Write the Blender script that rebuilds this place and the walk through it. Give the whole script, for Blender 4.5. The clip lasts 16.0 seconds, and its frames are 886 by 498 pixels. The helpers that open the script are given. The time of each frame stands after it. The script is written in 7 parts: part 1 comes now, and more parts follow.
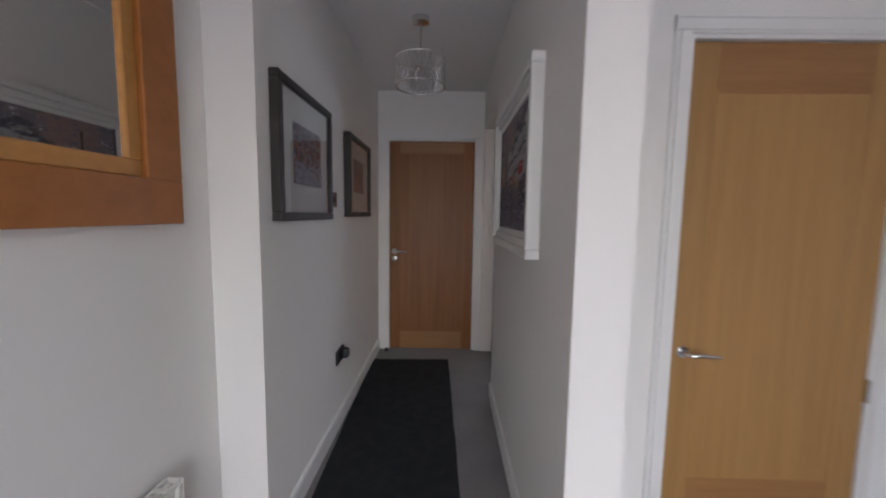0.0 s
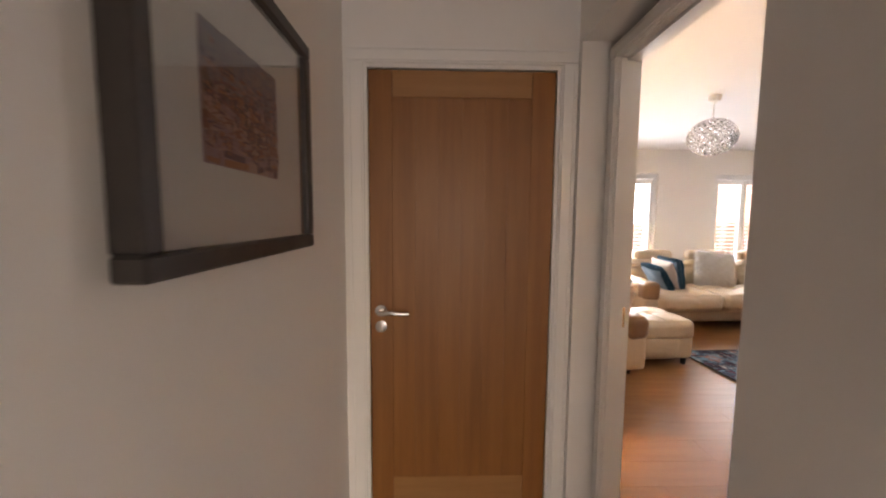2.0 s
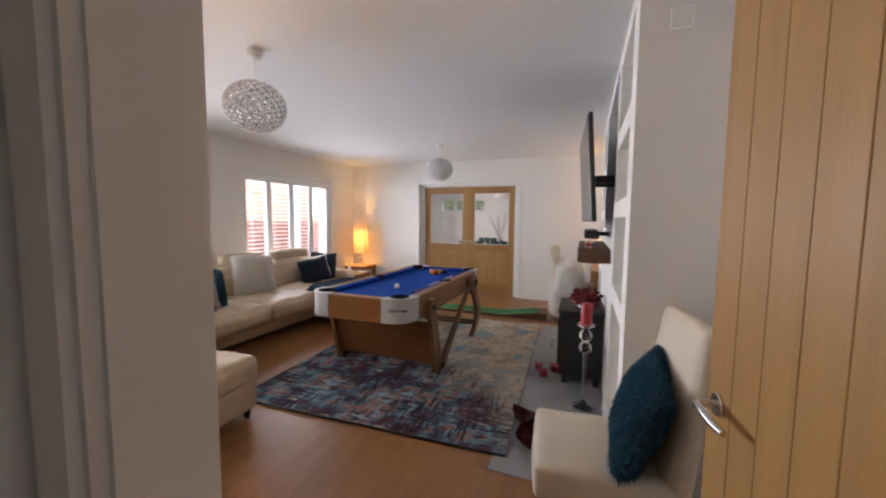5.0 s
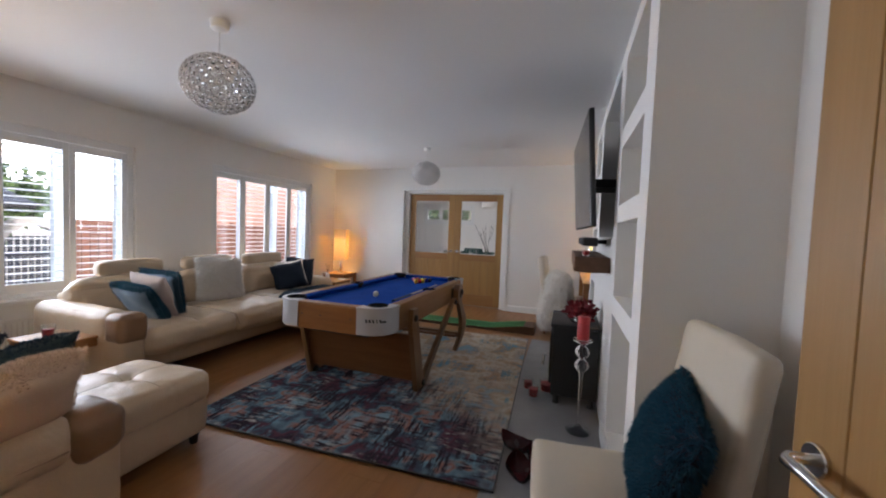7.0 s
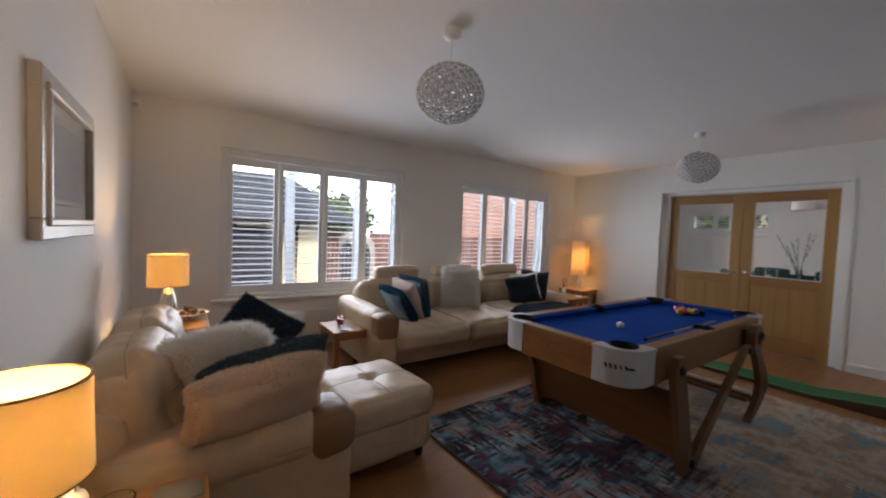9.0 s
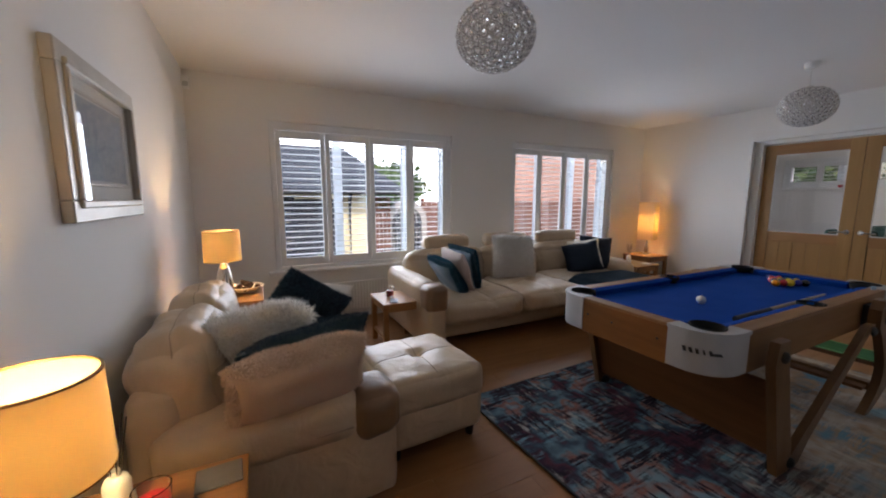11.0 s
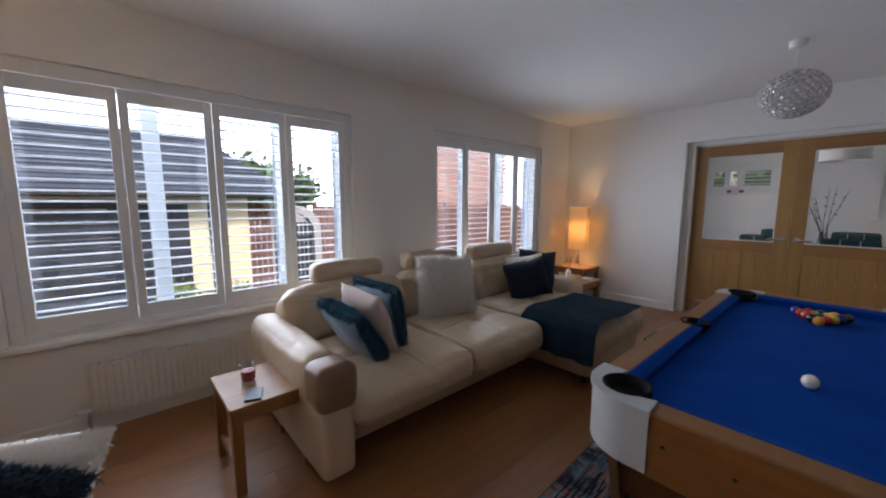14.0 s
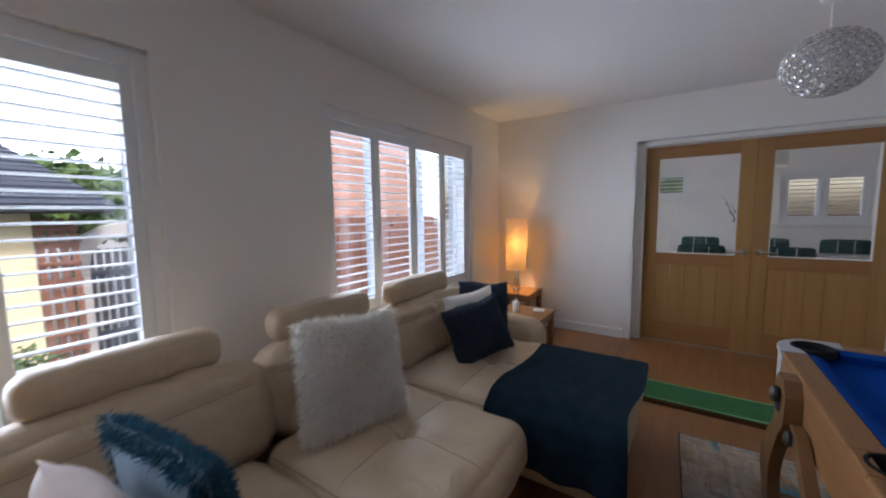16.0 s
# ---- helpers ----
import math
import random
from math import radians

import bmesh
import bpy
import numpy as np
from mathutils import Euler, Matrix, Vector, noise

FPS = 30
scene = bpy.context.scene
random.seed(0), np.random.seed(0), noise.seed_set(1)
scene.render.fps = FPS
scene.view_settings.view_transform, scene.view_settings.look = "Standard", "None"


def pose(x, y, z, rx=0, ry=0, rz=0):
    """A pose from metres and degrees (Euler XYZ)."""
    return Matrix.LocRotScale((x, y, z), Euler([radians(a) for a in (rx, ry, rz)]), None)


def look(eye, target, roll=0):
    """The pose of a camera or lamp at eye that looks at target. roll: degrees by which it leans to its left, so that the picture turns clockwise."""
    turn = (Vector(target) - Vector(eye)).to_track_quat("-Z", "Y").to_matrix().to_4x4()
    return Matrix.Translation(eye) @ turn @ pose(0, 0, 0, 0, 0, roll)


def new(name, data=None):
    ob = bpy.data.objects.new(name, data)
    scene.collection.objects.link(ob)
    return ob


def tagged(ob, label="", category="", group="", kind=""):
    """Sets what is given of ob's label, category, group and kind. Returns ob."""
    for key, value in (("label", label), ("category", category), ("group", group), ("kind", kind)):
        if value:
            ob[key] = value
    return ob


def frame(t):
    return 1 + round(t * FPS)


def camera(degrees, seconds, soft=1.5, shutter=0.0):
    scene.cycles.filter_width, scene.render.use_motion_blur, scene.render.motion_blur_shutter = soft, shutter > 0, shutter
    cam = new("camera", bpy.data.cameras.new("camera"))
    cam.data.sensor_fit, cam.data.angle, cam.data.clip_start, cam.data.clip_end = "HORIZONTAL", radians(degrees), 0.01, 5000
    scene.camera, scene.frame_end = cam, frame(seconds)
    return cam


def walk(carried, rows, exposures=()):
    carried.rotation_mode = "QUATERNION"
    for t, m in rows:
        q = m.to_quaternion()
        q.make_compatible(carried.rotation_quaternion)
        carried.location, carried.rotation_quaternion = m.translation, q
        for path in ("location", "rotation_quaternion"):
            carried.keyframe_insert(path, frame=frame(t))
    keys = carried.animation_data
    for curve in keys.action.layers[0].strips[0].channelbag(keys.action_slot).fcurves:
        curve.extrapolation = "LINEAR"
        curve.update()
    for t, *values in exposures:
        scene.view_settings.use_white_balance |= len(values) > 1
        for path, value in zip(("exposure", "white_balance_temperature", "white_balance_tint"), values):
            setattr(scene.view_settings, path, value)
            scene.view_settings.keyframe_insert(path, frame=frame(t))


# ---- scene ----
from mathutils import bvhtree

cam = camera(100.9, 16.0, soft=2.0, shutter=0.3)
PATH = [
    (0, (0.175, -3.462, 1.308), (0.148, -1.47, 1.121), 0.8),
    (0.5, (0.12, -2.959, 1.308), (-0.088, -0.981, 1.099), 0.9),
    (1, (0.053, -2.446, 1.323), (-0.045, -0.458, 1.123), 0.3),
    (1.5, (-0.003, -1.994, 1.358), (-0.152, -0.004, 1.224), 1.8),
    (2, (-0.107, -1.58, 1.367), (-0.054, 0.411, 1.194), 0.4),
    (2.5, (-0.079, -1.233, 1.37), (0.156, 0.752, 1.294), -1.5),
    (3, (0.016, -0.963, 1.393), (0.669, 0.924, 1.289), -1.2),
    (3.5, (0.143, -0.671, 1.394), (1.333, 0.933, 1.293), -2.2),
    (4, (0.282, -0.527, 1.394), (1.842, 0.72, 1.288), -1.8),
    (4.5, (0.404, -0.472, 1.379), (2.122, 0.535, 1.193), -1.0),
    (5, (0.492, -0.387, 1.363), (2.352, 0.33, 1.204), 0.6),
    (5.2, (0.501, -0.351, 1.356), (2.395, 0.267, 1.182), 1.5),
    (7.3, (0.814, -0.289, 1.288), (2.697, 0.381, 1.226), 2.5),
    (7.5, (0.872, -0.284, 1.297), (2.718, 0.483, 1.256), 2.9),
    (8, (0.968, -0.24, 1.297), (2.604, 0.909, 1.238), 3.0),
    (8.5, (1.072, -0.132, 1.29), (2.468, 1.297, 1.216), 3.1),
    (9, (1.139, -0.063, 1.305), (2.28, 1.577, 1.221), 2.2),
    (9.5, (1.215, -0.089, 1.301), (2.121, 1.691, 1.211), 3.3),
    (9.7, (1.239, -0.105, 1.299), (2.071, 1.708, 1.166), 3.7),
    (11.8, (1.305, 0.313, 1.32), (2.228, 2.063, 1.027), -1.3),
    (12, (1.332, 0.384, 1.319), (2.253, 2.14, 1.052), -1.0),
    (12.5, (1.478, 0.582, 1.339), (2.3, 2.394, 1.132), 0.5),
    (13, (1.622, 0.792, 1.33), (2.586, 2.529, 1.107), 1.1),
    (13.5, (1.713, 1.052, 1.347), (2.961, 2.596, 1.107), -0.2),
    (14, (1.844, 1.227, 1.332), (3.172, 2.701, 1.08), 0.1),
    (14.5, (2.087, 1.444, 1.327), (3.422, 2.914, 1.088), 1.7),
    (15, (2.317, 1.674, 1.326), (3.765, 3.031, 1.077), 1.4),
    (15.5, (2.531, 1.919, 1.323), (4.04, 3.204, 1.054), 1.3),
    (16, (2.712, 2.136, 1.356), (4.368, 3.24, 1.156), -0.8),
]
walk(cam, [(t, look(e, a, r)) for t, e, a, r in PATH], exposures=[
    (0.0, 2.25, 5750, 16), (0.5, 2.42, 5850, 17), (1.0, 3.3, 7100, 20), (1.5, 3.3, 7400, 22), (2.0, 2.85, 7500, 23), (2.5, 2.3, 7000, 22), (3.0, 2.1, 6700, 21),
    (5.0, 1.95, 6700, 20), (7.5, 1.3, 6250, 17), (8.2, 1.05, 6450, 17), (9.0, 0.95, 6500, 18), (12.5, 0.95, 6100, 17), (14.5, 0.88, 6000, 17), (16.0, 1.0, 5950, 17)])

# world and daylight
world = bpy.data.worlds.new("world")
scene.world = world
world.use_nodes = True
wn = world.node_tree
sky = wn.nodes.new("ShaderNodeTexSky")
sky.sky_type = 'NISHITA'
sky.sun_disc = False
sky.dust_density = 4.0
sky.air_density = 1.3
sky.ozone_density = 0.6
sky.sun_elevation = radians(50)
sky.sun_rotation = radians(172)
wn.links.new(sky.outputs["Color"], wn.nodes["Background"].inputs["Color"])
wn.nodes["Background"].inputs["Strength"].default_value = 0.15
sun = new("sun", bpy.data.lights.new("sun", "SUN"))
sun.data.energy, sun.data.angle, sun.data.color = 2.0, radians(3), (1.0, 0.95, 0.88)
# the sun stands behind the house, to the south
sun.matrix_world = look((0, 0, 0), (-math.sin(radians(172)) * math.cos(radians(50)), -math.cos(radians(172)) * math.cos(radians(50)), -math.sin(radians(50))))


def window_light(x, y, z, w, h, energy, color=(0.90, 0.95, 1.0)):
    d = bpy.data.lights.new("daylight_fill", "AREA")
    d.shape, d.size, d.size_y, d.energy, d.color = "RECTANGLE", w, h, energy, color
    d.spread = radians(130)
    ob = new("daylight_fill", d)
    ob.matrix_world = look((x, y, z), (x, y - 1, z - 0.06))
    return ob


def bulb(x, y, z, energy, color=(1.0, 0.65, 0.27), size=0.04):
    d = bpy.data.lights.new("bulb", "POINT")
    d.energy, d.color, d.shadow_soft_size = energy, color, size
    ob = new("bulb", d)
    ob.location = (x, y, z)
    return ob

# ---- materials ----
def mat(name, c1, c2=None, rough=0.6, metal=0.0, scale=6.0, fine=120.0, bump=0.1, stretch=(1, 1, 1), rvar=0.1, vary=0.0, spec=0.5, sheen=0.0, coat=0.0):
    """Two colours mixed by a broad and a fine noise, with fine relief."""
    m = bpy.data.materials.new(name)
    m.use_nodes = True
    nt = m.node_tree
    n, l = nt.nodes, nt.links
    b = n["Principled BSDF"]
    c2 = c2 or tuple(v * 0.88 for v in c1)
    tc = n.new("ShaderNodeTexCoord")
    mp = n.new("ShaderNodeMapping")
    mp.inputs["Scale"].default_value = stretch
    l.new(tc.outputs["Object"], mp.inputs["Vector"])
    src = mp.outputs["Vector"]
    a = n.new("ShaderNodeTexNoise")
    a.inputs["Scale"].default_value, a.inputs["Detail"].default_value = scale, 4
    f = n.new("ShaderNodeTexNoise")
    f.inputs["Scale"].default_value, f.inputs["Detail"].default_value = fine, 3
    for t in (a, f):
        l.new(src, t.inputs["Vector"])
    mx = n.new("ShaderNodeMath")
    mx.operation = "MULTIPLY_ADD"
    l.new(a.outputs["Fac"], mx.inputs[0])
    mx.inputs[1].default_value = 1.4
    mx.inputs[2].default_value = -0.45
    ad = n.new("ShaderNodeMath")
    ad.operation, ad.use_clamp = "MULTIPLY_ADD", True
    l.new(f.outputs["Fac"], ad.inputs[0])
    ad.inputs[1].default_value = 0.5
    l.new(mx.outputs[0], ad.inputs[2])
    mix = n.new("ShaderNodeMix")
    mix.data_type = "RGBA"
    mix.inputs[6].default_value, mix.inputs[7].default_value = (*c1, 1), (*c2, 1)
    l.new(ad.outputs[0], mix.inputs[0])
    col = mix.outputs[2]
    if vary:
        oi = n.new("ShaderNodeObjectInfo")
        hs = n.new("ShaderNodeHueSaturation")
        mr = n.new("ShaderNodeMapRange")
        mr.inputs[3].default_value, mr.inputs[4].default_value = 1 - vary, 1 + vary
        l.new(oi.outputs["Random"], mr.inputs[0])
        l.new(mr.outputs[0], hs.inputs["Value"])
        l.new(col, hs.inputs["Color"])
        col = hs.outputs["Color"]
    l.new(col, b.inputs["Base Color"])
    rr = n.new("ShaderNodeMapRange")
    rr.inputs[3].default_value, rr.inputs[4].default_value = max(0.02, rough - rvar), min(1, rough + rvar)
    l.new(a.outputs["Fac"], rr.inputs[0])
    l.new(rr.outputs[0], b.inputs["Roughness"])
    b.inputs["Metallic"].default_value = metal
    b.inputs["Specular IOR Level"].default_value = spec
    if sheen:
        b.inputs["Sheen Weight"].default_value = sheen
    if coat:
        b.inputs["Coat Weight"].default_value = coat
        b.inputs["Coat Roughness"].default_value = 0.15
    if bump:
        bp = n.new("ShaderNodeBump")
        bp.inputs["Strength"].default_value, bp.inputs["Distance"].default_value = bump, 0.004
        l.new(f.outputs["Fac"], bp.inputs["Height"])
        l.new(bp.outputs["Normal"], b.inputs["Normal"])
    return m


def glow(name, color, strength, base=(0.9, 0.85, 0.75)):
    m = mat(name, base, rough=0.9)
    b = m.node_tree.nodes["Principled BSDF"]
    b.inputs["Emission Color"].default_value = (*color, 1)
    b.inputs["Emission Strength"].default_value = strength
    return m


def glass(name, rough=0.0, tint=(1, 1, 1), ior=1.45):
    m = bpy.data.materials.new(name)
    m.use_nodes = True
    b = m.node_tree.nodes["Principled BSDF"]
    b.inputs["Base Color"].default_value = (*tint, 1)
    b.inputs["Roughness"].default_value = rough
    b.inputs["Transmission Weight"].default_value = 1
    b.inputs["IOR"].default_value = ior
    return m


WALL = mat("white_wall_paint", (0.84, 0.815, 0.775), (0.81, 0.787, 0.75), rough=0.85, scale=1.5, fine=260, bump=0.05)
CEIL = mat("ceiling_paint", (0.80, 0.79, 0.78), (0.78, 0.77, 0.76), rough=0.9, scale=1.2, fine=200, bump=0.04)
TRIM = mat("white_gloss_paint", (0.83, 0.82, 0.79), (0.80, 0.79, 0.76), rough=0.35, scale=3, fine=60, bump=0.03)
OAK = mat("oak_veneer", (0.32, 0.145, 0.046), (0.24, 0.10, 0.030), rough=0.42, scale=3, fine=22, bump=0.12, stretch=(9, 9, 0.6))
OAKD = mat("oak_door", (0.42, 0.235, 0.08), (0.33, 0.175, 0.055), rough=0.42, scale=2.2, fine=18, bump=0.1, stretch=(11, 11, 0.5), vary=0.05)
OAKX = mat("oak_along", (0.38, 0.19, 0.068), (0.27, 0.125, 0.04), rough=0.4, scale=3, fine=22, bump=0.1, stretch=(0.7, 9, 9))
OAKY = mat("oak_across", (0.38, 0.19, 0.068), (0.27, 0.125, 0.04), rough=0.4, scale=3, fine=22, bump=0.1, stretch=(9, 0.7, 9))
CHROME = mat("brushed_chrome", (0.72, 0.71, 0.69), (0.66, 0.65, 0.63), rough=0.22, metal=1, scale=10, fine=300, bump=0.02, rvar=0.06)
BLACK = mat("black_plastic", (0.012, 0.012, 0.013), (0.02, 0.02, 0.02), rough=0.45, scale=8, fine=300, bump=0.04)
GLASS = glass("clear_glass")


# ---- mesh tools ----
def bm_box(bm, x0, x1, y0, y1, z0, z1, bev=0.0, seg=1, m=None):
    """A box added to bm, its edges bevelled."""
    r = bmesh.ops.create_cube(bm, size=1)
    vs = r["verts"]
    for v in vs:
        v.co = Vector((x0 + (v.co.x + 0.5) * (x1 - x0), y0 + (v.co.y + 0.5) * (y1 - y0), z0 + (v.co.z + 0.5) * (z1 - z0)))
    if bev:
        es = list({e for v in vs for e in v.link_edges})
        r2 = bmesh.ops.bevel(bm, geom=es, offset=bev, segments=seg, profile=0.5, affect="EDGES")
        vs = list({v for f in r2["faces"] for v in f.verts} | {v for v in vs if v.is_valid})
    if m is not None:
        bmesh.ops.transform(bm, matrix=m, verts=vs)
    return vs


def box(x0, x1, y0, y1, z0, z1, bev=0.0, seg=1, m=None):
    bm = bmesh.new()
    bm_box(bm, x0, x1, y0, y1, z0, z1, bev, seg, m)
    return bm


def boxes(rows, bev=0.0, seg=1):
    bm = bmesh.new()
    for r in rows:
        bm_box(bm, *r, bev=bev, seg=seg)
    return bm


def lathe(profile, seg=24, cx=0.0, cy=0.0, cap=True):
    """A turned shape from (radius, z) pairs, bottom to top."""
    bm = bmesh.new()
    rings = []
    for r, z in profile:
        rings.append([bm.verts.new((cx + r * math.cos(2 * math.pi * i / seg), cy + r * math.sin(2 * math.pi * i / seg), z)) for i in range(seg)])
    for a, b in zip(rings, rings[1:]):
        for i in range(seg):
            bm.faces.new((a[i], a[(i + 1) % seg], b[(i + 1) % seg], b[i]))
    if cap:
        bm.faces.new(reversed(rings[0]))
        bm.faces.new(rings[-1])
    return bm


def tube(points, r, seg=8, closed=False):
    """A round bar along points; r is one radius or one per point."""
    bm = bmesh.new()
    pts = [Vector(p) for p in points]
    rings = []
    for i, p in enumerate(pts):
        a, b = pts[max(i - 1, 0)], pts[min(i + 1, len(pts) - 1)]
        d = (b - a).normalized()
        q = d.to_track_quat("Z", "Y")
        rad = r[i] if isinstance(r, (list, tuple)) else r
        rings.append([bm.verts.new(p + q @ Vector((rad * math.cos(2 * math.pi * k / seg), rad * math.sin(2 * math.pi * k / seg), 0))) for k in range(seg)])
    for a, b in zip(rings, rings[1:]):
        for k in range(seg):
            bm.faces.new((a[k], a[(k + 1) % seg], b[(k + 1) % seg], b[k]))
    bm.faces.new(reversed(rings[0]))
    bm.faces.new(rings[-1])
    return bm


def prism(outline, depth0, depth1, axis="y"):
    """A flat outline of (u, z) pairs pushed from depth0 to depth1 along an axis."""
    bm = bmesh.new()
    put = (lambda u, d, z: (u, d, z)) if axis == "y" else (lambda u, d, z: (d, u, z)) if axis == "x" else (lambda u, d, z: (u, z, d))
    a = [bm.verts.new(put(u, depth0, z)) for u, z in outline]
    b = [bm.verts.new(put(u, depth1, z)) for u, z in outline]
    bm.faces.new(a)
    bm.faces.new(reversed(b))
    for i in range(len(a)):
        j = (i + 1) % len(a)
        bm.faces.new((a[j], a[i], b[i], b[j]))
    return bm


def mesh_of(name, bm, material, smooth=None, m=None):
    if m is not None:
        bmesh.ops.transform(bm, matrix=m, verts=bm.verts)
    bmesh.ops.recalc_face_normals(bm, faces=bm.faces)
    me = bpy.data.meshes.new(name)
    bm.to_mesh(me)
    bm.free()
    me.materials.append(material)
    if smooth:
        for p in me.polygons:
            p.use_smooth = True
        me.set_sharp_from_angle(angle=radians(smooth))
    return me


def thing(name, label, category, at=(0, 0, 0), rz=0.0, group=""):
    """An empty at the base of a thing, which carries its parts."""
    ob = new(name)
    ob.empty_display_size = 0.1
    ob.matrix_world = pose(*at, 0, 0, rz)
    return tagged(ob, label, category, group)


def part(name, bm, material, parent=None, label="", smooth=None, m=None):
    ob = new(name, mesh_of(name, bm, material, smooth, m))
    if parent is not None:
        ob.parent = parent
    if label:
        ob["label"] = label
    return ob


def solo(name, bm, material, label, category, at=(0, 0, 0), rz=0.0, smooth=None, group=""):
    ob = part(name, bm, material, None, label, smooth)
    ob.matrix_world = pose(*at, 0, 0, rz)
    return tagged(ob, label, category, group)


def structure(name, bm, material, label="", smooth=None, category=""):
    ob = part(name, bm, material, None, label, smooth)
    return tagged(ob, label, category, "", "structure")

# ---- the house: walls, floors, ceilings ----
H = 2.43          # ceiling
NY = 4.09         # inner face of the window wall
EX = 6.91         # inner face of the wall with the glazed double doors
WX = 0.73         # living-room face of the wall towards the hall
SY = -1.0         # inner face of the wall behind the chimney breast


def wall_ew(name, x0, x1, y0, y1, holes, label, z1=H):
    """A wall along x, with holes (a, b, low, high)."""
    rows, at = [], x0
    for a, b, lo, hi in sorted(holes):
        rows.append((at, a, y0, y1, 0, z1))
        if lo > 0:
            rows.append((a, b, y0, y1, 0, lo))
        rows.append((a, b, y0, y1, hi, z1))
        at = b
    rows.append((at, x1, y0, y1, 0, z1))
    return structure(name, boxes(rows), WALL, label)


def wall_ns(name, x0, x1, y0, y1, holes, label, z1=H):
    rows, at = [], y0
    for a, b, lo, hi in sorted(holes):
        rows.append((x0, x1, at, a, 0, z1))
        if lo > 0:
            rows.append((x0, x1, a, b, 0, lo))
        rows.append((x0, x1, a, b, hi, z1))
        at = b
    rows.append((x0, x1, at, y1, 0, z1))
    return structure(name, boxes(rows), WALL, label)


W1 = (1.39, 3.39, 0.58, 2.06)
W2 = (4.28, 6.22, 0.58, 2.06)
WT = 0.30
DX = 10.4         # far wall of the dining room
D1 = (2.12, 3.60, 1.52, 2.06)
D2 = (-0.05, 0.95, 1.10, 1.93)
wall_ew("wall_north", WX, EX + 0.2, NY, NY + WT, [W1, W2], "white painted plaster wall with two shuttered windows")
wall_ns("wall_hall_right", 0.50, WX, SY, NY, [(-0.89, -0.03, 0, 2.09)], "thick white wall between hall and living room")
wall_ns("wall_hall_partition", 0.50, 0.65, -2.53, SY, [], "white painted partition wall of the hall")
wall_ns("wall_hall_left", -0.80, -0.485, -2.19, 0.0, [], "white painted hall wall with framed pictures")
wall_ns("wall_hall_mirror", -0.80, -0.66, -5.6, -2.19, [], "white painted wall that carries the mirror")
wall_ew("wall_hall_end", -0.80, 0.50, 0.0, 0.14, [(-0.41, 0.437, 0, 2.01)], "white wall at the end of the hall")
wall_ew("wall_hall_door", 0.65, 2.6, -2.0, -1.9, [(1.07, 1.93, 0, 2.01)], "white wall with an oak door")
wall_ew("wall_hall_back", -0.80, 2.6, -5.7, -5.6, [(-0.3, 1.5, 0.3, 2.1)], "plain wall at the back of the entrance")
wall_ns("wall_hall_east", 2.6, 2.7, -5.7, -1.9, [], "plain white wall of the entrance")
wall_ew("wall_south", WX, EX + 0.2, SY - 0.15, SY, [], "white painted wall behind the chimney breast")
wall_ns("wall_east", EX, EX + 0.2, SY, NY, [(0.68, 2.59, 0, 2.03)], "white wall with glazed oak double doors")
wall_ns("wall_dining_far", DX, DX + 0.25, SY, NY + WT, [D2, D1], "white dining-room wall with two shuttered windows")
# the opening here is out of view, added to hold the dining-room fill lamp
wall_ew("wall_dining_north", EX + 0.2, DX, NY, NY + WT, [(7.5, 9.0, 0.8, 2.0)], "plain white wall of the dining room")
wall_ew("wall_dining_south", EX + 0.2, DX, SY - 0.15, SY, [], "plain white wall of the dining room")
structure("ceiling_living", box(0.70, EX + 0.2, SY - 0.15, NY + WT, H, H + 0.1), CEIL, "smooth white ceiling")
structure("ceiling_hall", box(-0.80, 0.70, -5.7, 0.14, H, H + 0.1), CEIL, "smooth white hall ceiling")
structure("ceiling_entrance", box(0.70, 2.7, -5.7, -1.15, H, H + 0.1), CEIL, "smooth white ceiling of the entrance")
structure("ceiling_dining", box(EX + 0.2, DX + 0.25, SY - 0.15, NY + WT, H, H + 0.1), CEIL, "smooth white dining-room ceiling")

CARPET = mat("grey_carpet", (0.20, 0.185, 0.175), (0.14, 0.13, 0.125), rough=0.95, scale=5, fine=420, bump=0.5, sheen=0.3)
DINEF = mat("dining_floor", (0.40, 0.36, 0.31), (0.33, 0.29, 0.25), rough=0.5, scale=3, fine=40, bump=0.05)
SUBF = mat("screed", (0.10, 0.06, 0.035), (0.07, 0.045, 0.03), rough=0.8)
PLANK = mat("laminate_plank", (0.33, 0.155, 0.055), (0.23, 0.100, 0.034), rough=0.36, scale=2.2, fine=26, bump=0.05, stretch=(0.8, 8, 8), vary=0.06)
structure("floor_hall", box(-0.80, 0.66, -5.7, 0.14, -0.1, 0.0), CARPET, "grey short-pile carpet of the hall")
structure("floor_entrance", box(0.66, 2.7, -5.7, -1.15, -0.1, 0.0), CARPET, "grey short-pile carpet of the entrance")
structure("floor_dining", box(EX + 0.1, DX, SY, NY, -0.1, 0.0), DINEF, "pale floor of the dining room")
floor_living = structure("floor_living", box(0.66, EX + 0.1, SY, NY, -0.1, -0.008), SUBF, "warm brown oak laminate floor")


# ---- trim ----
def skirt_ew(x0, x1, y, side):
    """A skirting board along x; side: +1 if the room lies towards +y."""
    out = [(0, 0), (0.015 * side, 0), (0.015 * side, 0.085), (0.009 * side, 0.098), (0, 0.10)]
    return structure("baseboard", prism([(y + u, z) for u, z in out], x0, x1, "x"), TRIM, "white gloss skirting board")


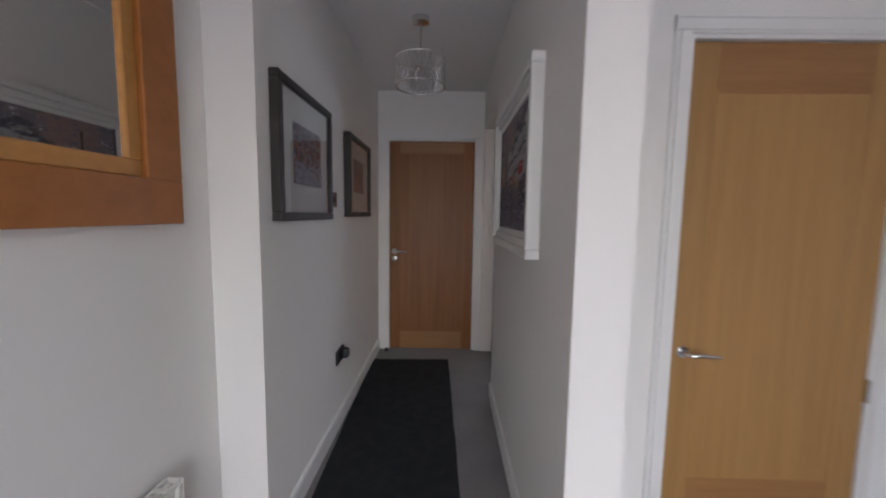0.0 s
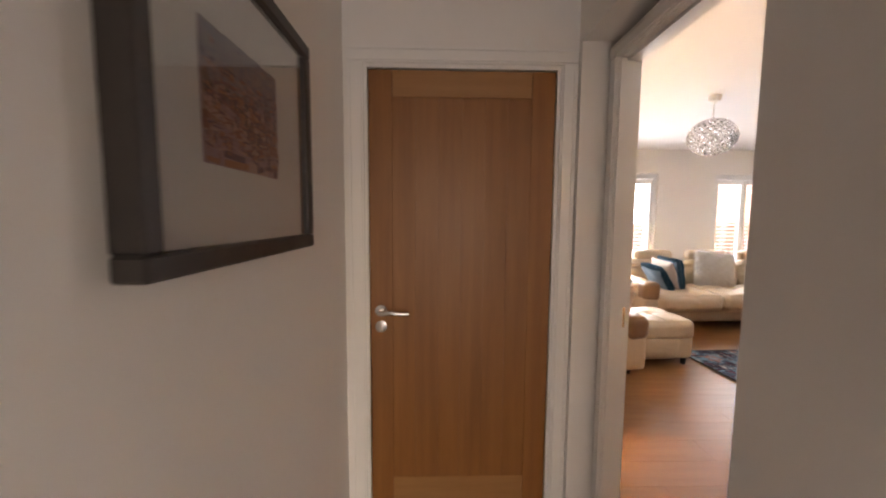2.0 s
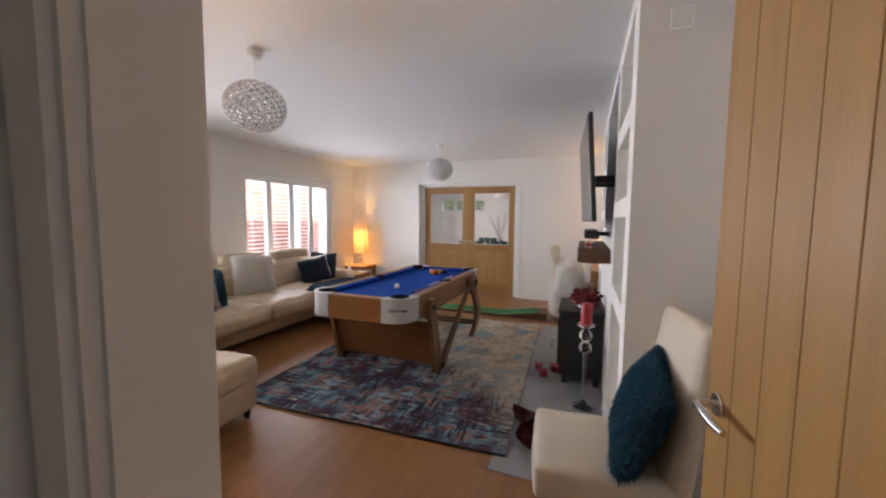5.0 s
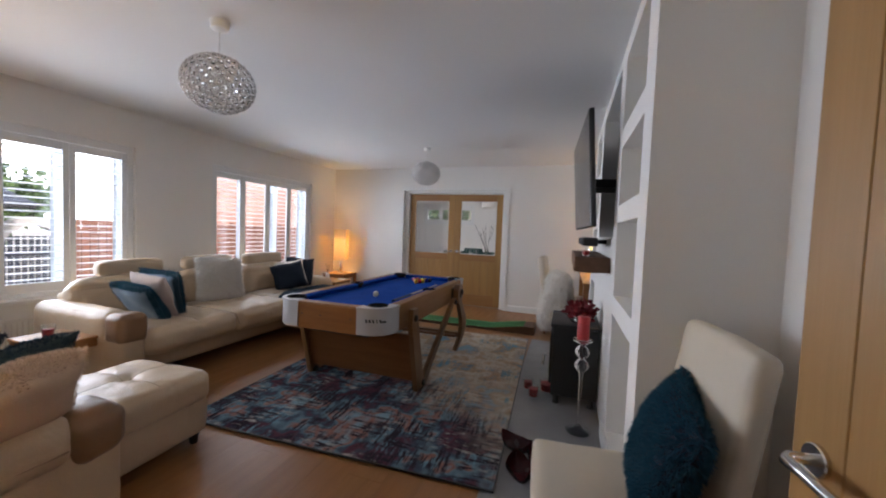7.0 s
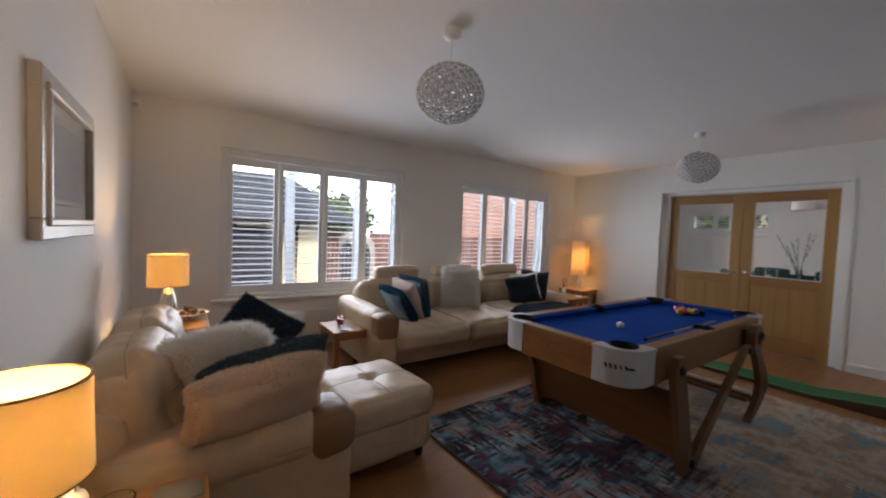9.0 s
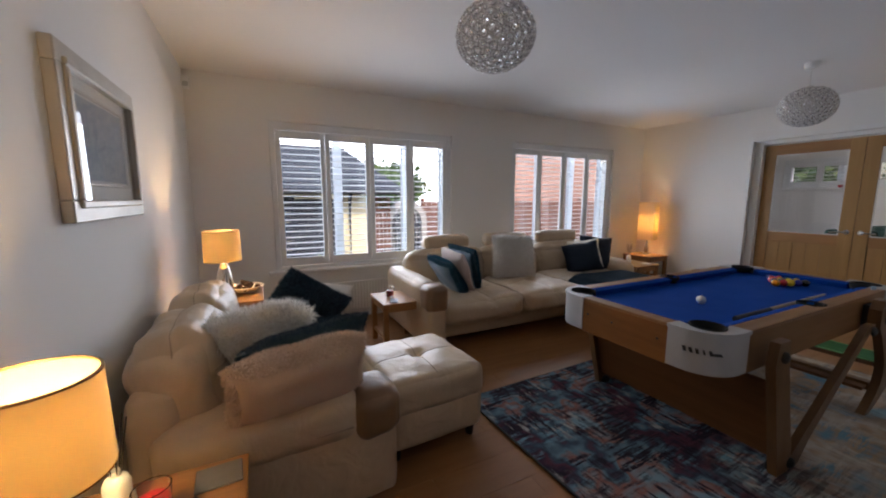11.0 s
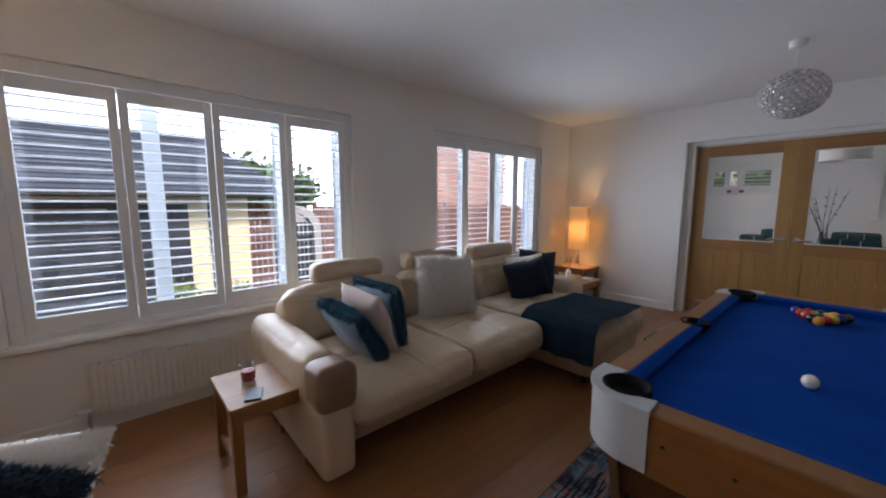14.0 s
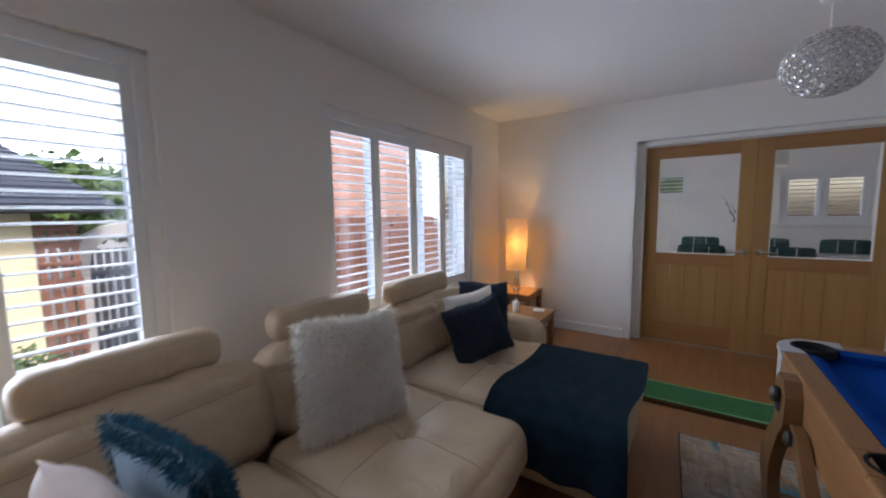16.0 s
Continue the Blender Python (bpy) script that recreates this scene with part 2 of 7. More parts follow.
def skirt_ns(y0, y1, x, side):
    out = [(0, 0), (0.015 * side, 0), (0.015 * side, 0.085), (0.009 * side, 0.098), (0, 0.10)]
    return structure("baseboard", prism([(x + u, z) for u, z in out], y0, y1, "y"), TRIM, "white gloss skirting board")


skirt_ns(-2.19, -0.03, -0.485, 1)
skirt_ns(-5.6, -2.19, -0.66, 1)
skirt_ns(-2.52, -0.89, 0.50, -1)
skirt_ew(0.50, 0.65, -2.53, -1)
skirt_ew(0.65, 1.0, -2.0, -1)
skirt_ew(WX, EX, NY, -1)
skirt_ns(2.66, NY, EX, -1)
skirt_ns(-1.0, 0.61, EX, -1)
skirt_ns(0.03, NY, WX, 1)
skirt_ew(WX, 2.28, SY, 1)
skirt_ew(5.3, EX, SY, 1)


def architrave(name, u0, u1, top, plane, axis, side, w=0.065, t=0.018, lab="white moulded door architrave"):
    """Two uprights and a head round an opening; each has a stepped face."""
    def leg(a0, a1, z0, z1):
        s = 1 if a1 > a0 else -1
        rows = []
        for k, (f0, f1, d) in enumerate(((0.0, 1.0, t * 0.6), (0.12, 0.72, t), (0.80, 0.95, t * 0.85))):
            p, q = a0 + (a1 - a0) * f0, a0 + (a1 - a0) * f1
            rows.append((min(p, q), max(p, q), d))
        return rows
    bm = bmesh.new()
    def add(a, b, d, z0, z1):
        lo, hi = sorted((plane, plane + side * d))
        if axis == "x":
            bm_box(bm, a, b, lo, hi, z0, z1)
        else:
            bm_box(bm, lo, hi, a, b, z0, z1)
    for a, b, d in leg(u0, u0 - w, 0, top):
        add(a, b, d, 0, top)
    for a, b, d in leg(u1, u1 + w, 0, top):
        add(a, b, d, 0, top)
    for f0, f1, d in ((0.0, 1.0, t * 0.6), (0.12, 0.72, t), (0.80, 0.95, t * 0.85)):
        add(u0 - w, u1 + w, d, top + w * f0 + 0.0005, top + w * f1)
    return structure(name, bm, TRIM, lab)


architrave("trim_hall_door", -0.40, 0.427, 2.0, 0.0, "x", -1)
architrave("trim_entrance_door", 1.08, 1.92, 2.0, -2.0, "x", -1)
# lining and stops of the living-room doorway, set back in the thick wall
structure("door_lining", boxes([(0.63, 0.685, -0.10, -0.03, 0, 2.06), (0.685, WX, -0.062, -0.03, 0, 2.06), (0.63, WX, -0.89, -0.83, 0, 2.06), (0.63, WX, -0.83, -0.10, 2.0, 2.06), (0.685, WX, -0.10, -0.062, 2.0, 2.06)]), TRIM, "white painted door lining")
structure("door_stop", boxes([(0.655, 0.685, -0.829, -0.817, 0, 1.999), (0.655, 0.685, -0.817, -0.101, 1.987, 1.999)]), TRIM, "white painted door stop")
architrave("trim_living_door_hall", -0.835, -0.095, 2.005, 0.63, "y", -1, w=0.058)
architrave("trim_living_door", -0.86, -0.058, 2.03, WX, "y", 1, t=0.010)
structure("hall_door_lining", boxes([(-0.41, -0.386, 0.001, 0.139, 0, 2.009), (0.413, 0.437, 0.001, 0.139, 0, 2.009), (-0.386, 0.413, 0.001, 0.139, 1.985, 2.009)]), TRIM, "white painted door lining")
structure("entrance_door_lining", boxes([(1.07, 1.095, -1.999, -1.901, 0, 2.009), (1.905, 1.93, -1.999, -1.901, 0, 2.009), (1.095, 1.905, -1.999, -1.901, 1.985, 2.009)]), TRIM, "white painted door lining")
# lining of the double doorway
structure("double_door_lining", boxes([(EX + 0.06, EX + 0.199, 2.505, 2.589, 0, 2.029), (EX + 0.06, EX + 0.199, 0.681, 0.765, 0, 2.029), (EX + 0.06, EX + 0.199, 0.765, 2.505, 1.985, 2.029)], bev=0.003), TRIM, "white painted lining of the double doorway")
architrave("trim_double_door", 0.69, 2.58, 2.03, EX, "y", -1, w=0.05, t=0.012)
structure("threshold_strip", box(0.63, 0.69, -0.83, -0.10, -0.002, 0.006, 0.002), CHROME, "metal threshold strip")
# blocked room behind the hall's end door
structure("wall_closet", box(-0.80, 0.50, 0.20, 0.25, 0, H), WALL, "plain wall behind the closed door")

# ---- chimney breast with niches ----
BX0, BX1, BY = 2.28, 5.30, -0.57
rows = [(BX0, BX1, SY, -0.90, 0, H)]
NICHES = [(0.12, 0.845), (0.95, 1.385), (1.485, 1.82), (1.93, 2.34)]
for a, b in ((2.46, 3.12), (4.62, 5.14)):
    zs = [0.0] + [z for n in NICHES for z in n] + [H]
    for z0, z1 in zip(zs[0::2], zs[1::2]):
        rows.append((a, b, -0.90, BY, z0, z1))
rows += [(BX0, 2.46, -0.90, BY, 0, H), (3.12, 3.30, -0.90, BY, 0, H), (4.45, 4.62, -0.90, BY, 0, H), (5.14, BX1, -0.90, BY, 0, H)]
rows += [(3.30, 4.45, -0.90, BY, 0.0, 1.30), (3.30, 4.45, -0.90, -0.72, 1.30, H), (3.30, 4.45, -0.72, BY, 2.36, H)]
structure("chimney_breast", boxes(rows), WALL, "white chimney breast with open shelf niches")
# the back of the recess is drawn black all over
structure("tv_recess_back", box(3.302, 4.448, -0.719, -0.705, 1.302, 2.358), BLACK, "matt black back of the recess")
skirt_ew(BX0, 3.3, BY, 1)
skirt_ns(SY, BY, BX0, -1)
SLATE = mat("grey_slate", (0.30, 0.295, 0.29), (0.23, 0.228, 0.225), rough=0.5, scale=5, fine=60, bump=0.12)
structure("hearth", box(2.36, 5.36, BY, 0.06, -0.008, 0.006, 0.002), SLATE, "flush grey slate hearth before the chimney breast")

# ---- doors ----
def lever_handle(parent, m, flip=1):
    """Chrome lever on a round rose; x runs along the door, y out of its face."""
    rose = part("rose", lathe([(0.026, 0.0), (0.026, 0.006), (0.024, 0.008)], 20), CHROME, parent, "round chrome rose", 40, m @ pose(0, 0, 0, -90, 0, 0))
    pts = [(0, 0.005, 0), (0, 0.04, 0), (0.012 * flip, 0.05, 0), (0.05 * flip, 0.052, 0.002), (0.09 * flip, 0.05, -0.003), (0.125 * flip, 0.047, -0.004)]
    part("lever", tube(pts, [0.009, 0.009, 0.010, 0.0095, 0.009, 0.007], 10), CHROME, parent, "curved chrome lever handle", 60, m)
    return rose


def plank_door(ob, w, h, t, mat_, m, grooves=5, panel=(0.10, 0.17, 0.11), groove=0.0015):
    """An oak door: frame of stiles and rails round vertical boards with open V joints. x along the door, y its thickness."""
    st, bot, top = panel
    for n, a in (("stile", (0, st)), ("stile", (w - st, w))):
        part(n, box(a[0], a[1], -t / 2, t / 2, 0, h, 0.0015), mat_, ob, m=m)
    for a in ((0, bot), (h - top, h)):
        part("rail", box(st + 0.0005, w - st - 0.0005, -t / 2 + 0.001, t / 2 - 0.001, a[0], a[1], 0.0015), OAKX, ob, m=m)
    n = grooves + 1
    bw = (w - 2 * st) / n
    for i in range(n):
        part("board", box(st + i * bw + groove * 0.4, st + (i + 1) * bw - groove * 0.4, -t / 2 + 0.0008, t / 2 - 0.0008, bot, h - top, groove), mat_, ob, m=m)


door_1 = tagged(thing("door_1", "closed oak boarded door with chrome lever handle", "door", (0, 0, 0)), kind="structure")
OAKH = mat("oak_door_russet", (0.30, 0.122, 0.028), (0.19, 0.072, 0.015), rough=0.45, scale=2.2, fine=18, bump=0.1, stretch=(11, 11, 0.5), vary=0.04)
plank_door(door_1, 0.793, 1.974, 0.04, OAKH, pose(-0.383, 0.03, 0.006), groove=0.0004)
lever_handle(door_1, pose(-0.335, 0.01, 0.955, 0, 0, 0) @ Matrix.Diagonal((1, -1, 1, 1)))
part("lock_escutcheon", lathe([(0.026, 0.0), (0.026, 0.006), (0.012, 0.008)], 18), CHROME, door_1, "round chrome privacy lock", 40, pose(-0.335, 0.01, 0.885, 90, 0, 0))

door_2 = tagged(thing("door_2", "plain flush oak door with chrome lever", "door", (0, 0, 0)), kind="structure")
plank_door(door_2, 0.806, 1.974, 0.04, OAKD, pose(1.097, -1.965, 0.006), grooves=0, panel=(0.11, 0.20, 0.19))
lever_handle(door_2, pose(1.145, -1.985, 0.76) @ Matrix.Diagonal((1, -1, 1, 1)))
part("hinge", box(1.895, 1.912, -2.004, -1.98, 0.56, 0.66, 0.002), CHROME, door_2, "steel butt hinge")

door_3 = tagged(thing("door_3", "wide open oak boarded door with chrome lever", "door", (0.765, -0.795, 0), 7.5), kind="structure")
plank_door(door_3, 0.755, 1.974, 0.038, OAKD, pose(0, 0.0, 0.008))
lever_handle(door_3, pose(0.70, 0.019, 0.955), -1)
lever_handle(door_3, pose(0.70, -0.019, 0.955) @ Matrix.Diagonal((1, -1, 1, 1)), -1)
structure("strike_plate", box(0.69, 0.715, -0.0645, -0.0615, 0.90, 0.99, 0.001), CHROME, "steel strike plate in the door lining")


def glazed_leaf(name, y0, y1, handle_y, flip):
    """One leaf of the double doors, in the plane x = 7.06."""
    ob = tagged(thing(name, "closed oak door, glazed above boarded panel", "door", (7.06, y0, 0), 90, ), kind="structure")
    w, h, t, st = y1 - y0, 1.972, 0.04, 0.115
    zg0, zg1 = 0.915, 1.852
    for a in ((0, st), (w - st, w)):
        part("stile", box(a[0], a[1], -t / 2, t / 2, 0.006, h, 0.0015), OAKD, ob)
    for z0, z1 in ((0.006, 0.20), (0.80, zg0), (zg1, h)):
        part("rail", box(st, w - st, -t / 2 + 0.001, t / 2 - 0.001, z0, z1, 0.0015), OAKX, ob)
    n = 5
    bw = (w - 2 * st) / n
    for i in range(n):
        part("board", box(st + i * bw + 0.0012, st + (i + 1) * bw - 0.0012, -t / 2 + 0.007, t / 2 - 0.007, 0.20, 0.80, 0.003), OAKD, ob)
    pane = part("pane", box(st, w - st, -0.003, 0.003, zg0, zg1), GLASS, ob, "clear glass pane")
    pane.visible_shadow = False
    part("glazing_bead", boxes([(st, w - st, 0.004, 0.016, zg0, zg0 + 0.01), (st, w - st, 0.004, 0.016, zg1 - 0.01, zg1), (st, st + 0.01, 0.004, 0.016, zg0 + 0.01, zg1 - 0.01), (w - st - 0.01, w - st, 0.004, 0.016, zg0 + 0.01, zg1 - 0.01)]), TRIM, ob, "pale glazing bead")
    lever_handle(ob, pose(handle_y - y0, 0.02, 0.955), flip)
    return ob


glazed_leaf("door_4", 1.637, 2.503, 1.69, 1)
glazed_leaf("door_5", 0.767, 1.633, 1.58, -1)

# ---- windows with louvred shutters ----
UPVC = mat("white_upvc", (0.80, 0.83, 0.86), (0.77, 0.80, 0.84), rough=0.3, scale=4, fine=100, bump=0.01)
SHUT = mat("shutter_paint", (0.80, 0.80, 0.79), (0.77, 0.77, 0.76), rough=0.45, scale=4, fine=160, bump=0.03)
SILL = mat("sill_paint", (0.82, 0.80, 0.77), (0.79, 0.77, 0.74), rough=0.4, scale=3, fine=80, bump=0.02)


def louvre_mesh(w, tilt, name="louver"):
    """An elliptical slat, along x, tilted."""
    bm = bmesh.new()
    prof = [(0.029 * math.cos(a), 0.0052 * math.sin(a)) for a in (2 * math.pi * k / 10 for k in range(10))]
    c, s = math.cos(radians(tilt)), math.sin(radians(tilt))
    prof = [(u * c - v * s, u * s + v * c) for u, v in prof]
    a = [bm.verts.new((0, u, v)) for u, v in prof]
    b = [bm.verts.new((w, u, v)) for u, v in prof]
    bm.faces.new(a)
    bm.faces.new(reversed(b))
    for i in range(10):
        j = (i + 1) % 10
        bm.faces.new((a[j], a[i], b[i], b[j]))
    return mesh_of(name, bm, SHUT, 50)


def shuttered_window(name, w, plane, label, panels=4, mullions=(), spin=0, tilt=-2, depth=0.20):
    """A window in an opening w = (a, b, low, high), with white frame, glass and inner shutters. Its own x runs along the wall, its y outwards."""
    a, b, lo, hi = w
    win = tagged(thing(name, label, "window", (a, plane, 0) if not spin else (plane, b, 0), spin), kind="structure")
    W = b - a
    rows = [(0, 0.06, depth, depth + 0.07, lo, hi), (W - 0.06, W, depth, depth + 0.07, lo, hi), (0.06, W - 0.06, depth, depth + 0.07, lo, lo + 0.07), (0.06, W - 0.06, depth, depth + 0.07, hi - 0.06, hi)]
    for mu in mullions:
        rows.append((mu - 0.045, mu + 0.045, depth, depth + 0.07, lo + 0.07, hi - 0.06))
    part("window_frame", boxes(rows, 0.004), UPVC, win, "white plastic window frame")
    xs = [0.06] + list(mullions) + [W - 0.06]
    for p, q in zip(xs, xs[1:]):
        g = part("pane", box(p, q, depth + 0.03, depth + 0.036, lo + 0.07, hi - 0.06), GLASS, win, "clear window pane")
        g.visible_shadow = False
    # fixed shutter frame
    fw, ft, fb = 0.055, 0.075, 0.035
    part("shutter_frame", boxes([(0, fw, 0.032, 0.080, lo, hi), (W - fw, W, 0.032, 0.080, lo, hi), (fw, W - fw, 0.032, 0.080, hi - ft, hi), (fw, W - fw, 0.032, 0.080, lo, lo + fb)], 0.003), SHUT, win, "white shutter frame")
    part("window_sill", box(-0.07, W + 0.07, -0.055, 0.03, lo - 0.035, lo - 0.0005, 0.008, 2), SILL, win, "white sill board")
    part("sill_ledge", box(0.001, W - 0.001, 0.081, depth, lo + 0.0005, lo + 0.012), SILL, win)
    pw = (W - 2 * fw) / panels
    zb, zt = lo + fb + 0.003, hi - ft - 0.003
    st, br, tr = 0.045, 0.085, 0.075
    lw = pw - 0.004 - 2 * st
    me = louvre_mesh(lw - 0.004, tilt)
    n = int((zt - tr - zb - br) / 0.0585)
    step = (zt - tr - zb - br) / n
    for i in range(panels):
        x0, x1 = fw + i * pw + 0.002, fw + (i + 1) * pw - 0.002
        pan = part("shutter_panel", boxes([(x0, x0 + st, 0.040, 0.068, zb, zt), (x1 - st, x1, 0.040, 0.068, zb, zt), (x0 + st, x1 - st, 0.041, 0.067, zb, zb + br), (x0 + st, x1 - st, 0.041, 0.067, zt - tr, zt)], 0.003), SHUT, win, "white hinged shutter panel")
        for k in range(n):
            lv = new("louver", me)
            lv.parent = pan
            lv.location = (x0 + st + 0.002, 0.054, zb + br + (k + 0.5) * step)
    return win


shuttered_window("window_1", W1, NY, "wide window behind white louvred shutters", 4, (0.68, 1.48))
shuttered_window("window_2", W2, NY, "window with white louvred shutters, louvres open", 4, (0.65, 1.29))
shuttered_window("window_3", D1, DX, "small high dining-room window with white shutters", 3, (0.74,), spin=-90)
shuttered_window("window_4", D2, DX, "dining-room window with white louvred shutters", 2, (0.5,), spin=-90)
for w in (W1, W2):
    cx, cz = (w[0] + w[1]) / 2, (w[2] + w[3]) / 2
    window_light(cx, NY - 0.02, cz, w[1] - w[0] - 0.15, w[3] - w[2] - 0.15, 5.5)
    window_light(cx, NY + 0.185, cz, w[1] - w[0] - 0.1, w[3] - w[2] - 0.1, 12.5, (0.72, 0.86, 1.0))
# added fill lamp in an unseen opening, brightens the dining room
window_light(8.25, NY + 0.02, 1.4, 1.5, 1.2, 10)
dl3 = window_light(0, 0, 0, 1.7, 1.7, 1.7)
dl3.matrix_world = look((0.6, -5.65, 1.3), (0.6, -4, 1.5))

# ---- outside ----
GZ = -0.50
GRAVEL = mat("gravel_drive", (0.17, 0.155, 0.14), (0.11, 0.10, 0.09), rough=0.95, scale=3, fine=45, bump=0.4)
CREAM = mat("cream_render", (0.78, 0.68, 0.42), (0.72, 0.62, 0.37), rough=0.9, scale=2, fine=90, bump=0.15)
ROOF = mat("roof_tile", (0.045, 0.054, 0.072), (0.028, 0.034, 0.047), rough=0.75, scale=4, fine=50, bump=0.2, vary=0.2)
DARKW = mat("dark_stained_boards", (0.012, 0.015, 0.024), (0.020, 0.023, 0.034), rough=0.7, scale=4, fine=40, bump=0.2, stretch=(1, 6, 6))
BROWNW = mat("brown_timber", (0.20, 0.085, 0.05), (0.13, 0.055, 0.033), rough=0.8, scale=4, fine=40, bump=0.3, stretch=(6, 6, 0.8), vary=0.15)
MORTAR = mat("mortar", (0.50, 0.42, 0.36), (0.42, 0.35, 0.30), rough=0.95, fine=120, bump=0.3)
BRICK = mat("red_brick", (0.50, 0.29, 0.22), (0.40, 0.22, 0.16), rough=0.85, scale=9, fine=120, bump=0.3, vary=0.18)
structure("ground", box(-60, 80, NY + WT, 120, GZ - 0.2, GZ), GRAVEL, "pale gravel garden and drive")

garage = thing("garage", "cream rendered garage with dark tiled hipped roof", "garage", (0, 8.0, GZ))
part("wall", box(-3.2, 3.54, 0, 4.6, 0, 1.97), CREAM, garage, "cream rendered wall")
for i in range(9):
    part("door_board", box(-1.4, 1.80, -0.04, -0.005, 0.02 + i * 0.19, 0.20 + i * 0.19, 0.006), DARKW, garage, "dark stained garage door board")
part("door_frame", boxes([(-1.5, -1.4, -0.06, -0.002, 0, 1.84), (1.80, 1.90, -0.06, -0.002, 0, 1.84), (-1.4, 1.80, -0.06, -0.002, 1.74, 1.84)], 0.004), DARKW, garage)
part("side_door", boxes([(1.901, 2.70, -0.05, -0.004, 0, 1.80), (2.03, 2.16, -0.07, -0.05, 1.0, 1.70), (2.20, 2.33, -0.07, -0.05, 1.0, 1.70)], 0.004), DARKW, garage, "dark panelled side door")
part("drainpipe", tube([(2.98, -0.08, 0), (2.98, -0.08, 1.75), (2.98, -0.2, 1.90)], 0.035, 10), BLACK, garage, "black drainpipe", 50)
part("gutter", box(-3.5, 4.15, -0.37, -0.26, 1.90, 1.98, 0.02), BLACK, garage, "black gutter")
part("soffit", box(-3.5, 4.12, -0.28, 4.9, 1.975, 2.0), DARKW, garage)
rb = bmesh.new()


def slope(p00, p10, p01, p11, rows):
    """Courses of tiles up one slope, each lapping the last."""
    for k in range(rows):
        f0, f1 = k / rows, (k + 1.25) / rows
        q = [Vector(p00).lerp(Vector(p01), f0), Vector(p10).lerp(Vector(p11), f0), Vector(p10).lerp(Vector(p11), min(f1, 1)), Vector(p00).lerp(Vector(p01), min(f1, 1))]
        n = (q[1] - q[0]).cross(q[3] - q[0]).normalized()
        v = [rb.verts.new(c + n * d) for c, d in zip(q, (0.03, 0.03, 0.004, 0.004))]
        rb.faces.new(v)
        rb.faces.new((v[1], v[0], rb.verts.new(q[0]), rb.verts.new(q[1])))


slope((-3.5, -0.3, 1.98), (4.17, -0.3, 1.98), (-1.0, 2.3, 3.08), (3.40, 2.3, 3.08), 16)
slope((4.17, -0.3, 1.98), (4.17, 4.9, 1.98), (3.40, 2.3, 3.08), (3.41, 2.32, 3.08), 16)
slope((-3.5, 4.9, 1.98), (-3.5, -0.3, 1.98), (-1.0, 2.32, 3.08), (-1.0, 2.3, 3.08), 16)
part("roof", rb, ROOF, garage, "dark grey tiled roof")
part("ridge", tube([(-1.0, 2.3, 3.09), (3.40, 2.3, 3.09)], 0.07, 8), ROOF, garage)

trellis = thing("trellis_screen", "brown timber trellis screen beside the garage", "trellis", (3.55, 7.96, GZ))
for i in range(4):
    part("slat", box(i * 0.09, i * 0.09 + 0.06, 0, 0.02, 0, 1.85, 0.003), BROWNW, trellis)
for i in range(9):
    part("cross_slat", box(-0.005, 0.34, -0.02, -0.001, 0.12 + i * 0.2, 0.17 + i * 0.2, 0.003), BROWNW, trellis)

STONEG = mat("weathered_render", (0.42, 0.41, 0.38), (0.33, 0.32, 0.30), rough=0.9, scale=4, fine=90, bump=0.3)
arch = thing("garden_gate", "pale rendered arch with dark slatted gate", "gate", (3.89, 8.3, GZ))
ap = [(0, 0), (0.14, 0), (0.14, 1.25)] + [(0.52 - 0.38 * math.cos(a), 1.25 + 0.38 * math.sin(a)) for a in (math.pi * k / 8 for k in range(1, 8))] + [(0.90, 1.25), (0.90, 0), (1.04, 0), (1.04, 1.3)] + [(0.52 + 0.52 * math.cos(a), 1.3 + 0.48 * math.sin(a)) for a in (math.pi * k / 8 for k in range(1, 8))] + [(0, 1.3)]
part("arch_wall", prism(ap, 0, 0.2), STONEG, arch, "pale arched surround")
part("gate_leaf", boxes([(0.15 + 0.084 * i, 0.20 + 0.084 * i, 0.08, 0.11, 0.05, 1.45) for i in range(9)] + [(0.145, 0.895, 0.07, 0.12, 0.3, 0.38), (0.145, 0.895, 0.07, 0.12, 1.1, 1.18)]), DARKW, arch, "dark slatted gate")

def fence_run(x0, y0, x1, y1, h, label):
    f = thing("fence", label, "fence", (x0, y0, GZ), math.degrees(math.atan2(y1 - y0, x1 - x0)), "garden fences")
    L = math.hypot(x1 - x0, y1 - y0)
    me = mesh_of("fence_board", box(0, 0.135, 0, 0.02, 0.02, h, 0.003), BROWNW)
    for i in range(int(L / 0.145)):
        o = new("fence_board", me)
        o.parent = f
        o.location = (i * 0.145, 0.004 * (i % 2), 0)
    for i in range(int(L / 1.9) + 1):
        part("post", box(i * 1.9, i * 1.9 + 0.09, 0.03, 0.12, 0, h + 0.08, 0.006), BROWNW, f)
    part("rail", boxes([(0, L, 0.024, 0.07, 0.4, 0.47), (0, L, 0.024, 0.07, h - 0.4, h - 0.33)]), BROWNW, f)
    return f

fence_run(5.1, 9.0, 12.5, 9.0, 1.75, "brown close-boarded timber fence along the garden")
fence_run(7.05, 7.6, 10.9, 7.6, 1.55, "brown close-boarded timber fence before the brick house")

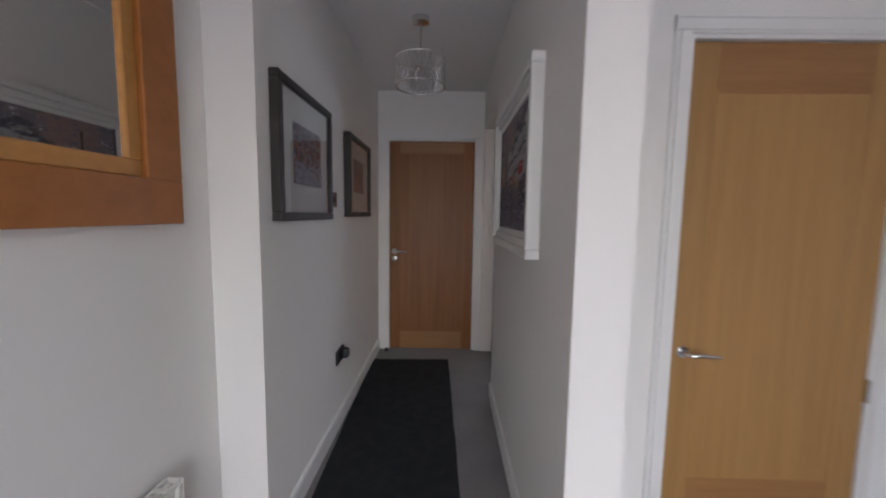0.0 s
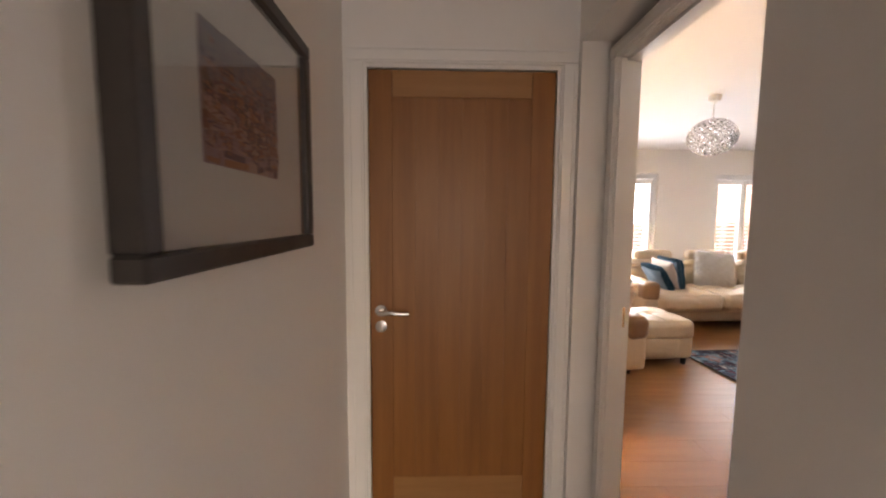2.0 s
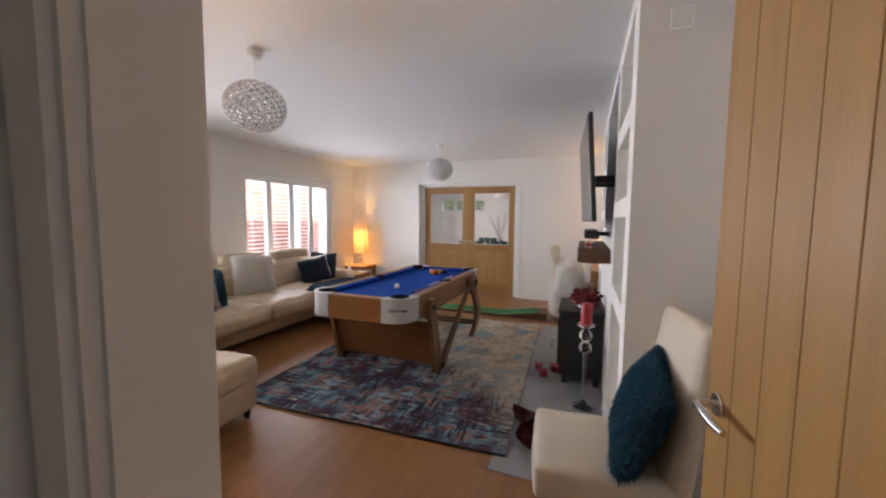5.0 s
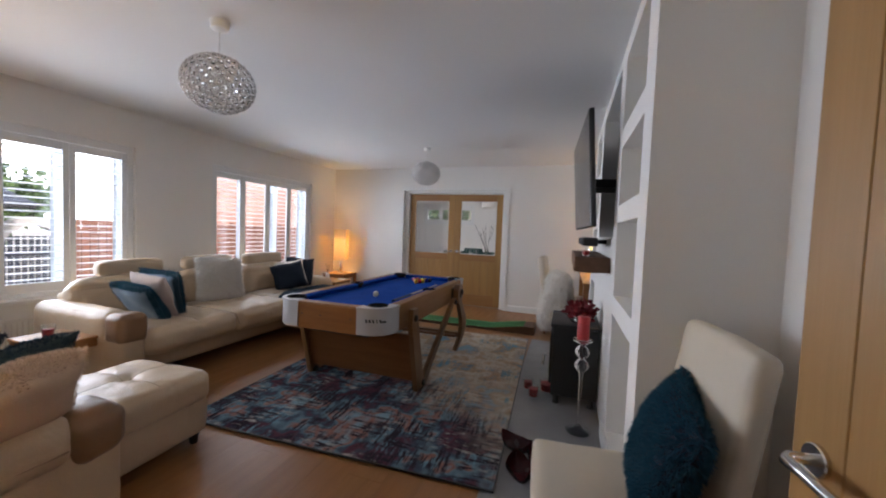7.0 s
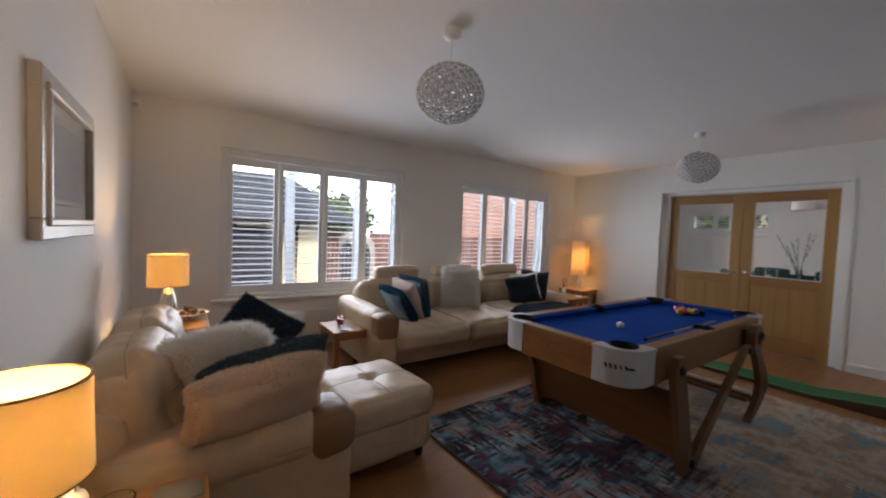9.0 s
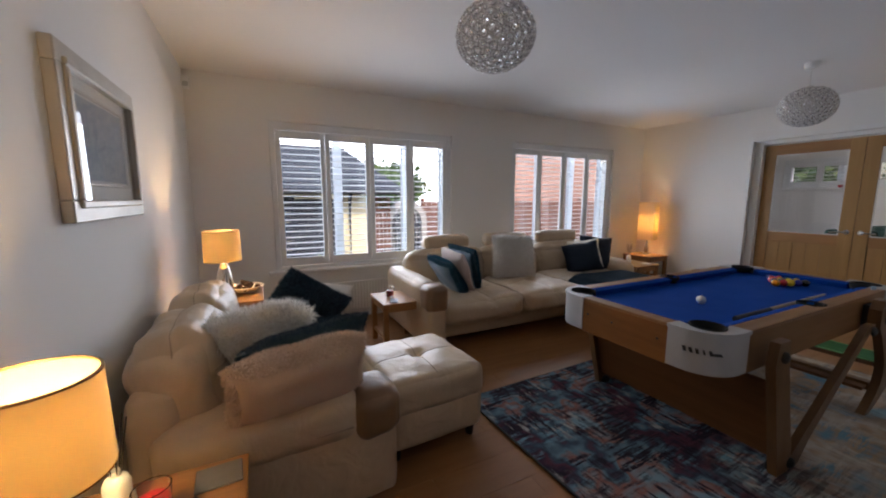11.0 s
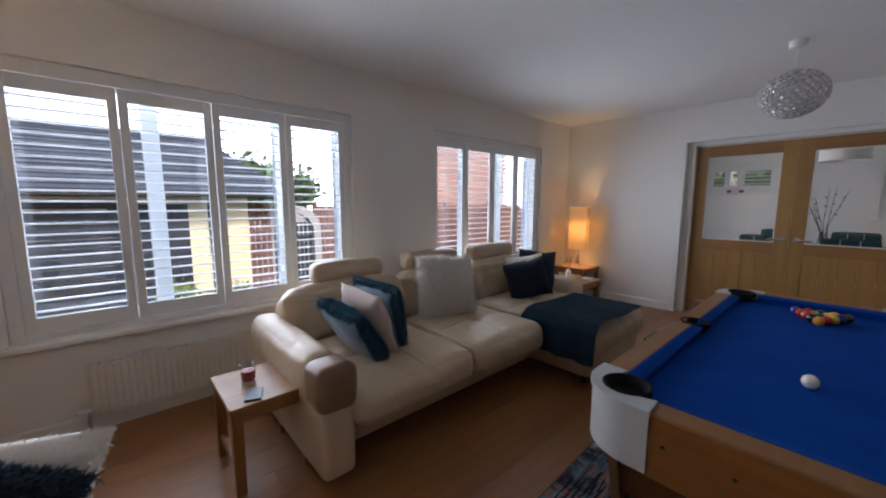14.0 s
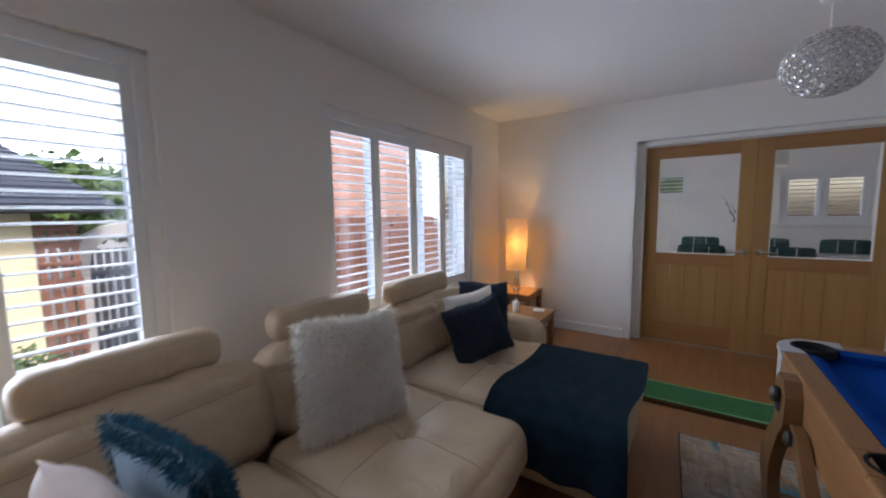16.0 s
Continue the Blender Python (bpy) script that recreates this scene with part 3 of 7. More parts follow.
# neighbour's brick house: courses of real bricks on the wall that shows
house = thing("brick_house", "red brick neighbouring house with tiled roof", "house", (6.9, 9.4, GZ))
part("wall", box(0, 5.0, 0.02, 1.2, 0, 4.6), MORTAR, house)
part("roof", prism([(-0.3, 4.5), (5.3, 4.5), (2.5, 6.4)], -0.4, 1.5), ROOF, house, "dark tiled gable roof")
bricks = []
for r in range(60):
    for c in range(23):
        bricks.append((c * 0.225 + (0.1125 if r % 2 else 0), 0.01 + r * 0.075))
me_b = mesh_of("brick", box(0, 0.213, 0, 0.03, 0, 0.065, 0.002), BRICK)
near = sorted(bricks, key=lambda p: abs(p[0] - 1.2) + abs(p[1] - 1.9))
for x, z in near[:300]:
    o = new("brick", me_b)
    o.parent = house
    o.location = (x, 0, z)
vs, fs = [], []
for x, z in near[300:]:
    k = len(vs)
    vs += [(x, 0, z), (x + 0.213, 0, z), (x + 0.213, 0, z + 0.065), (x, 0, z + 0.065), (x, 0.03, z), (x + 0.213, 0.03, z), (x + 0.213, 0.03, z + 0.065), (x, 0.03, z + 0.065)]
    fs += [(k, k + 1, k + 2, k + 3), (k + 3, k + 2, k + 6, k + 7), (k + 1, k, k + 4, k + 5), (k + 4, k, k + 3, k + 7), (k + 1, k + 5, k + 6, k + 2)]
me_rest = bpy.data.meshes.new("brickwork")
me_rest.from_pydata(vs, [], fs)
me_rest.materials.append(BRICK)
br = new("brickwork", me_rest)
br.parent = house
br["kind"] = "stuff"

# bright hazy sky low in the north
HAZE = glow("bright_haze", (0.88, 0.95, 1.0), 1.5, (0.8, 0.85, 0.9))
structure("backdrop", box(-90, 110, 75, 75.3, GZ, 45), HAZE, "pale hazy sky beyond the gardens")

# shrubs, hedge and trees
LEAF = mat("leaf_green", (0.10, 0.17, 0.035), (0.05, 0.10, 0.02), rough=0.6, scale=8, fine=40, bump=0.1, vary=0.2)
LEAFY = mat("leaf_yellow_green", (0.24, 0.30, 0.06), (0.12, 0.19, 0.04), rough=0.6, scale=8, fine=40, bump=0.1)
BARK = mat("bark", (0.09, 0.065, 0.045), (0.06, 0.045, 0.03), rough=0.9, fine=60, bump=0.5)


def foliage(rng, centre, radii, count, size):
    """Many small bent leaves scattered through an uneven volume."""
    vs, fs = [], []
    for i in range(count):
        d = Vector((rng.gauss(0, 1), rng.gauss(0, 1), rng.gauss(0, 1))).normalized() * (rng.random() ** 0.45)
        d *= 0.75 + 0.5 * noise.noise(d * 2.3 + Vector(centre))
        p = Vector(centre) + Vector((d.x * radii[0], d.y * radii[1], d.z * radii[2]))
        q = Euler((rng.uniform(0, 6.3), rng.uniform(0, 6.3), rng.uniform(0, 6.3))).to_matrix()
        s = size * rng.uniform(0.6, 1.3)
        k = len(vs)
        for u, v, w in ((0, 0, 0), (0.35, 0.5, 0.06), (0, 1, -0.05), (-0.35, 0.5, 0.06)):
            vs.append(p + q @ Vector((u * s, v * s, w * s)))
        fs += [(k, k + 1, k + 2), (k, k + 2, k + 3)]
    me = bpy.data.meshes.new("leaves")
    me.from_pydata(vs, [], fs)
    return me


def plant(name, label, cat, at, radii, count, size, material, trunk, seed):
    rng = random.Random(seed)
    ob = thing(name, label, cat, at)
    h = trunk
    part("trunk", tube([(0, 0, 0), (0.03, 0.02, h * 0.5), (0, 0.03, h)], [0.03 + h * 0.02, 0.02 + h * 0.015, 0.015], 7), BARK, ob)
    for k in range(4):
        a = k * 1.6 + rng.random()
        part("limb", tube([(0, 0, h * 0.6), (radii[0] * 0.5 * math.cos(a), radii[1] * 0.5 * math.sin(a), h + radii[2] * 0.5)], [0.015 + h * 0.008, 0.006], 5), BARK, ob)
    me = foliage(rng, (0, 0, h + radii[2] * 0.7), radii, count, size)
    me.materials.append(material)
    o = new("crown", me)
    o.parent = ob
    return ob


plant("shrub", "yellow-green garden shrub in a border", "shrub", (2.45, 7.4, GZ), (0.35, 0.3, 0.35), 700, 0.07, LEAFY, 0.2, 3)
plant("shrub", "low green garden shrub beside the wall", "shrub", (3.2, 7.6, GZ), (0.4, 0.3, 0.3), 700, 0.07, LEAF, 0.15, 4)
plant("shrub", "small leafy shrub under the window", "shrub", (2.15, 6.5, GZ), (0.3, 0.3, 0.3), 500, 0.07, LEAFY, 0.12, 5)
plant("shrub", "low green shrub beside the fence", "shrub", (6.4, 6.9, GZ), (0.5, 0.4, 0.35), 700, 0.08, LEAF, 0.15, 8)
for k, (x, y) in enumerate(((5.0, 15), (7.0, 17), (3.2, 18), (14.5, 19), (17.5, 17))):
    plant("tree", "green garden tree beyond the fence", "tree", (x, y, GZ), (1.9, 1.7, 1.35), 2600, 0.30, LEAF, 1.3, 20 + k)
# garden beyond the dining room
structure("ground_side", box(DX + 0.25, 80, -60, NY + WT, GZ - 0.2, GZ), GRAVEL, "pale gravel beside the house")
structure("ground_back", box(-60, DX + 0.25, -120, -5.7, GZ - 0.2, GZ), GRAVEL, "pale gravel behind the house")
fence_run(14.5, -3.0, 14.5, 6.5, 1.7, "brown close-boarded timber fence beyond the dining room")
for k, y in enumerate((3.0, 6.0, 9.0)):
    plant("tree", "green garden tree beyond the fence", "tree", (16.8 + k * 0.6, y - 0.5, GZ), (1.7, 1.6, 1.5), 2200, 0.28, LEAF, 1.2, 40 + k)

# ---- soft shapes ----
def soft_box(x0, x1, y0, y1, z0, z1, r=0.05, puff=0.02, n=12, wob=0.0, dents=(), seed=0, taper=None, grooves=()):
    """An upholstered block: rounded edges, bulging faces, small wrinkles and buttoned dents (x, y, z, depth, width)."""
    bm = bmesh.new()
    grid = {}
    lo, hi = Vector((x0, y0, z0)), Vector((x1, y1, z1))
    half, mid = (hi - lo) / 2, (hi + lo) / 2
    r = min(r, *(h * 0.98 for h in half))

    def place(c):
        key = tuple(round(v, 6) for v in c)
        if key in grid:
            return grid[key]
        p = Vector((c[0] * half.x, c[1] * half.y, c[2] * half.z))
        inner = Vector([max(-(h - r), min(h - r, v)) for v, h in zip(p, half)])
        d = p - inner
        q = inner + d.normalized() * r if d.length > 1e-9 else p
        for ax in range(3):
            if abs(abs(c[ax]) - 1) < 1e-6:
                a, b = [c[i] for i in range(3) if i != ax]
                q[ax] += math.copysign(puff * (1 - a * a) * (1 - b * b), c[ax])
        w = q + mid
        if wob:
            w += 1.7 * Vector((noise.noise(w * 9 + Vector((seed, 0, 0))), noise.noise(w * 9 + Vector((0, seed, 7))), noise.noise(w * 9 + Vector((3, 1, seed))))) * wob
        for dx, dy, dz, dep, wid in dents:
            k = math.exp(-((w - Vector((dx, dy, dz))).length / wid) ** 2)
            if d.length > 1e-9 or True:
                nrm = (w - mid)
                nrm = Vector([math.copysign(1, nrm[i]) if abs(c[i]) > 0.999 else 0 for i in range(3)])
                if nrm.length:
                    w -= nrm.normalized() * dep * k
        for ax, at, dep, wid in grooves:
            if c[2] > 0.2 and ax < 2:
                w.z -= dep * math.exp(-((w[ax] - at) / wid) ** 2)
            if ax == 3 and c[1] < -0.2:
                w.y += dep * math.exp(-((w.z - at) / wid) ** 2)
            if ax == 4 and c[1] < -0.2:
                w.y += dep * math.exp(-((w.x - at) / wid) ** 2)
        if taper:
            f = (w.z - z0) / (z1 - z0)
            w = Vector((mid.x + (w.x - mid.x) * (1 + (taper[0] - 1) * f), mid.y + (w.y - mid.y) * (1 + (taper[1] - 1) * f), w.z))
        grid[key] = bm.verts.new(w)
        return grid[key]

    t = [math.sin((i / n - 0.5) * math.pi) for i in range(n + 1)]
    for ax in range(3):
        for s in (-1, 1):
            for i in range(n):
                for j in range(n):
                    vs = []
                    for a, b in ((i, j), (i + 1, j), (i + 1, j + 1), (i, j + 1)):
                        c = [0, 0, 0]
                        c[ax], c[(ax + 1) % 3], c[(ax + 2) % 3] = s, t[a], t[b]
                        vs.append(place(c))
                    bm.faces.new(vs if s > 0 else vs[::-1])
    return bm


def pillow(w, h, t, n=16, crumple=0.012, seed=0):
    """A scatter cushion standing in its xz plane, base at z = 0, with pinched corners and a piped edge."""
    bm = bmesh.new()
    g = {}
    for s in (-1, 1):
        for i in range(n + 1):
            for j in range(n + 1):
                u, v = 2 * i / n - 1, 2 * j / n - 1
                edge = i in (0, n) or j in (0, n)
                if edge and s == 1:
                    g[s, i, j] = g[-1, i, j]
                    continue
                pin = 1 - 0.10 * (u * u * (1 - v * v) + v * v * (1 - u * u)) * 0.9
                th = t / 2 * (max(0.0, (1 - u ** 4) * (1 - v ** 4))) ** 0.55
                p = Vector((u * w / 2 * (1 - 0.07 * (1 - v * v) * u * u * 0 - 0.06 * (1 - v * v) * abs(u)), s * th, h / 2 + v * h / 2 * (1 - 0.06 * (1 - u * u) * abs(v))))
                p += Vector((noise.noise(p * 7 + Vector((seed, 0, 0))), noise.noise(p * 8 + Vector((0, seed, s)))*1.4, noise.noise(p * 7 + Vector((5, 0, seed))))) * crumple
                g[s, i, j] = bm.verts.new(p)
    for s in (-1, 1):
        for i in range(n):
            for j in range(n):
                f = [g[s, i, j], g[s, i + 1, j], g[s, i + 1, j + 1], g[s, i, j + 1]]
                if len(set(f)) == 4:
                    bm.faces.new(f if s < 0 else f[::-1])
    zmin = min(v.co.z for v in bm.verts)
    bmesh.ops.translate(bm, verts=bm.verts, vec=(0, 0, -zmin))
    return bm


def fur_on(bm, count, length, width, seed, droop=0.35, keep=None):
    """Fine tapering tufts rooted on the faces of bm."""
    rng = random.Random(seed)
    bm.faces.ensure_lookup_table()
    bm.normal_update()
    faces = [f for f in bm.faces if keep is None or keep(f.calc_center_median())]
    areas = np.cumsum([f.calc_area() for f in faces])
    vs, fs = [], []
    for _ in range(count):
        f = faces[int(np.searchsorted(areas, rng.random() * areas[-1]))]
        a, b = rng.random(), rng.random()
        c = [v.co for v in f.verts]
        p = c[0].lerp(c[1], a).lerp(c[-1].lerp(c[-2], a), b)
        nrm = f.normal + Vector((rng.gauss(0, 0.45), rng.gauss(0, 0.45), rng.gauss(0, 0.45) - droop))
        nrm.normalize()
        L = length * rng.uniform(0.55, 1.25)
        side = nrm.cross(Vector((rng.gauss(0, 1), rng.gauss(0, 1), rng.gauss(0, 1)))).normalized() * width * rng.uniform(0.6, 1.3)
        tip = p + nrm * L + Vector((0, 0, -droop * L * 0.5))
        midp = p + nrm * L * 0.55
        k = len(vs)
        vs += [p - side, p + side, midp + side * 0.7, midp - side * 0.7, tip]
        fs += [(k, k + 1, k + 2, k + 3), (k + 3, k + 2, k + 4)]
    me = bpy.data.meshes.new("fur")
    me.from_pydata(vs, [], fs)
    return me


def cushion(name, label, at, rot, w, h, t, face, fur=None, count=0, length=0.03, seed=0, back=None, rim=False):
    """A scatter cushion, with fur all over, on its front, or round its rim alone; fur is the pile's material, back another cloth on the rear."""
    bm = pillow(w, h, t, 16, 0.012, seed)
    fm = None
    if fur:
        keep = (lambda c: c.y < 0.4 * t / 2) if back else (lambda c: abs(c.x) > 0.43 * w or c.z < 0.07 * h or c.z > 0.91 * h or c.y > 0.2 * t) if rim else None
        fm = fur_on(bm, count, length, 0.0015 if rim else 0.0019, seed, keep=keep)
        fm.materials.append(fur)
    ob = part(name, bm, face, None, label, 60)
    ob.matrix_world = pose(*at, *rot)
    tagged(ob, label, "cushion")
    if fm:
        f = new("fur_cover", fm)
        f.parent = ob
        f["kind"] = "stuff"
    return ob


LEATHER = mat("cream_leather", (0.60, 0.465, 0.315), (0.50, 0.38, 0.25), rough=0.39, scale=3.5, fine=210, bump=0.22, rvar=0.12, spec=0.55)
# browner, darker leather tone for the arm ends and the footstool button
LEATHD = mat("cream_leather_darker", (0.25, 0.150, 0.082), (0.20, 0.115, 0.062), rough=0.34, scale=4, fine=220, bump=0.2, spec=0.45)
CREAMC = mat("cream_faux_leather", (0.66, 0.58, 0.46), (0.60, 0.52, 0.41), rough=0.5, scale=4, fine=240, bump=0.12)


def creased(m, scale, depth):
    """Adds soft creases, drawn out and uneven, over a hide's fine grain."""
    nt = m.node_tree
    tc = nt.nodes.new("ShaderNodeTexCoord")
    wp = nt.nodes.new("ShaderNodeTexNoise")
    wp.inputs["Scale"].default_value, wp.inputs["Detail"].default_value = scale, 3
    wp.inputs["Distortion"].default_value = 0.8
    nt.links.new(tc.outputs["Object"], wp.inputs["Vector"])
    bp = nt.nodes.new("ShaderNodeBump")
    bp.inputs["Strength"].default_value, bp.inputs["Distance"].default_value = 0.6, depth
    nt.links.new(wp.outputs["Fac"], bp.inputs["Height"])
    old = [nd for nd in nt.nodes if nd.bl_idname == "ShaderNodeBump" and nd != bp][0]
    nt.links.new(bp.outputs["Normal"], old.inputs["Normal"])


creased(LEATHER, 7.0, 0.020)
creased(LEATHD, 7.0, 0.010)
creased(CREAMC, 6.0, 0.006)
STITCH = mat("seam_thread", (0.38, 0.29, 0.205), rough=0.8)


def seam_on(bm, start, end, towards, parent, m=None, n=26):
    """A sewn seam that follows the surface of bm, met from outside in the direction towards."""
    tree = bvhtree.BVHTree.FromBMesh(bm)
    pts = []
    for i in range(n + 1):
        hit = tree.ray_cast(Vector(start).lerp(Vector(end), i / n), Vector(towards))[0]
        if hit is not None:
            pts.append(tuple(hit))
    if len(pts) > 2:
        part("seam", tube(pts, 0.0023, 5), STITCH, parent, m=m)


def padded(name, bm, parent, seams, m=None, label=""):
    """An upholstered block with its seams: (start, end, direction)."""
    for a, b, d in seams:
        seam_on(bm, a, b, d, parent, m)
    return part(name, bm, LEATHER, parent, label, 70, m)


FEET = mat("dark_feet", (0.03, 0.022, 0.018), rough=0.5)
NAVY = mat("navy_velvet", (0.008, 0.020, 0.045), (0.004, 0.010, 0.025), rough=0.85, scale=12, fine=240, bump=0.3)
NAVYF = mat("navy_fur", (0.012, 0.046, 0.082), (0.006, 0.026, 0.048), rough=0.7, scale=14, fine=90, bump=0)
TEALF = mat("teal_fur", (0.016, 0.11, 0.18), (0.008, 0.06, 0.10), rough=0.65, scale=14, fine=90, bump=0)
WHITEF = mat("ivory_fur", (0.94, 0.92, 0.88), (0.86, 0.83, 0.78), rough=0.8, scale=14, fine=90, bump=0)
IVORY = mat("ivory_cloth", (0.86, 0.82, 0.76), (0.78, 0.73, 0.66), rough=0.9, scale=10, fine=200, bump=0.3)
PEACHF = mat("peach_fur", (0.78, 0.62, 0.47), (0.66, 0.50, 0.37), rough=0.8, scale=14, fine=90, bump=0)
PEACH = mat("peach_cloth", (0.66, 0.50, 0.36), (0.58, 0.42, 0.30), rough=0.85, scale=9, fine=180, bump=0.3)
DTEAL = mat("dark_teal_velvet", (0.022, 0.060, 0.068), (0.012, 0.038, 0.045), rough=0.7, scale=10, fine=200, bump=0.2, sheen=0.2)
SATIN = mat("steel_blue_satin", (0.17, 0.27, 0.36), (0.11, 0.19, 0.27), rough=0.45, scale=10, fine=140, bump=0.15, sheen=0.2)
PINK = mat("rose_grey_velvet", (0.60, 0.50, 0.45), (0.50, 0.40, 0.36), rough=0.75, scale=14, fine=160, bump=0.3, sheen=0.2)

def let_through(m, share):
    """Fine pile that passes part of the light on."""
    nt = m.node_tree
    b = nt.nodes["Principled BSDF"]
    out = nt.nodes["Material Output"]
    tr = nt.nodes.new("ShaderNodeBsdfTranslucent")
    mx = nt.nodes.new("ShaderNodeMixShader")
    mx.inputs[0].default_value = share
    src = b.inputs["Base Color"].links[0].from_socket
    nt.links.new(src, tr.inputs["Color"])
    nt.links.new(b.outputs[0], mx.inputs[1])
    nt.links.new(tr.outputs[0], mx.inputs[2])
    nt.links.new(mx.outputs[0], out.inputs["Surface"])


for m_ in (WHITEF, PEACHF, TEALF):
    let_through(m_, 0.30)

# ---- large corner sofa under the windows ----
sofa = thing("corner_sofa", "cream leather corner sofa with chaise and headrests", "sofa", (0, 0, 0))
part("base", soft_box(2.60, 4.30, 2.86, 3.86, 0.07, 0.30, 0.04, 0.004, 8), LEATHER, sofa, smooth=60)
part("chaise_base", soft_box(4.27, 5.14, 2.36, 3.86, 0.07, 0.30, 0.05, 0.006, 8), LEATHER, sofa, smooth=60)
tuft = lambda xs, ys, z: [(x, y, z, 0.032, 0.05) for x in xs for y in ys]
padded("seat_cushion", soft_box(2.62, 3.43, 2.66, 3.50, 0.24, 0.455, 0.085, 0.022, 34, 0.004, tuft((3.06,), (3.08,), 0.47), 1, None, [(1, 3.08, 0.016, 0.034), (0, 3.06, 0.016, 0.034)]), sofa, [((2.68, 3.08, 1), (3.40, 3.08, 1), (0, 0, -1)), ((3.06, 2.70, 1), (3.06, 3.46, 1), (0, 0, -1))])
padded("seat_cushion", soft_box(3.43, 4.18, 2.66, 3.50, 0.24, 0.455, 0.085, 0.022, 34, 0.004, tuft((3.80,), (3.08,), 0.47), 2, None, [(1, 3.08, 0.016, 0.034), (0, 3.80, 0.016, 0.034)]), sofa, [((3.47, 3.08, 1), (4.14, 3.08, 1), (0, 0, -1)), ((3.80, 2.70, 1), (3.80, 3.46, 1), (0, 0, -1))])
padded("chaise_cushion", soft_box(4.18, 5.15, 2.31, 3.50, 0.24, 0.455, 0.09, 0.018, 36, 0.004, tuft((4.66,), (3.08, 2.70), 0.465), 3, None, [(1, 3.08, 0.015, 0.036), (0, 4.66, 0.012, 0.036)]), sofa, [((4.22, 3.08, 1), (5.10, 3.08, 1), (0, 0, -1)), ((4.66, 2.36, 1), (4.66, 3.46, 1), (0, 0, -1))])
for x0, x1, sd in ((2.63, 3.53, 4), (3.54, 4.29, 5), (4.32, 5.20, 6)):
    bk = soft_box(x0, x1, -0.13, 0.13, 0.0, 0.39, 0.085, 0.03, 30, 0.007, [((x0 + x1) / 2, -0.15, 0.2, 0.02, 0.06)], sd, None, [(3, 0.30, 0.014, 0.026), (4, (x0 + x1) / 2, 0.014, 0.030)])
    padded("back_cushion", bk, sofa, [((x0 + 0.03, -1, 0.30), (x1 - 0.03, -1, 0.30), (0, 1, 0)), (((x0 + x1) / 2, -1, 0.04), ((x0 + x1) / 2, -1, 0.36), (0, 1, 0))], pose(0, 3.60, 0.37, -12, 0, 0))
part("back_frame", soft_box(2.62, 5.25, 3.68, 3.86, 0.08, 0.66, 0.06, 0.004, 8), LEATHER, sofa, smooth=60)
for x0, x1 in ((2.85, 3.40), (3.64, 4.23), (4.44, 5.07)):
    hd = part("headrest", soft_box(x0, x1, 3.65, 3.80, 0.760, 0.905, 0.048, 0.008, 12, 0.003), LEATHER, sofa, "padded leather headrest", 70)
    part("headrest_post", tube([((x0 + x1) / 2, 3.73, 0.55), ((x0 + x1) / 2, 3.73, 0.80)], 0.012, 8), CHROME, hd, "steel post", 50)
part("arm_panel", soft_box(2.460, 2.625, 2.705, 3.80, 0.05, 0.46, 0.03, 0.006, 12, 0.002, (), 9), LEATHER, sofa, smooth=70)
part("armrest", soft_box(2.450, 2.640, 2.86, 3.80, 0.34, 0.600, 0.070, 0.010, 20, 0.004, (), 9), LEATHER, sofa, "rounded leather armrest", 70)
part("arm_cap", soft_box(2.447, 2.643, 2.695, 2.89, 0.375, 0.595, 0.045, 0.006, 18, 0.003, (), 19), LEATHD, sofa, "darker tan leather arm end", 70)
part("armrest", soft_box(5.16, 5.40, 2.98, 3.82, 0.10, 0.555, 0.10, 0.02, 14, 0.004, (), 10), LEATHER, sofa, "rounded leather armrest", 70)
for x, y in ((2.68, 2.95), (2.68, 3.75), (4.36, 2.45), (5.05, 2.45), (5.05, 3.75)):
    part("foot", lathe([(0.022, 0), (0.03, 0.075)], 10, x, y), FEET, sofa, smooth=40)
for x in (3.43, 4.18):
    part("seam", tube([(x, 2.665, 0.33), (x, 2.72, 0.425), (x, 2.9, 0.440), (x, 3.4, 0.440)], 0.004, 6), STITCH, sofa)

# ---- two-seat sofa along the hall wall, with footstool ----
s2 = thing("two_seat_sofa", "cream leather two-seat sofa against the wall", "sofa", (0, 0, 0))
part("base", soft_box(0.86, 1.66, 1.56, 2.72, 0.06, 0.32, 0.05, 0.006, 8), LEATHER, s2, smooth=60)
for y0, y1, sd in ((1.66, 2.15, 11), (2.15, 2.62, 12)):
    part("seat_cushion", soft_box(1.08, 1.68, y0, y1, 0.27, 0.47, 0.08, 0.025, 28, 0.006, (), sd, None, [(0, 1.40, 0.010, 0.018)]), LEATHER, s2, smooth=70)
for y0, y1, sd in ((1.58, 2.14, 13), (2.14, 2.70, 14)):
    bk = soft_box(-0.14, 0.14, y0, y1, 0.0, 0.43, 0.10, 0.03, 28, 0.010, (), sd, None, [(0, 0.02, 0.012, 0.016)])
    padded("back_cushion", bk, s2, [((0.02, y0 + 0.02, 1), (0.02, y1 - 0.02, 1), (0, 0, -1)), ((1, y0 + 0.03, 0.27), (1, y1 - 0.03, 0.27), (-1, 0, 0))], pose(1.02, 0, 0.385, 0, -12, 0))
part("back_frame", soft_box(0.815, 0.99, 1.52, 2.74, 0.08, 0.66, 0.07, 0.004, 8), LEATHER, s2, smooth=60)
part("arm_panel", soft_box(0.90, 1.745, 1.455, 1.655, 0.05, 0.42, 0.03, 0.008, 12, 0.003, (), 15), LEATHER, s2, smooth=70)
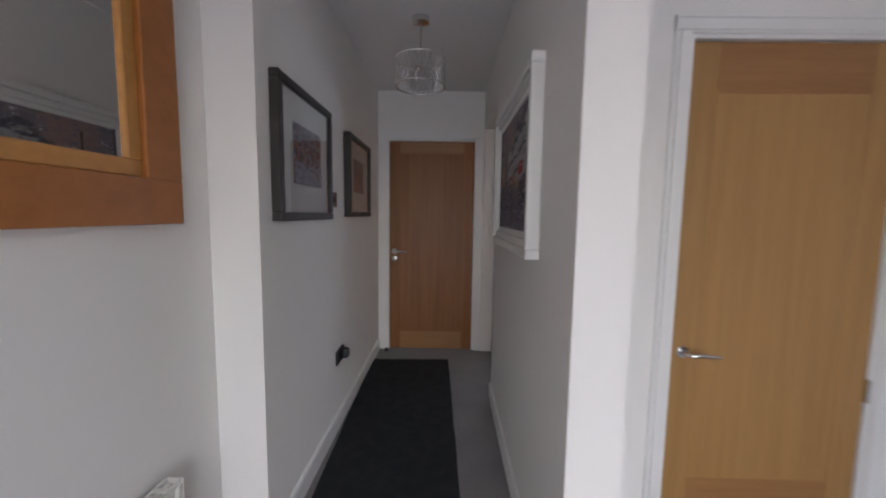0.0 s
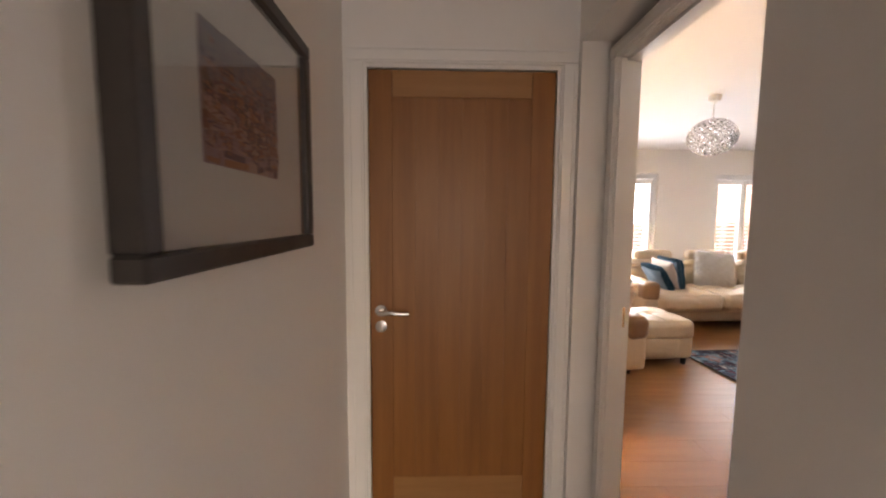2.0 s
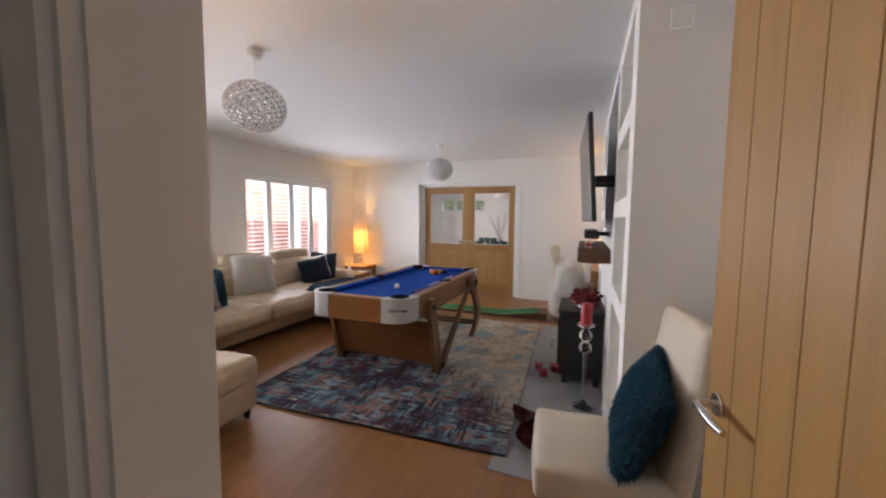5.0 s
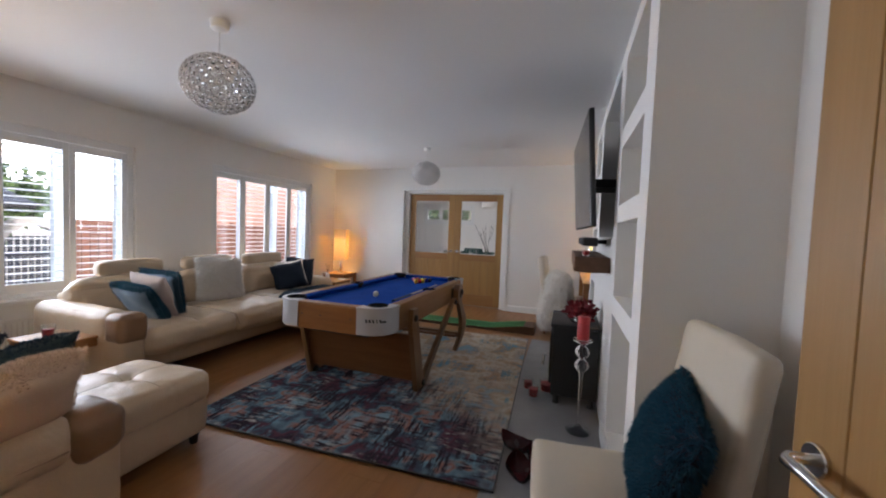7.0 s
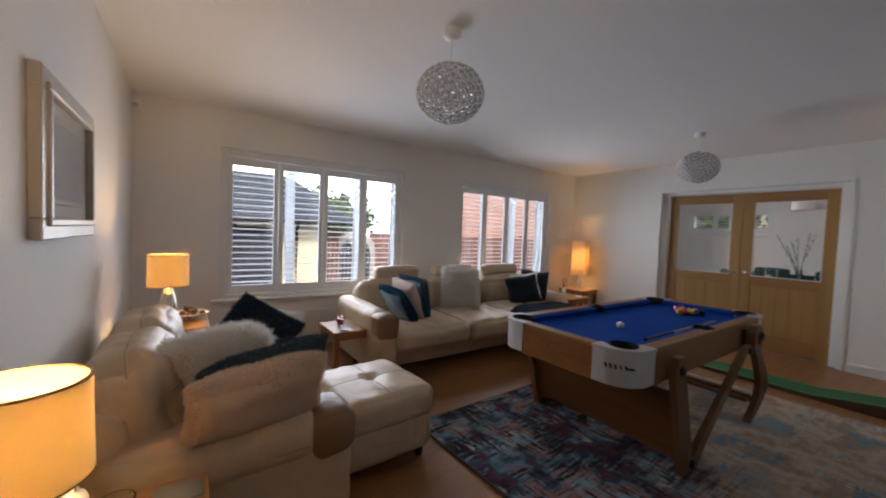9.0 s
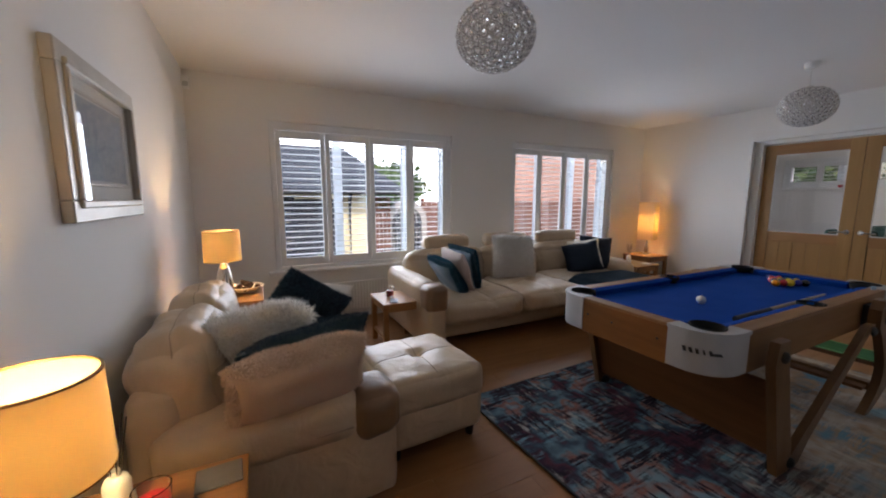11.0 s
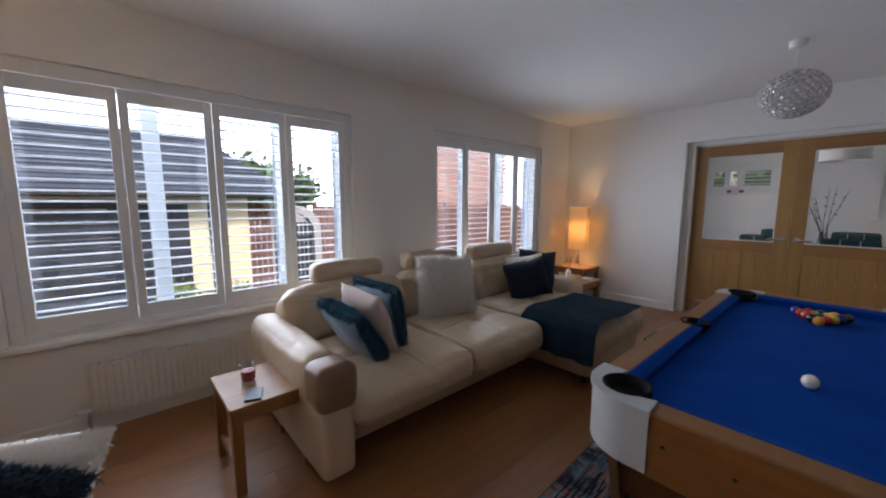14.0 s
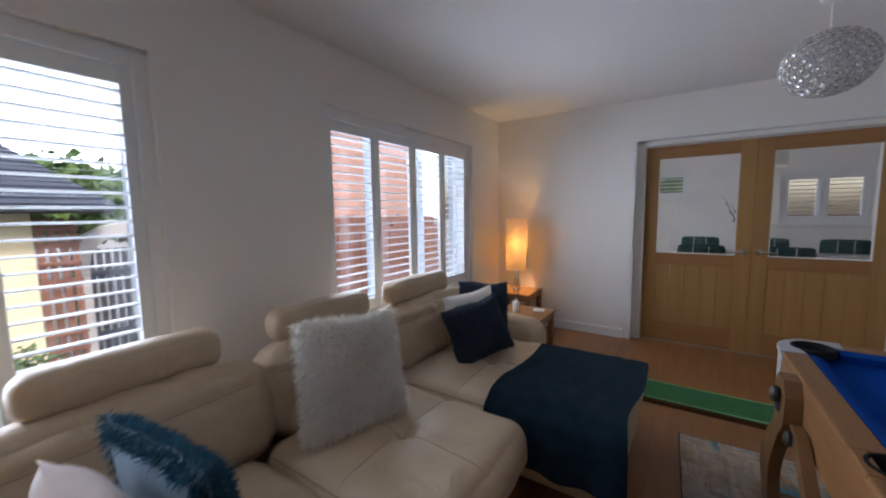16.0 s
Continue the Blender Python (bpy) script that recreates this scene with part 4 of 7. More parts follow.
part("armrest", soft_box(0.90, 1.60, 1.435, 1.685, 0.33, 0.535, 0.08, 0.014, 20, 0.006, (), 15), LEATHER, s2, "rounded leather armrest", 70)
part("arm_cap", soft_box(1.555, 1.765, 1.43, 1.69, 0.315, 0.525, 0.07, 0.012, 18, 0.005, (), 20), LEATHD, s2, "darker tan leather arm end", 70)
part("arm_seam", tube([(1.0, 1.437, 0.40), (1.3, 1.432, 0.41), (1.555, 1.430, 0.415)], 0.0035, 6), STITCH, s2)
part("armrest", soft_box(0.90, 1.68, 2.60, 2.80, 0.06, 0.50, 0.09, 0.012, 12, 0.004, (), 16), LEATHER, s2, "rounded leather armrest", 70)
for x, y in ((0.95, 1.52), (1.62, 1.52), (0.95, 2.7), (1.6, 2.7)):
    part("foot", lathe([(0.022, 0), (0.03, 0.07)], 10, x, y), FEET, s2, smooth=40)

ott = thing("footstool", "square cream leather footstool with buttoned top", "footstool", (2.03, 1.93, 0), 3)
part("base", soft_box(-0.275, 0.275, -0.28, 0.28, 0.06, 0.30, 0.05, 0.01, 10, 0.003), LEATHER, ott, smooth=60)
padded("cushion", soft_box(-0.285, 0.285, -0.29, 0.29, 0.24, 0.43, 0.06, 0.014, 36, 0.004, [(0, 0, 0.44, 0.035, 0.04)], 17, None, [(0, 0.0, 0.003, 0.024), (1, 0.0, 0.003, 0.024)]), ott, [((-0.25, 0, 1), (0.25, 0, 1), (0, 0, -1)), ((0, -0.25, 1), (0, 0.25, 1), (0, 0, -1))], None, "padded top")
part("button", lathe([(0.001, -0.004), (0.014, 0.0), (0.010, 0.006), (0.001, 0.008)], 10, 0, 0), LEATHD, ott, smooth=60, m=pose(0, 0, 0.405))
for x in (-0.22, 0.22):
    for y in (-0.22, 0.22):
        part("foot", lathe([(0.02, 0), (0.026, 0.065)], 10, x, y), FEET, ott, smooth=40)

# ---- cushions ----
cushion("fur_cushion", "large ivory long-fur cushion on the corner sofa", (3.72, 3.24, 0.452), (-17, 4, -14), 0.46, 0.47, 0.15, IVORY, WHITEF, 15000, 0.042, 1)
cushion("velvet_cushion", "navy velvet cushion with pale back", (4.68, 3.12, 0.452), (-20, -10, -26), 0.42, 0.36, 0.15, NAVY, NAVYF, 3500, 0.012, 2, back=True)
cushion("velvet_cushion", "dark navy cushion leaning on the armrest", (5.02, 3.33, 0.452), (-14, 6, -40), 0.40, 0.40, 0.14, NAVY, NAVYF, 2500, 0.012, 3)
cushion("ivory_cushion", "pale ivory cushion behind the navy one", (4.86, 3.27, 0.452), (-18, -6, -28), 0.40, 0.37, 0.12, IVORY, None, 0, 0, 4)
cushion("fur_cushion", "teal cushion edged with dark blue fur", (2.90, 3.06, 0.450), (32, 4, -86), 0.40, 0.38, 0.11, SATIN, TEALF, 15000, 0.026, 5, rim=True)
cushion("velvet_cushion", "rose-grey velvet cushion on the corner sofa", (3.00, 3.10, 0.450), (22, 4, -84), 0.38, 0.41, 0.12, PINK, None, 0, 0, 6)
cushion("fur_cushion", "blue fur-edged cushion on the corner sofa", (3.09, 3.16, 0.450), (14, 3, -82), 0.40, 0.42, 0.11, SATIN, TEALF, 15000, 0.026, 7, rim=True)

cushion("fur_cushion", "peach fur cushion against the armrest", (1.37, 1.53, 0.52), (26, -3, 10), 0.50, 0.29, 0.17, PEACH, PEACHF, 11000, 0.017, 8, rim=True)
cushion("fur_cushion", "dark teal fur cushion lying on the seat", (1.40, 1.74, 0.55), (40, -6, 12), 0.52, 0.32, 0.13, DTEAL, NAVYF, 11000, 0.016, 9, rim=True)
cushion("fur_cushion", "fluffy ivory long-fur cushion lying on the back", (1.22, 1.98, 0.57), (50, -4, 6), 0.42, 0.36, 0.19, IVORY, WHITEF, 16000, 0.046, 10)
cushion("fur_cushion", "navy fur cushion standing on its corner", (1.37, 2.44, 0.47), (14, 33, 6), 0.42, 0.40, 0.15, NAVY, NAVYF, 15000, 0.024, 11)
cushion("ivory_cushion", "cream patterned cushion behind the navy one", (1.54, 2.54, 0.47), (14, 16, 8), 0.36, 0.33, 0.12, IVORY, WHITEF, 1500, 0.012, 12)

# throw over the chaise
def throw_mesh():
    bm = bmesh.new()
    nu, nv = 34, 30
    g = []
    path = [(0.0, 0.0), (0.25, 0.004), (0.5, 0.0), (0.70, -0.005), (0.79, -0.05), (0.82, -0.13), (0.83, -0.21), (0.835, -0.26)]
    for i in range(nu + 1):
        f = i / nu * (len(path) - 1)
        k = min(int(f), len(path) - 2)
        d = path[k][0] + (path[k + 1][0] - path[k][0]) * (f - k)
        z = path[k][1] + (path[k + 1][1] - path[k][1]) * (f - k)
        row = []
        for j in range(nv + 1):
            v = j / nv
            fold = 0.010 * math.sin(v * 19 + d * 4) * (0.3 + 1.2 * min(1, max(0, -z * 5))) + 0.010 * noise.noise(Vector((d * 6, v * 5, 2)))
            row.append(bm.verts.new((d * 1.0 + fold * (1 if z < -0.03 else 0), (v - 0.5) * 0.60 + 0.02 * math.sin(d * 7) + 0.02 * noise.noise(Vector((d * 3, v, 8))), z + (abs(fold) if z > -0.03 else 0))))
        g.append(row)
    for i in range(nu):
        for j in range(nv):
            bm.faces.new((g[i][j], g[i + 1][j], g[i + 1][j + 1], g[i][j + 1]))
    bmesh.ops.solidify(bm, geom=bm.faces[:], thickness=0.012)
    return bm


THROW = mat("navy_fleece", (0.006, 0.036, 0.066), (0.003, 0.022, 0.042), rough=0.95, scale=18, fine=300, bump=0.6)
tb_ = solo("throw_blanket", throw_mesh(), THROW, "dark petrol-blue fleece throw draped over the chaise", "blanket", (4.96, 2.58, 0.508), 180, 60)

# ---- pool table ----
CLOTH = mat("blue_baize", (0.003, 0.060, 0.33), (0.002, 0.046, 0.27), rough=0.95, scale=6, fine=500, bump=0.15, spec=0.08)
SILVER = mat("silver_corner", (0.47, 0.47, 0.47), (0.41, 0.41, 0.41), rough=0.45, scale=10, fine=300, bump=0.05)
RAILW = mat("oak_rail_top", (0.30, 0.145, 0.052), (0.22, 0.102, 0.035), rough=0.45, scale=3, fine=22, bump=0.06, stretch=(0.8, 8, 8), spec=0.3)
PANELW = mat("brown_panel", (0.20, 0.082, 0.026), (0.14, 0.055, 0.017), rough=0.5, scale=3, fine=20, bump=0.08, stretch=(8, 0.7, 8), spec=0.25)
ENDW = mat("oak_end_rail", (0.28, 0.115, 0.030), (0.19, 0.072, 0.018), rough=0.5, scale=3, fine=20, bump=0.08, stretch=(8, 0.7, 8), spec=0.2)
LEGW = mat("oak_leg", (0.19, 0.092, 0.031), (0.135, 0.063, 0.022), rough=0.42, scale=3, fine=22, bump=0.08, stretch=(6, 6, 0.8))
PX0, PX1, PY0, PY1, PZ = 2.92, 4.98, 0.84, 1.77, 0.748
pool = thing("pool_table", "folding pool table with blue cloth and oak frame", "pool table", (0, 0, 0))
part("bed", box(PX0 + 0.05, PX1 - 0.05, PY0 + 0.05, PY1 - 0.05, 0.64, 0.705), CLOTH, pool, "blue baize bed")
cr = 0.155


POCKET = mat("pocket_rubber", (0.010, 0.010, 0.011), (0.015, 0.015, 0.015), rough=0.85, scale=8, fine=300, bump=0.04, spec=0.2)


def corner_cap(cx, cy, sx, sy):
    """A rounded silver corner with a pocket hole, seen from above and outside."""
    bm = bmesh.new()
    n = 10
    outer = [(cx - sx * (cr + 0.06), cy)] + [(cx - sx * cr * (1 - math.sin(a)), cy - sy * cr * (1 - math.cos(a))) for a in (math.pi / 2 * k / n for k in range(n + 1))] + [(cx, cy - sy * (cr + 0.06))]
    inner = [(cx - sx * (cr + 0.06), cy - sy * 0.075)] + [(cx - sx * (0.112 - 0.066 * math.sin(a)), cy - sy * (0.112 - 0.066 * math.cos(a))) for a in (math.pi / 2 * k / n for k in range(n + 1))] + [(cx - sx * 0.075, cy - sy * (cr + 0.06))]
    for z0, z1, grow in ((0.560, PZ - 0.012, 0.004), (PZ - 0.012, PZ + 0.004, 0.010)):
        def ring(pts, z, gr):
            return [bm.verts.new((x + (x - (cx - sx * cr)) * gr / cr, y + (y - (cy - sy * cr)) * gr / cr, z)) for x, y in pts]
        a, b, c, d = ring(outer, z0, grow), ring(outer, z1, grow), ring(inner, z0, 0), ring(inner, z1, 0)
        for i in range(len(outer) - 1):
            bm.faces.new((a[i], a[i + 1], b[i + 1], b[i]))
            bm.faces.new((b[i], b[i + 1], d[i + 1], d[i]))
            bm.faces.new((c[i + 1], c[i], d[i], d[i + 1]))
            bm.faces.new((a[i + 1], a[i], c[i], c[i + 1]))
        bm.faces.new((a[0], b[0], d[0], c[0]))
        bm.faces.new((b[-1], a[-1], c[-1], d[-1]))
    return bm


for cx, cy, sx, sy in ((PX0, PY0, -1, -1), (PX0, PY1, -1, 1), (PX1, PY0, 1, -1), (PX1, PY1, 1, 1)):
    cap = part("corner_cap", corner_cap(cx, cy, sx, sy), SILVER, pool, "rounded silver plastic corner", 40)
    px, py = cx - sx * 0.112, cy - sy * 0.112
    part("pocket", lathe([(0.074, PZ - 0.02), (0.074, PZ + 0.007), (0.069, PZ + 0.010), (0.063, PZ + 0.004), (0.058, 0.714), (0.002, 0.710)], 20, px, py, False), POCKET, cap, "black pocket rim", 50)
# rails between the corners: wood body, wood top, blue cushion
k = cr + 0.06
mid = (PX0 + PX1) / 2
for y, s in ((PY0, 1), (PY1, -1)):
    part("side_rail", box(PX0 + k, PX1 - k, min(y, y + s * 0.03), max(y, y + s * 0.03), 0.55, PZ - 0.012, 0.004), RAILW, pool, "oak side rail")
    for a, b in ((PX0 + k, mid - 0.06), (mid + 0.06, PX1 - k)):
        part("rail_top", box(a, b, min(y, y + s * 0.078), max(y, y + s * 0.078), PZ - 0.014, PZ, 0.005, 2), RAILW, pool)
        part("cushion_rail", prism([(y + s * 0.078, 0.70), (y + s * 0.078, PZ - 0.001), (y + s * 0.092, PZ - 0.002), (y + s * 0.122, 0.737), (y + s * 0.108, 0.70)], a - 0.02, b + 0.01, "x"), CLOTH, pool, "blue cloth cushion")
    part("rail_top", box(mid - 0.06, mid + 0.06, min(y, y + s * 0.035), max(y, y + s * 0.035), PZ - 0.014, PZ, 0.003), RAILW, pool)
    part("side_pocket", lathe([(0.062, PZ - 0.02), (0.062, PZ + 0.003), (0.056, PZ + 0.005), (0.051, PZ - 0.002), (0.046, 0.62), (0.002, 0.615)], 20, mid, y + s * 0.075, False), POCKET, pool, "black middle pocket", 50)
for x, s in ((PX0, 1), (PX1, -1)):
    part("end_rail", box(min(x, x + s * 0.03), max(x, x + s * 0.03), PY0 + k, PY1 - k, 0.55, PZ - 0.012, 0.004), ENDW, pool, "oak end rail")
    part("rail_top", box(min(x, x + s * 0.078), max(x, x + s * 0.078), PY0 + k, PY1 - k, PZ - 0.014, PZ, 0.005, 2), RAILW, pool)
    part("cushion_rail", prism([(x + s * 0.078, 0.70), (x + s * 0.078, PZ - 0.001), (x + s * 0.092, PZ - 0.002), (x + s * 0.122, 0.737), (x + s * 0.108, 0.70)], PY0 + k - 0.02, PY1 - k + 0.02, "y"), CLOTH, pool, "blue cloth cushion")
    for dy in (0.05, 0.30, 0.46):
        part("screw", lathe([(0.006, 0), (0.005, 0.003)], 8), BLACK, pool, m=pose(x, PY0 + k + dy, 0.66, 0, -90 if s > 0 else 90, 0))
part("underframe", boxes([(PX0 + 0.06, PX1 - 0.06, PY0 + 0.05, PY0 + 0.09, 0.56, 0.64), (PX0 + 0.06, PX1 - 0.06, PY1 - 0.09, PY1 - 0.05, 0.56, 0.64), (PX0 + 0.06, PX0 + 0.10, PY0 + 0.09, PY1 - 0.09, 0.56, 0.64), (PX1 - 0.10, PX1 - 0.06, PY0 + 0.09, PY1 - 0.09, 0.56, 0.64)]), BLACK, pool, "dark underframe")
# maker's mark: plain dark bars on the near corner
for i, (w, h) in enumerate(((0.034, 0.012), (0.012, 0.022), (0.008, 0.022), (0.012, 0.022), (0.013, 0.022), (0.013, 0.022))):
    ang = 50 - i * 8.5
    part("badge", prism([(-w / 2, 0), (w / 2, 0), (w / 2 + 0.006, h), (-w / 2 + 0.006, h)], -0.004, 0.0, "x"), BLACK, pool, "dark printed mark", m=pose(PX0 + cr - (cr + 0.008) * math.cos(radians(ang)) + 0.002, PY0 + cr - (cr + 0.008) * math.sin(radians(ang)), 0.652, 0, 0, ang))


def leg_frame(y, s):
    """One folding side frame: a sloping front leg, a raking brace and a curved rear leg on castors. s points to the table's middle."""
    y0, y1 = (y, y + s * 0.038) if s > 0 else (y + s * 0.038, y)
    part("front_leg", prism([(3.235, 0.70), (3.33, 0.70), (3.34, 0.60), (3.50, 0.06), (3.47, 0.02), (3.37, 0.02), (3.35, 0.10), (3.215, 0.60)], y0, y1), LEGW, pool, "tapered oak leg", 40)
    part("brace", prism([(4.28, 0.61), (4.37, 0.61), (3.68, 0.12), (3.58, 0.02), (3.475, 0.02), (3.50, 0.09)], y0 + 0.002, y1 - 0.002), LEGW, pool, "raking oak brace", 40)
    left, right = [], []
    for i in range(13):
        t = i / 12
        x = 4.48 + 0.30 * math.sin(math.pi * t ** 1.4) * (0.55 + 0.45 * t) - 0.02 * t
        hw = 0.045 + 0.045 * math.sin(math.pi * t ** 1.7)
        left.append((x - hw, 0.66 - 0.62 * t))
        right.append((x + hw, 0.66 - 0.62 * t))
    part("rear_leg", prism(left + right[::-1], y0 - 0.001, y1 + 0.001), LEGW, pool, "curved oak rear leg", 40)
    for x, z in ((3.28, 0.63), (4.49, 0.62), (4.33, 0.575), (3.48, 0.06)):
        part("pivot", lathe([(0.026, 0), (0.026, 0.010), (0.014, 0.018)], 14), BLACK, pool, "black pivot bolt", 40, pose(x, y0 if s > 0 else y1, z, 90 * (1 if s > 0 else -1), 0, 0))
    part("castor", lathe([(0.03, -0.012), (0.034, -0.008), (0.034, 0.008), (0.03, 0.012)], 16), BLACK, pool, "black castor", 40, pose(4.50, (y0 + y1) / 2, 0.036, 90, 0, 0))
    part("castor", lathe([(0.026, -0.012), (0.03, -0.008), (0.03, 0.008), (0.026, 0.012)], 16), BLACK, pool, "black castor", 40, pose(3.42, (y0 + y1) / 2 + s * 0.03, 0.032, 90, 0, 0))
    plate = [(4.49 + 0.085 * u, 0.635 + 0.10 * v) for u, v in ((-0.5, -1), (0.5, -1), (1, -0.5), (1, 0.5), (0.5, 1), (-0.5, 1), (-1, 0.5), (-1, -0.5))]
    part("hinge_block", prism(plate, y0 - 0.008, y1 + 0.008), LEGW, pool, "eight-sided oak hinge plate")
    part("spacer", box(4.42, 4.56, min(y1, PY0) if s > 0 else PY1, max(y1, PY0) if s > 0 else y0, 0.57, 0.70, 0.003), BLACK, pool)
    knob_y = y0 - 0.009 if s > 0 else y1 + 0.009
    part("knob", lathe([(0.024, 0), (0.030, 0.006), (0.030, 0.018), (0.020, 0.026), (0.002, 0.028)], 16), BLACK, pool, "black locking knob", 40, pose(4.49, knob_y, 0.66, 90 * s, 0, 0))


leg_frame(PY0 - 0.075, 1)
leg_frame(PY1 + 0.042, -1)
part("end_panel", box(-0.012, 0.012, PY0 - 0.036, PY1 + 0.003, 0.0, 0.40, 0.003), PANELW, pool, "brown board between the legs", m=pose(3.39, 0, 0.10, 0, -13, 0))
part("stretcher", box(4.58, 4.64, PY0 - 0.036, PY1 + 0.003, 0.14, 0.19, 0.004), LEGW, pool, "oak stretcher")
part("shelf_panel", box(4.50, 4.579, PY0 - 0.03, PY1 - 0.002, 0.155, 0.175, 0.003), PANELW, pool)
part("ball_return", box(3.05, 3.6, PY0 + 0.20, PY1 - 0.2, 0.50, 0.545, 0.01), BLACK, pool, "black ball return tray")
WHITEB = mat("white_plastic_sheet", (0.6, 0.6, 0.58), (0.52, 0.52, 0.5), rough=0.5, fine=100, bump=0.1)
# balls and cue
BALL = {}
def ball(x, y, color, label):
    key = color
    if key not in BALL:
        m = mat("ball_lacquer", color, color, rough=0.08, scale=2, fine=10, bump=0, coat=0.5)
        bm = bmesh.new()
        bmesh.ops.create_uvsphere(bm, u_segments=20, v_segments=12, radius=0.0245)
        BALL[key] = mesh_of("pool_ball", bm, m, 80)
    o = new("pool_ball", BALL[key])
    o.location = (x, y, 0.705 + 0.0245)
    return tagged(o, label, "pool ball", "" if label.startswith("white") else "racked pool balls")


ball(3.56, 1.265, (0.80, 0.76, 0.66), "white cue ball lying on the blue cloth")
cols = [(0.75, 0.30, 0.02), (0.55, 0.02, 0.02), (0.01, 0.01, 0.012), (0.70, 0.45, 0.03), (0.02, 0.10, 0.05), (0.60, 0.05, 0.03), (0.03, 0.03, 0.22), (0.75, 0.62, 0.05)]
names = ["orange", "red", "black", "amber", "green", "scarlet", "dark blue", "yellow"]
i = 0
for r in range(5):
    for c in range(r + 1):
        q = i % 8
        ball(4.50 + r * 0.0427, 1.285 + (c - r / 2) * 0.0495, cols[q], names[q] + " pool ball in a loose rack")
        i += 1
CUEW = mat("cue_maple", (0.55, 0.40, 0.22), rough=0.3, fine=30, stretch=(1, 8, 8))
cue = thing("pool_cue", "dark-butted pool cue lying on the cloth", "pool cue", (3.36, 0.995, 0.7225), 0.6)
part("shaft", tube([(0.35, 0, 0), (1.05, 0, 0)], [0.012, 0.006], 10), CUEW, cue, smooth=60)
part("butt", tube([(0.0, 0, 0), (0.35, 0, 0)], [0.0155, 0.012], 10), BLACK, cue, "black cue butt", 60)
chalk = solo("chalk_cube", box(-0.011, 0.011, -0.011, 0.011, 0, 0.021, 0.002), mat("chalk", (0.35, 0.5, 0.6), rough=0.95), "pale blue chalk cube on the rail", "chalk", (4.72, PY0 + 0.04, PZ), 20)

# ---- rug ----
def rug_material():
    m = bpy.data.materials.new("distressed_rug")
    m.use_nodes = True
    n, l = m.node_tree.nodes, m.node_tree.links
    b = n["Principled BSDF"]
    b.inputs["Roughness"].default_value = 0.95
    b.inputs["Specular IOR Level"].default_value = 0.1
    tc = n.new("ShaderNodeTexCoord")
    def noise_at(scale, stretch, detail, off):
        mp = n.new("ShaderNodeMapping")
        mp.inputs["Scale"].default_value = stretch
        mp.inputs["Location"].default_value = (off, off * 0.7, 0)
        l.new(tc.outputs["Object"], mp.inputs["Vector"])
        t = n.new("ShaderNodeTexNoise")
        t.inputs["Scale"].default_value, t.inputs["Detail"].default_value, t.inputs["Roughness"].default_value = scale, detail, 0.65
        l.new(mp.outputs["Vector"], t.inputs["Vector"])
        return t.outputs["Fac"]
    def ramp(src, stops):
        r = n.new("ShaderNodeValToRGB")
        e = r.color_ramp.elements
        while len(e) < len(stops):
            e.new(0.5)
        for el, (p, c) in zip(e, stops):
            el.position, el.color = p, (*c, 1)
        l.new(src, r.inputs["Fac"])
        return r.outputs["Color"]
    def mixc(fac, a, b2):
        x = n.new("ShaderNodeMix")
        x.data_type = "RGBA"
        l.new(fac, x.inputs[0])
        l.new(a, x.inputs[6])
        l.new(b2, x.inputs[7])
        return x.outputs[2]
    west = ramp(noise_at(2.6, (1, 1, 1), 3, 3.1), [(0.34, (0.03, 0.022, 0.04)), (0.42, (0.10, 0.035, 0.05)), (0.47, (0.05, 0.07, 0.10)), (0.52, (0.12, 0.20, 0.24)), (0.57, (0.27, 0.115, 0.085)), (0.66, (0.20, 0.30, 0.34))])
    east = ramp(noise_at(2.2, (1, 1, 1), 3, 8.7), [(0.34, (0.13, 0.27, 0.34)), (0.43, (0.42, 0.29, 0.18)), (0.50, (0.52, 0.45, 0.36)), (0.57, (0.44, 0.34, 0.25)), (0.66, (0.24, 0.37, 0.43))])
    sep = n.new("ShaderNodeSeparateXYZ")
    l.new(tc.outputs["Object"], sep.inputs[0])
    mr = n.new("ShaderNodeMapRange")
    mr.interpolation_type = "SMOOTHSTEP"
    mr.inputs[1].default_value, mr.inputs[2].default_value = -0.65, 0.45
    add = n.new("ShaderNodeMath")
    add.operation = "MULTIPLY_ADD"
    add.inputs[1].default_value = 1.6
    l.new(noise_at(1.6, (1, 1, 1), 4, 5.5), add.inputs[0])
    sub = n.new("ShaderNodeMath")
    sub.operation = "SUBTRACT"
    sub.inputs[1].default_value = 0.8
    l.new(add.outputs[0], sub.inputs[0])
    sy = n.new("ShaderNodeMath")
    sy.operation = "MULTIPLY"
    sy.inputs[1].default_value = -0.85
    l.new(sep.outputs["Y"], sy.inputs[0])
    sxy = n.new("ShaderNodeMath")
    l.new(sep.outputs["X"], sxy.inputs[0])
    l.new(sy.outputs[0], sxy.inputs[1])
    l.new(sxy.outputs[0], add.inputs[2])
    l.new(sub.outputs[0], mr.inputs[0])
    base = mixc(mr.outputs[0], west, east)
    # broken pale and dark streaks along and across
    def streak(stretch, off, lo, hi):
        r = n.new("ShaderNodeMapRange")
        r.inputs[1].default_value, r.inputs[2].default_value = lo, hi
        l.new(noise_at(1.0, stretch, 5, off), r.inputs[0])
        return r.outputs[0]
    pale = n.new("ShaderNodeRGB")
    pale.outputs[0].default_value = (0.42, 0.40, 0.36, 1)
    dark = n.new("ShaderNodeRGB")
    dark.outputs[0].default_value = (0.025, 0.018, 0.025, 1)
    blue = n.new("ShaderNodeRGB")
    blue.outputs[0].default_value = (0.15, 0.28, 0.34, 1)
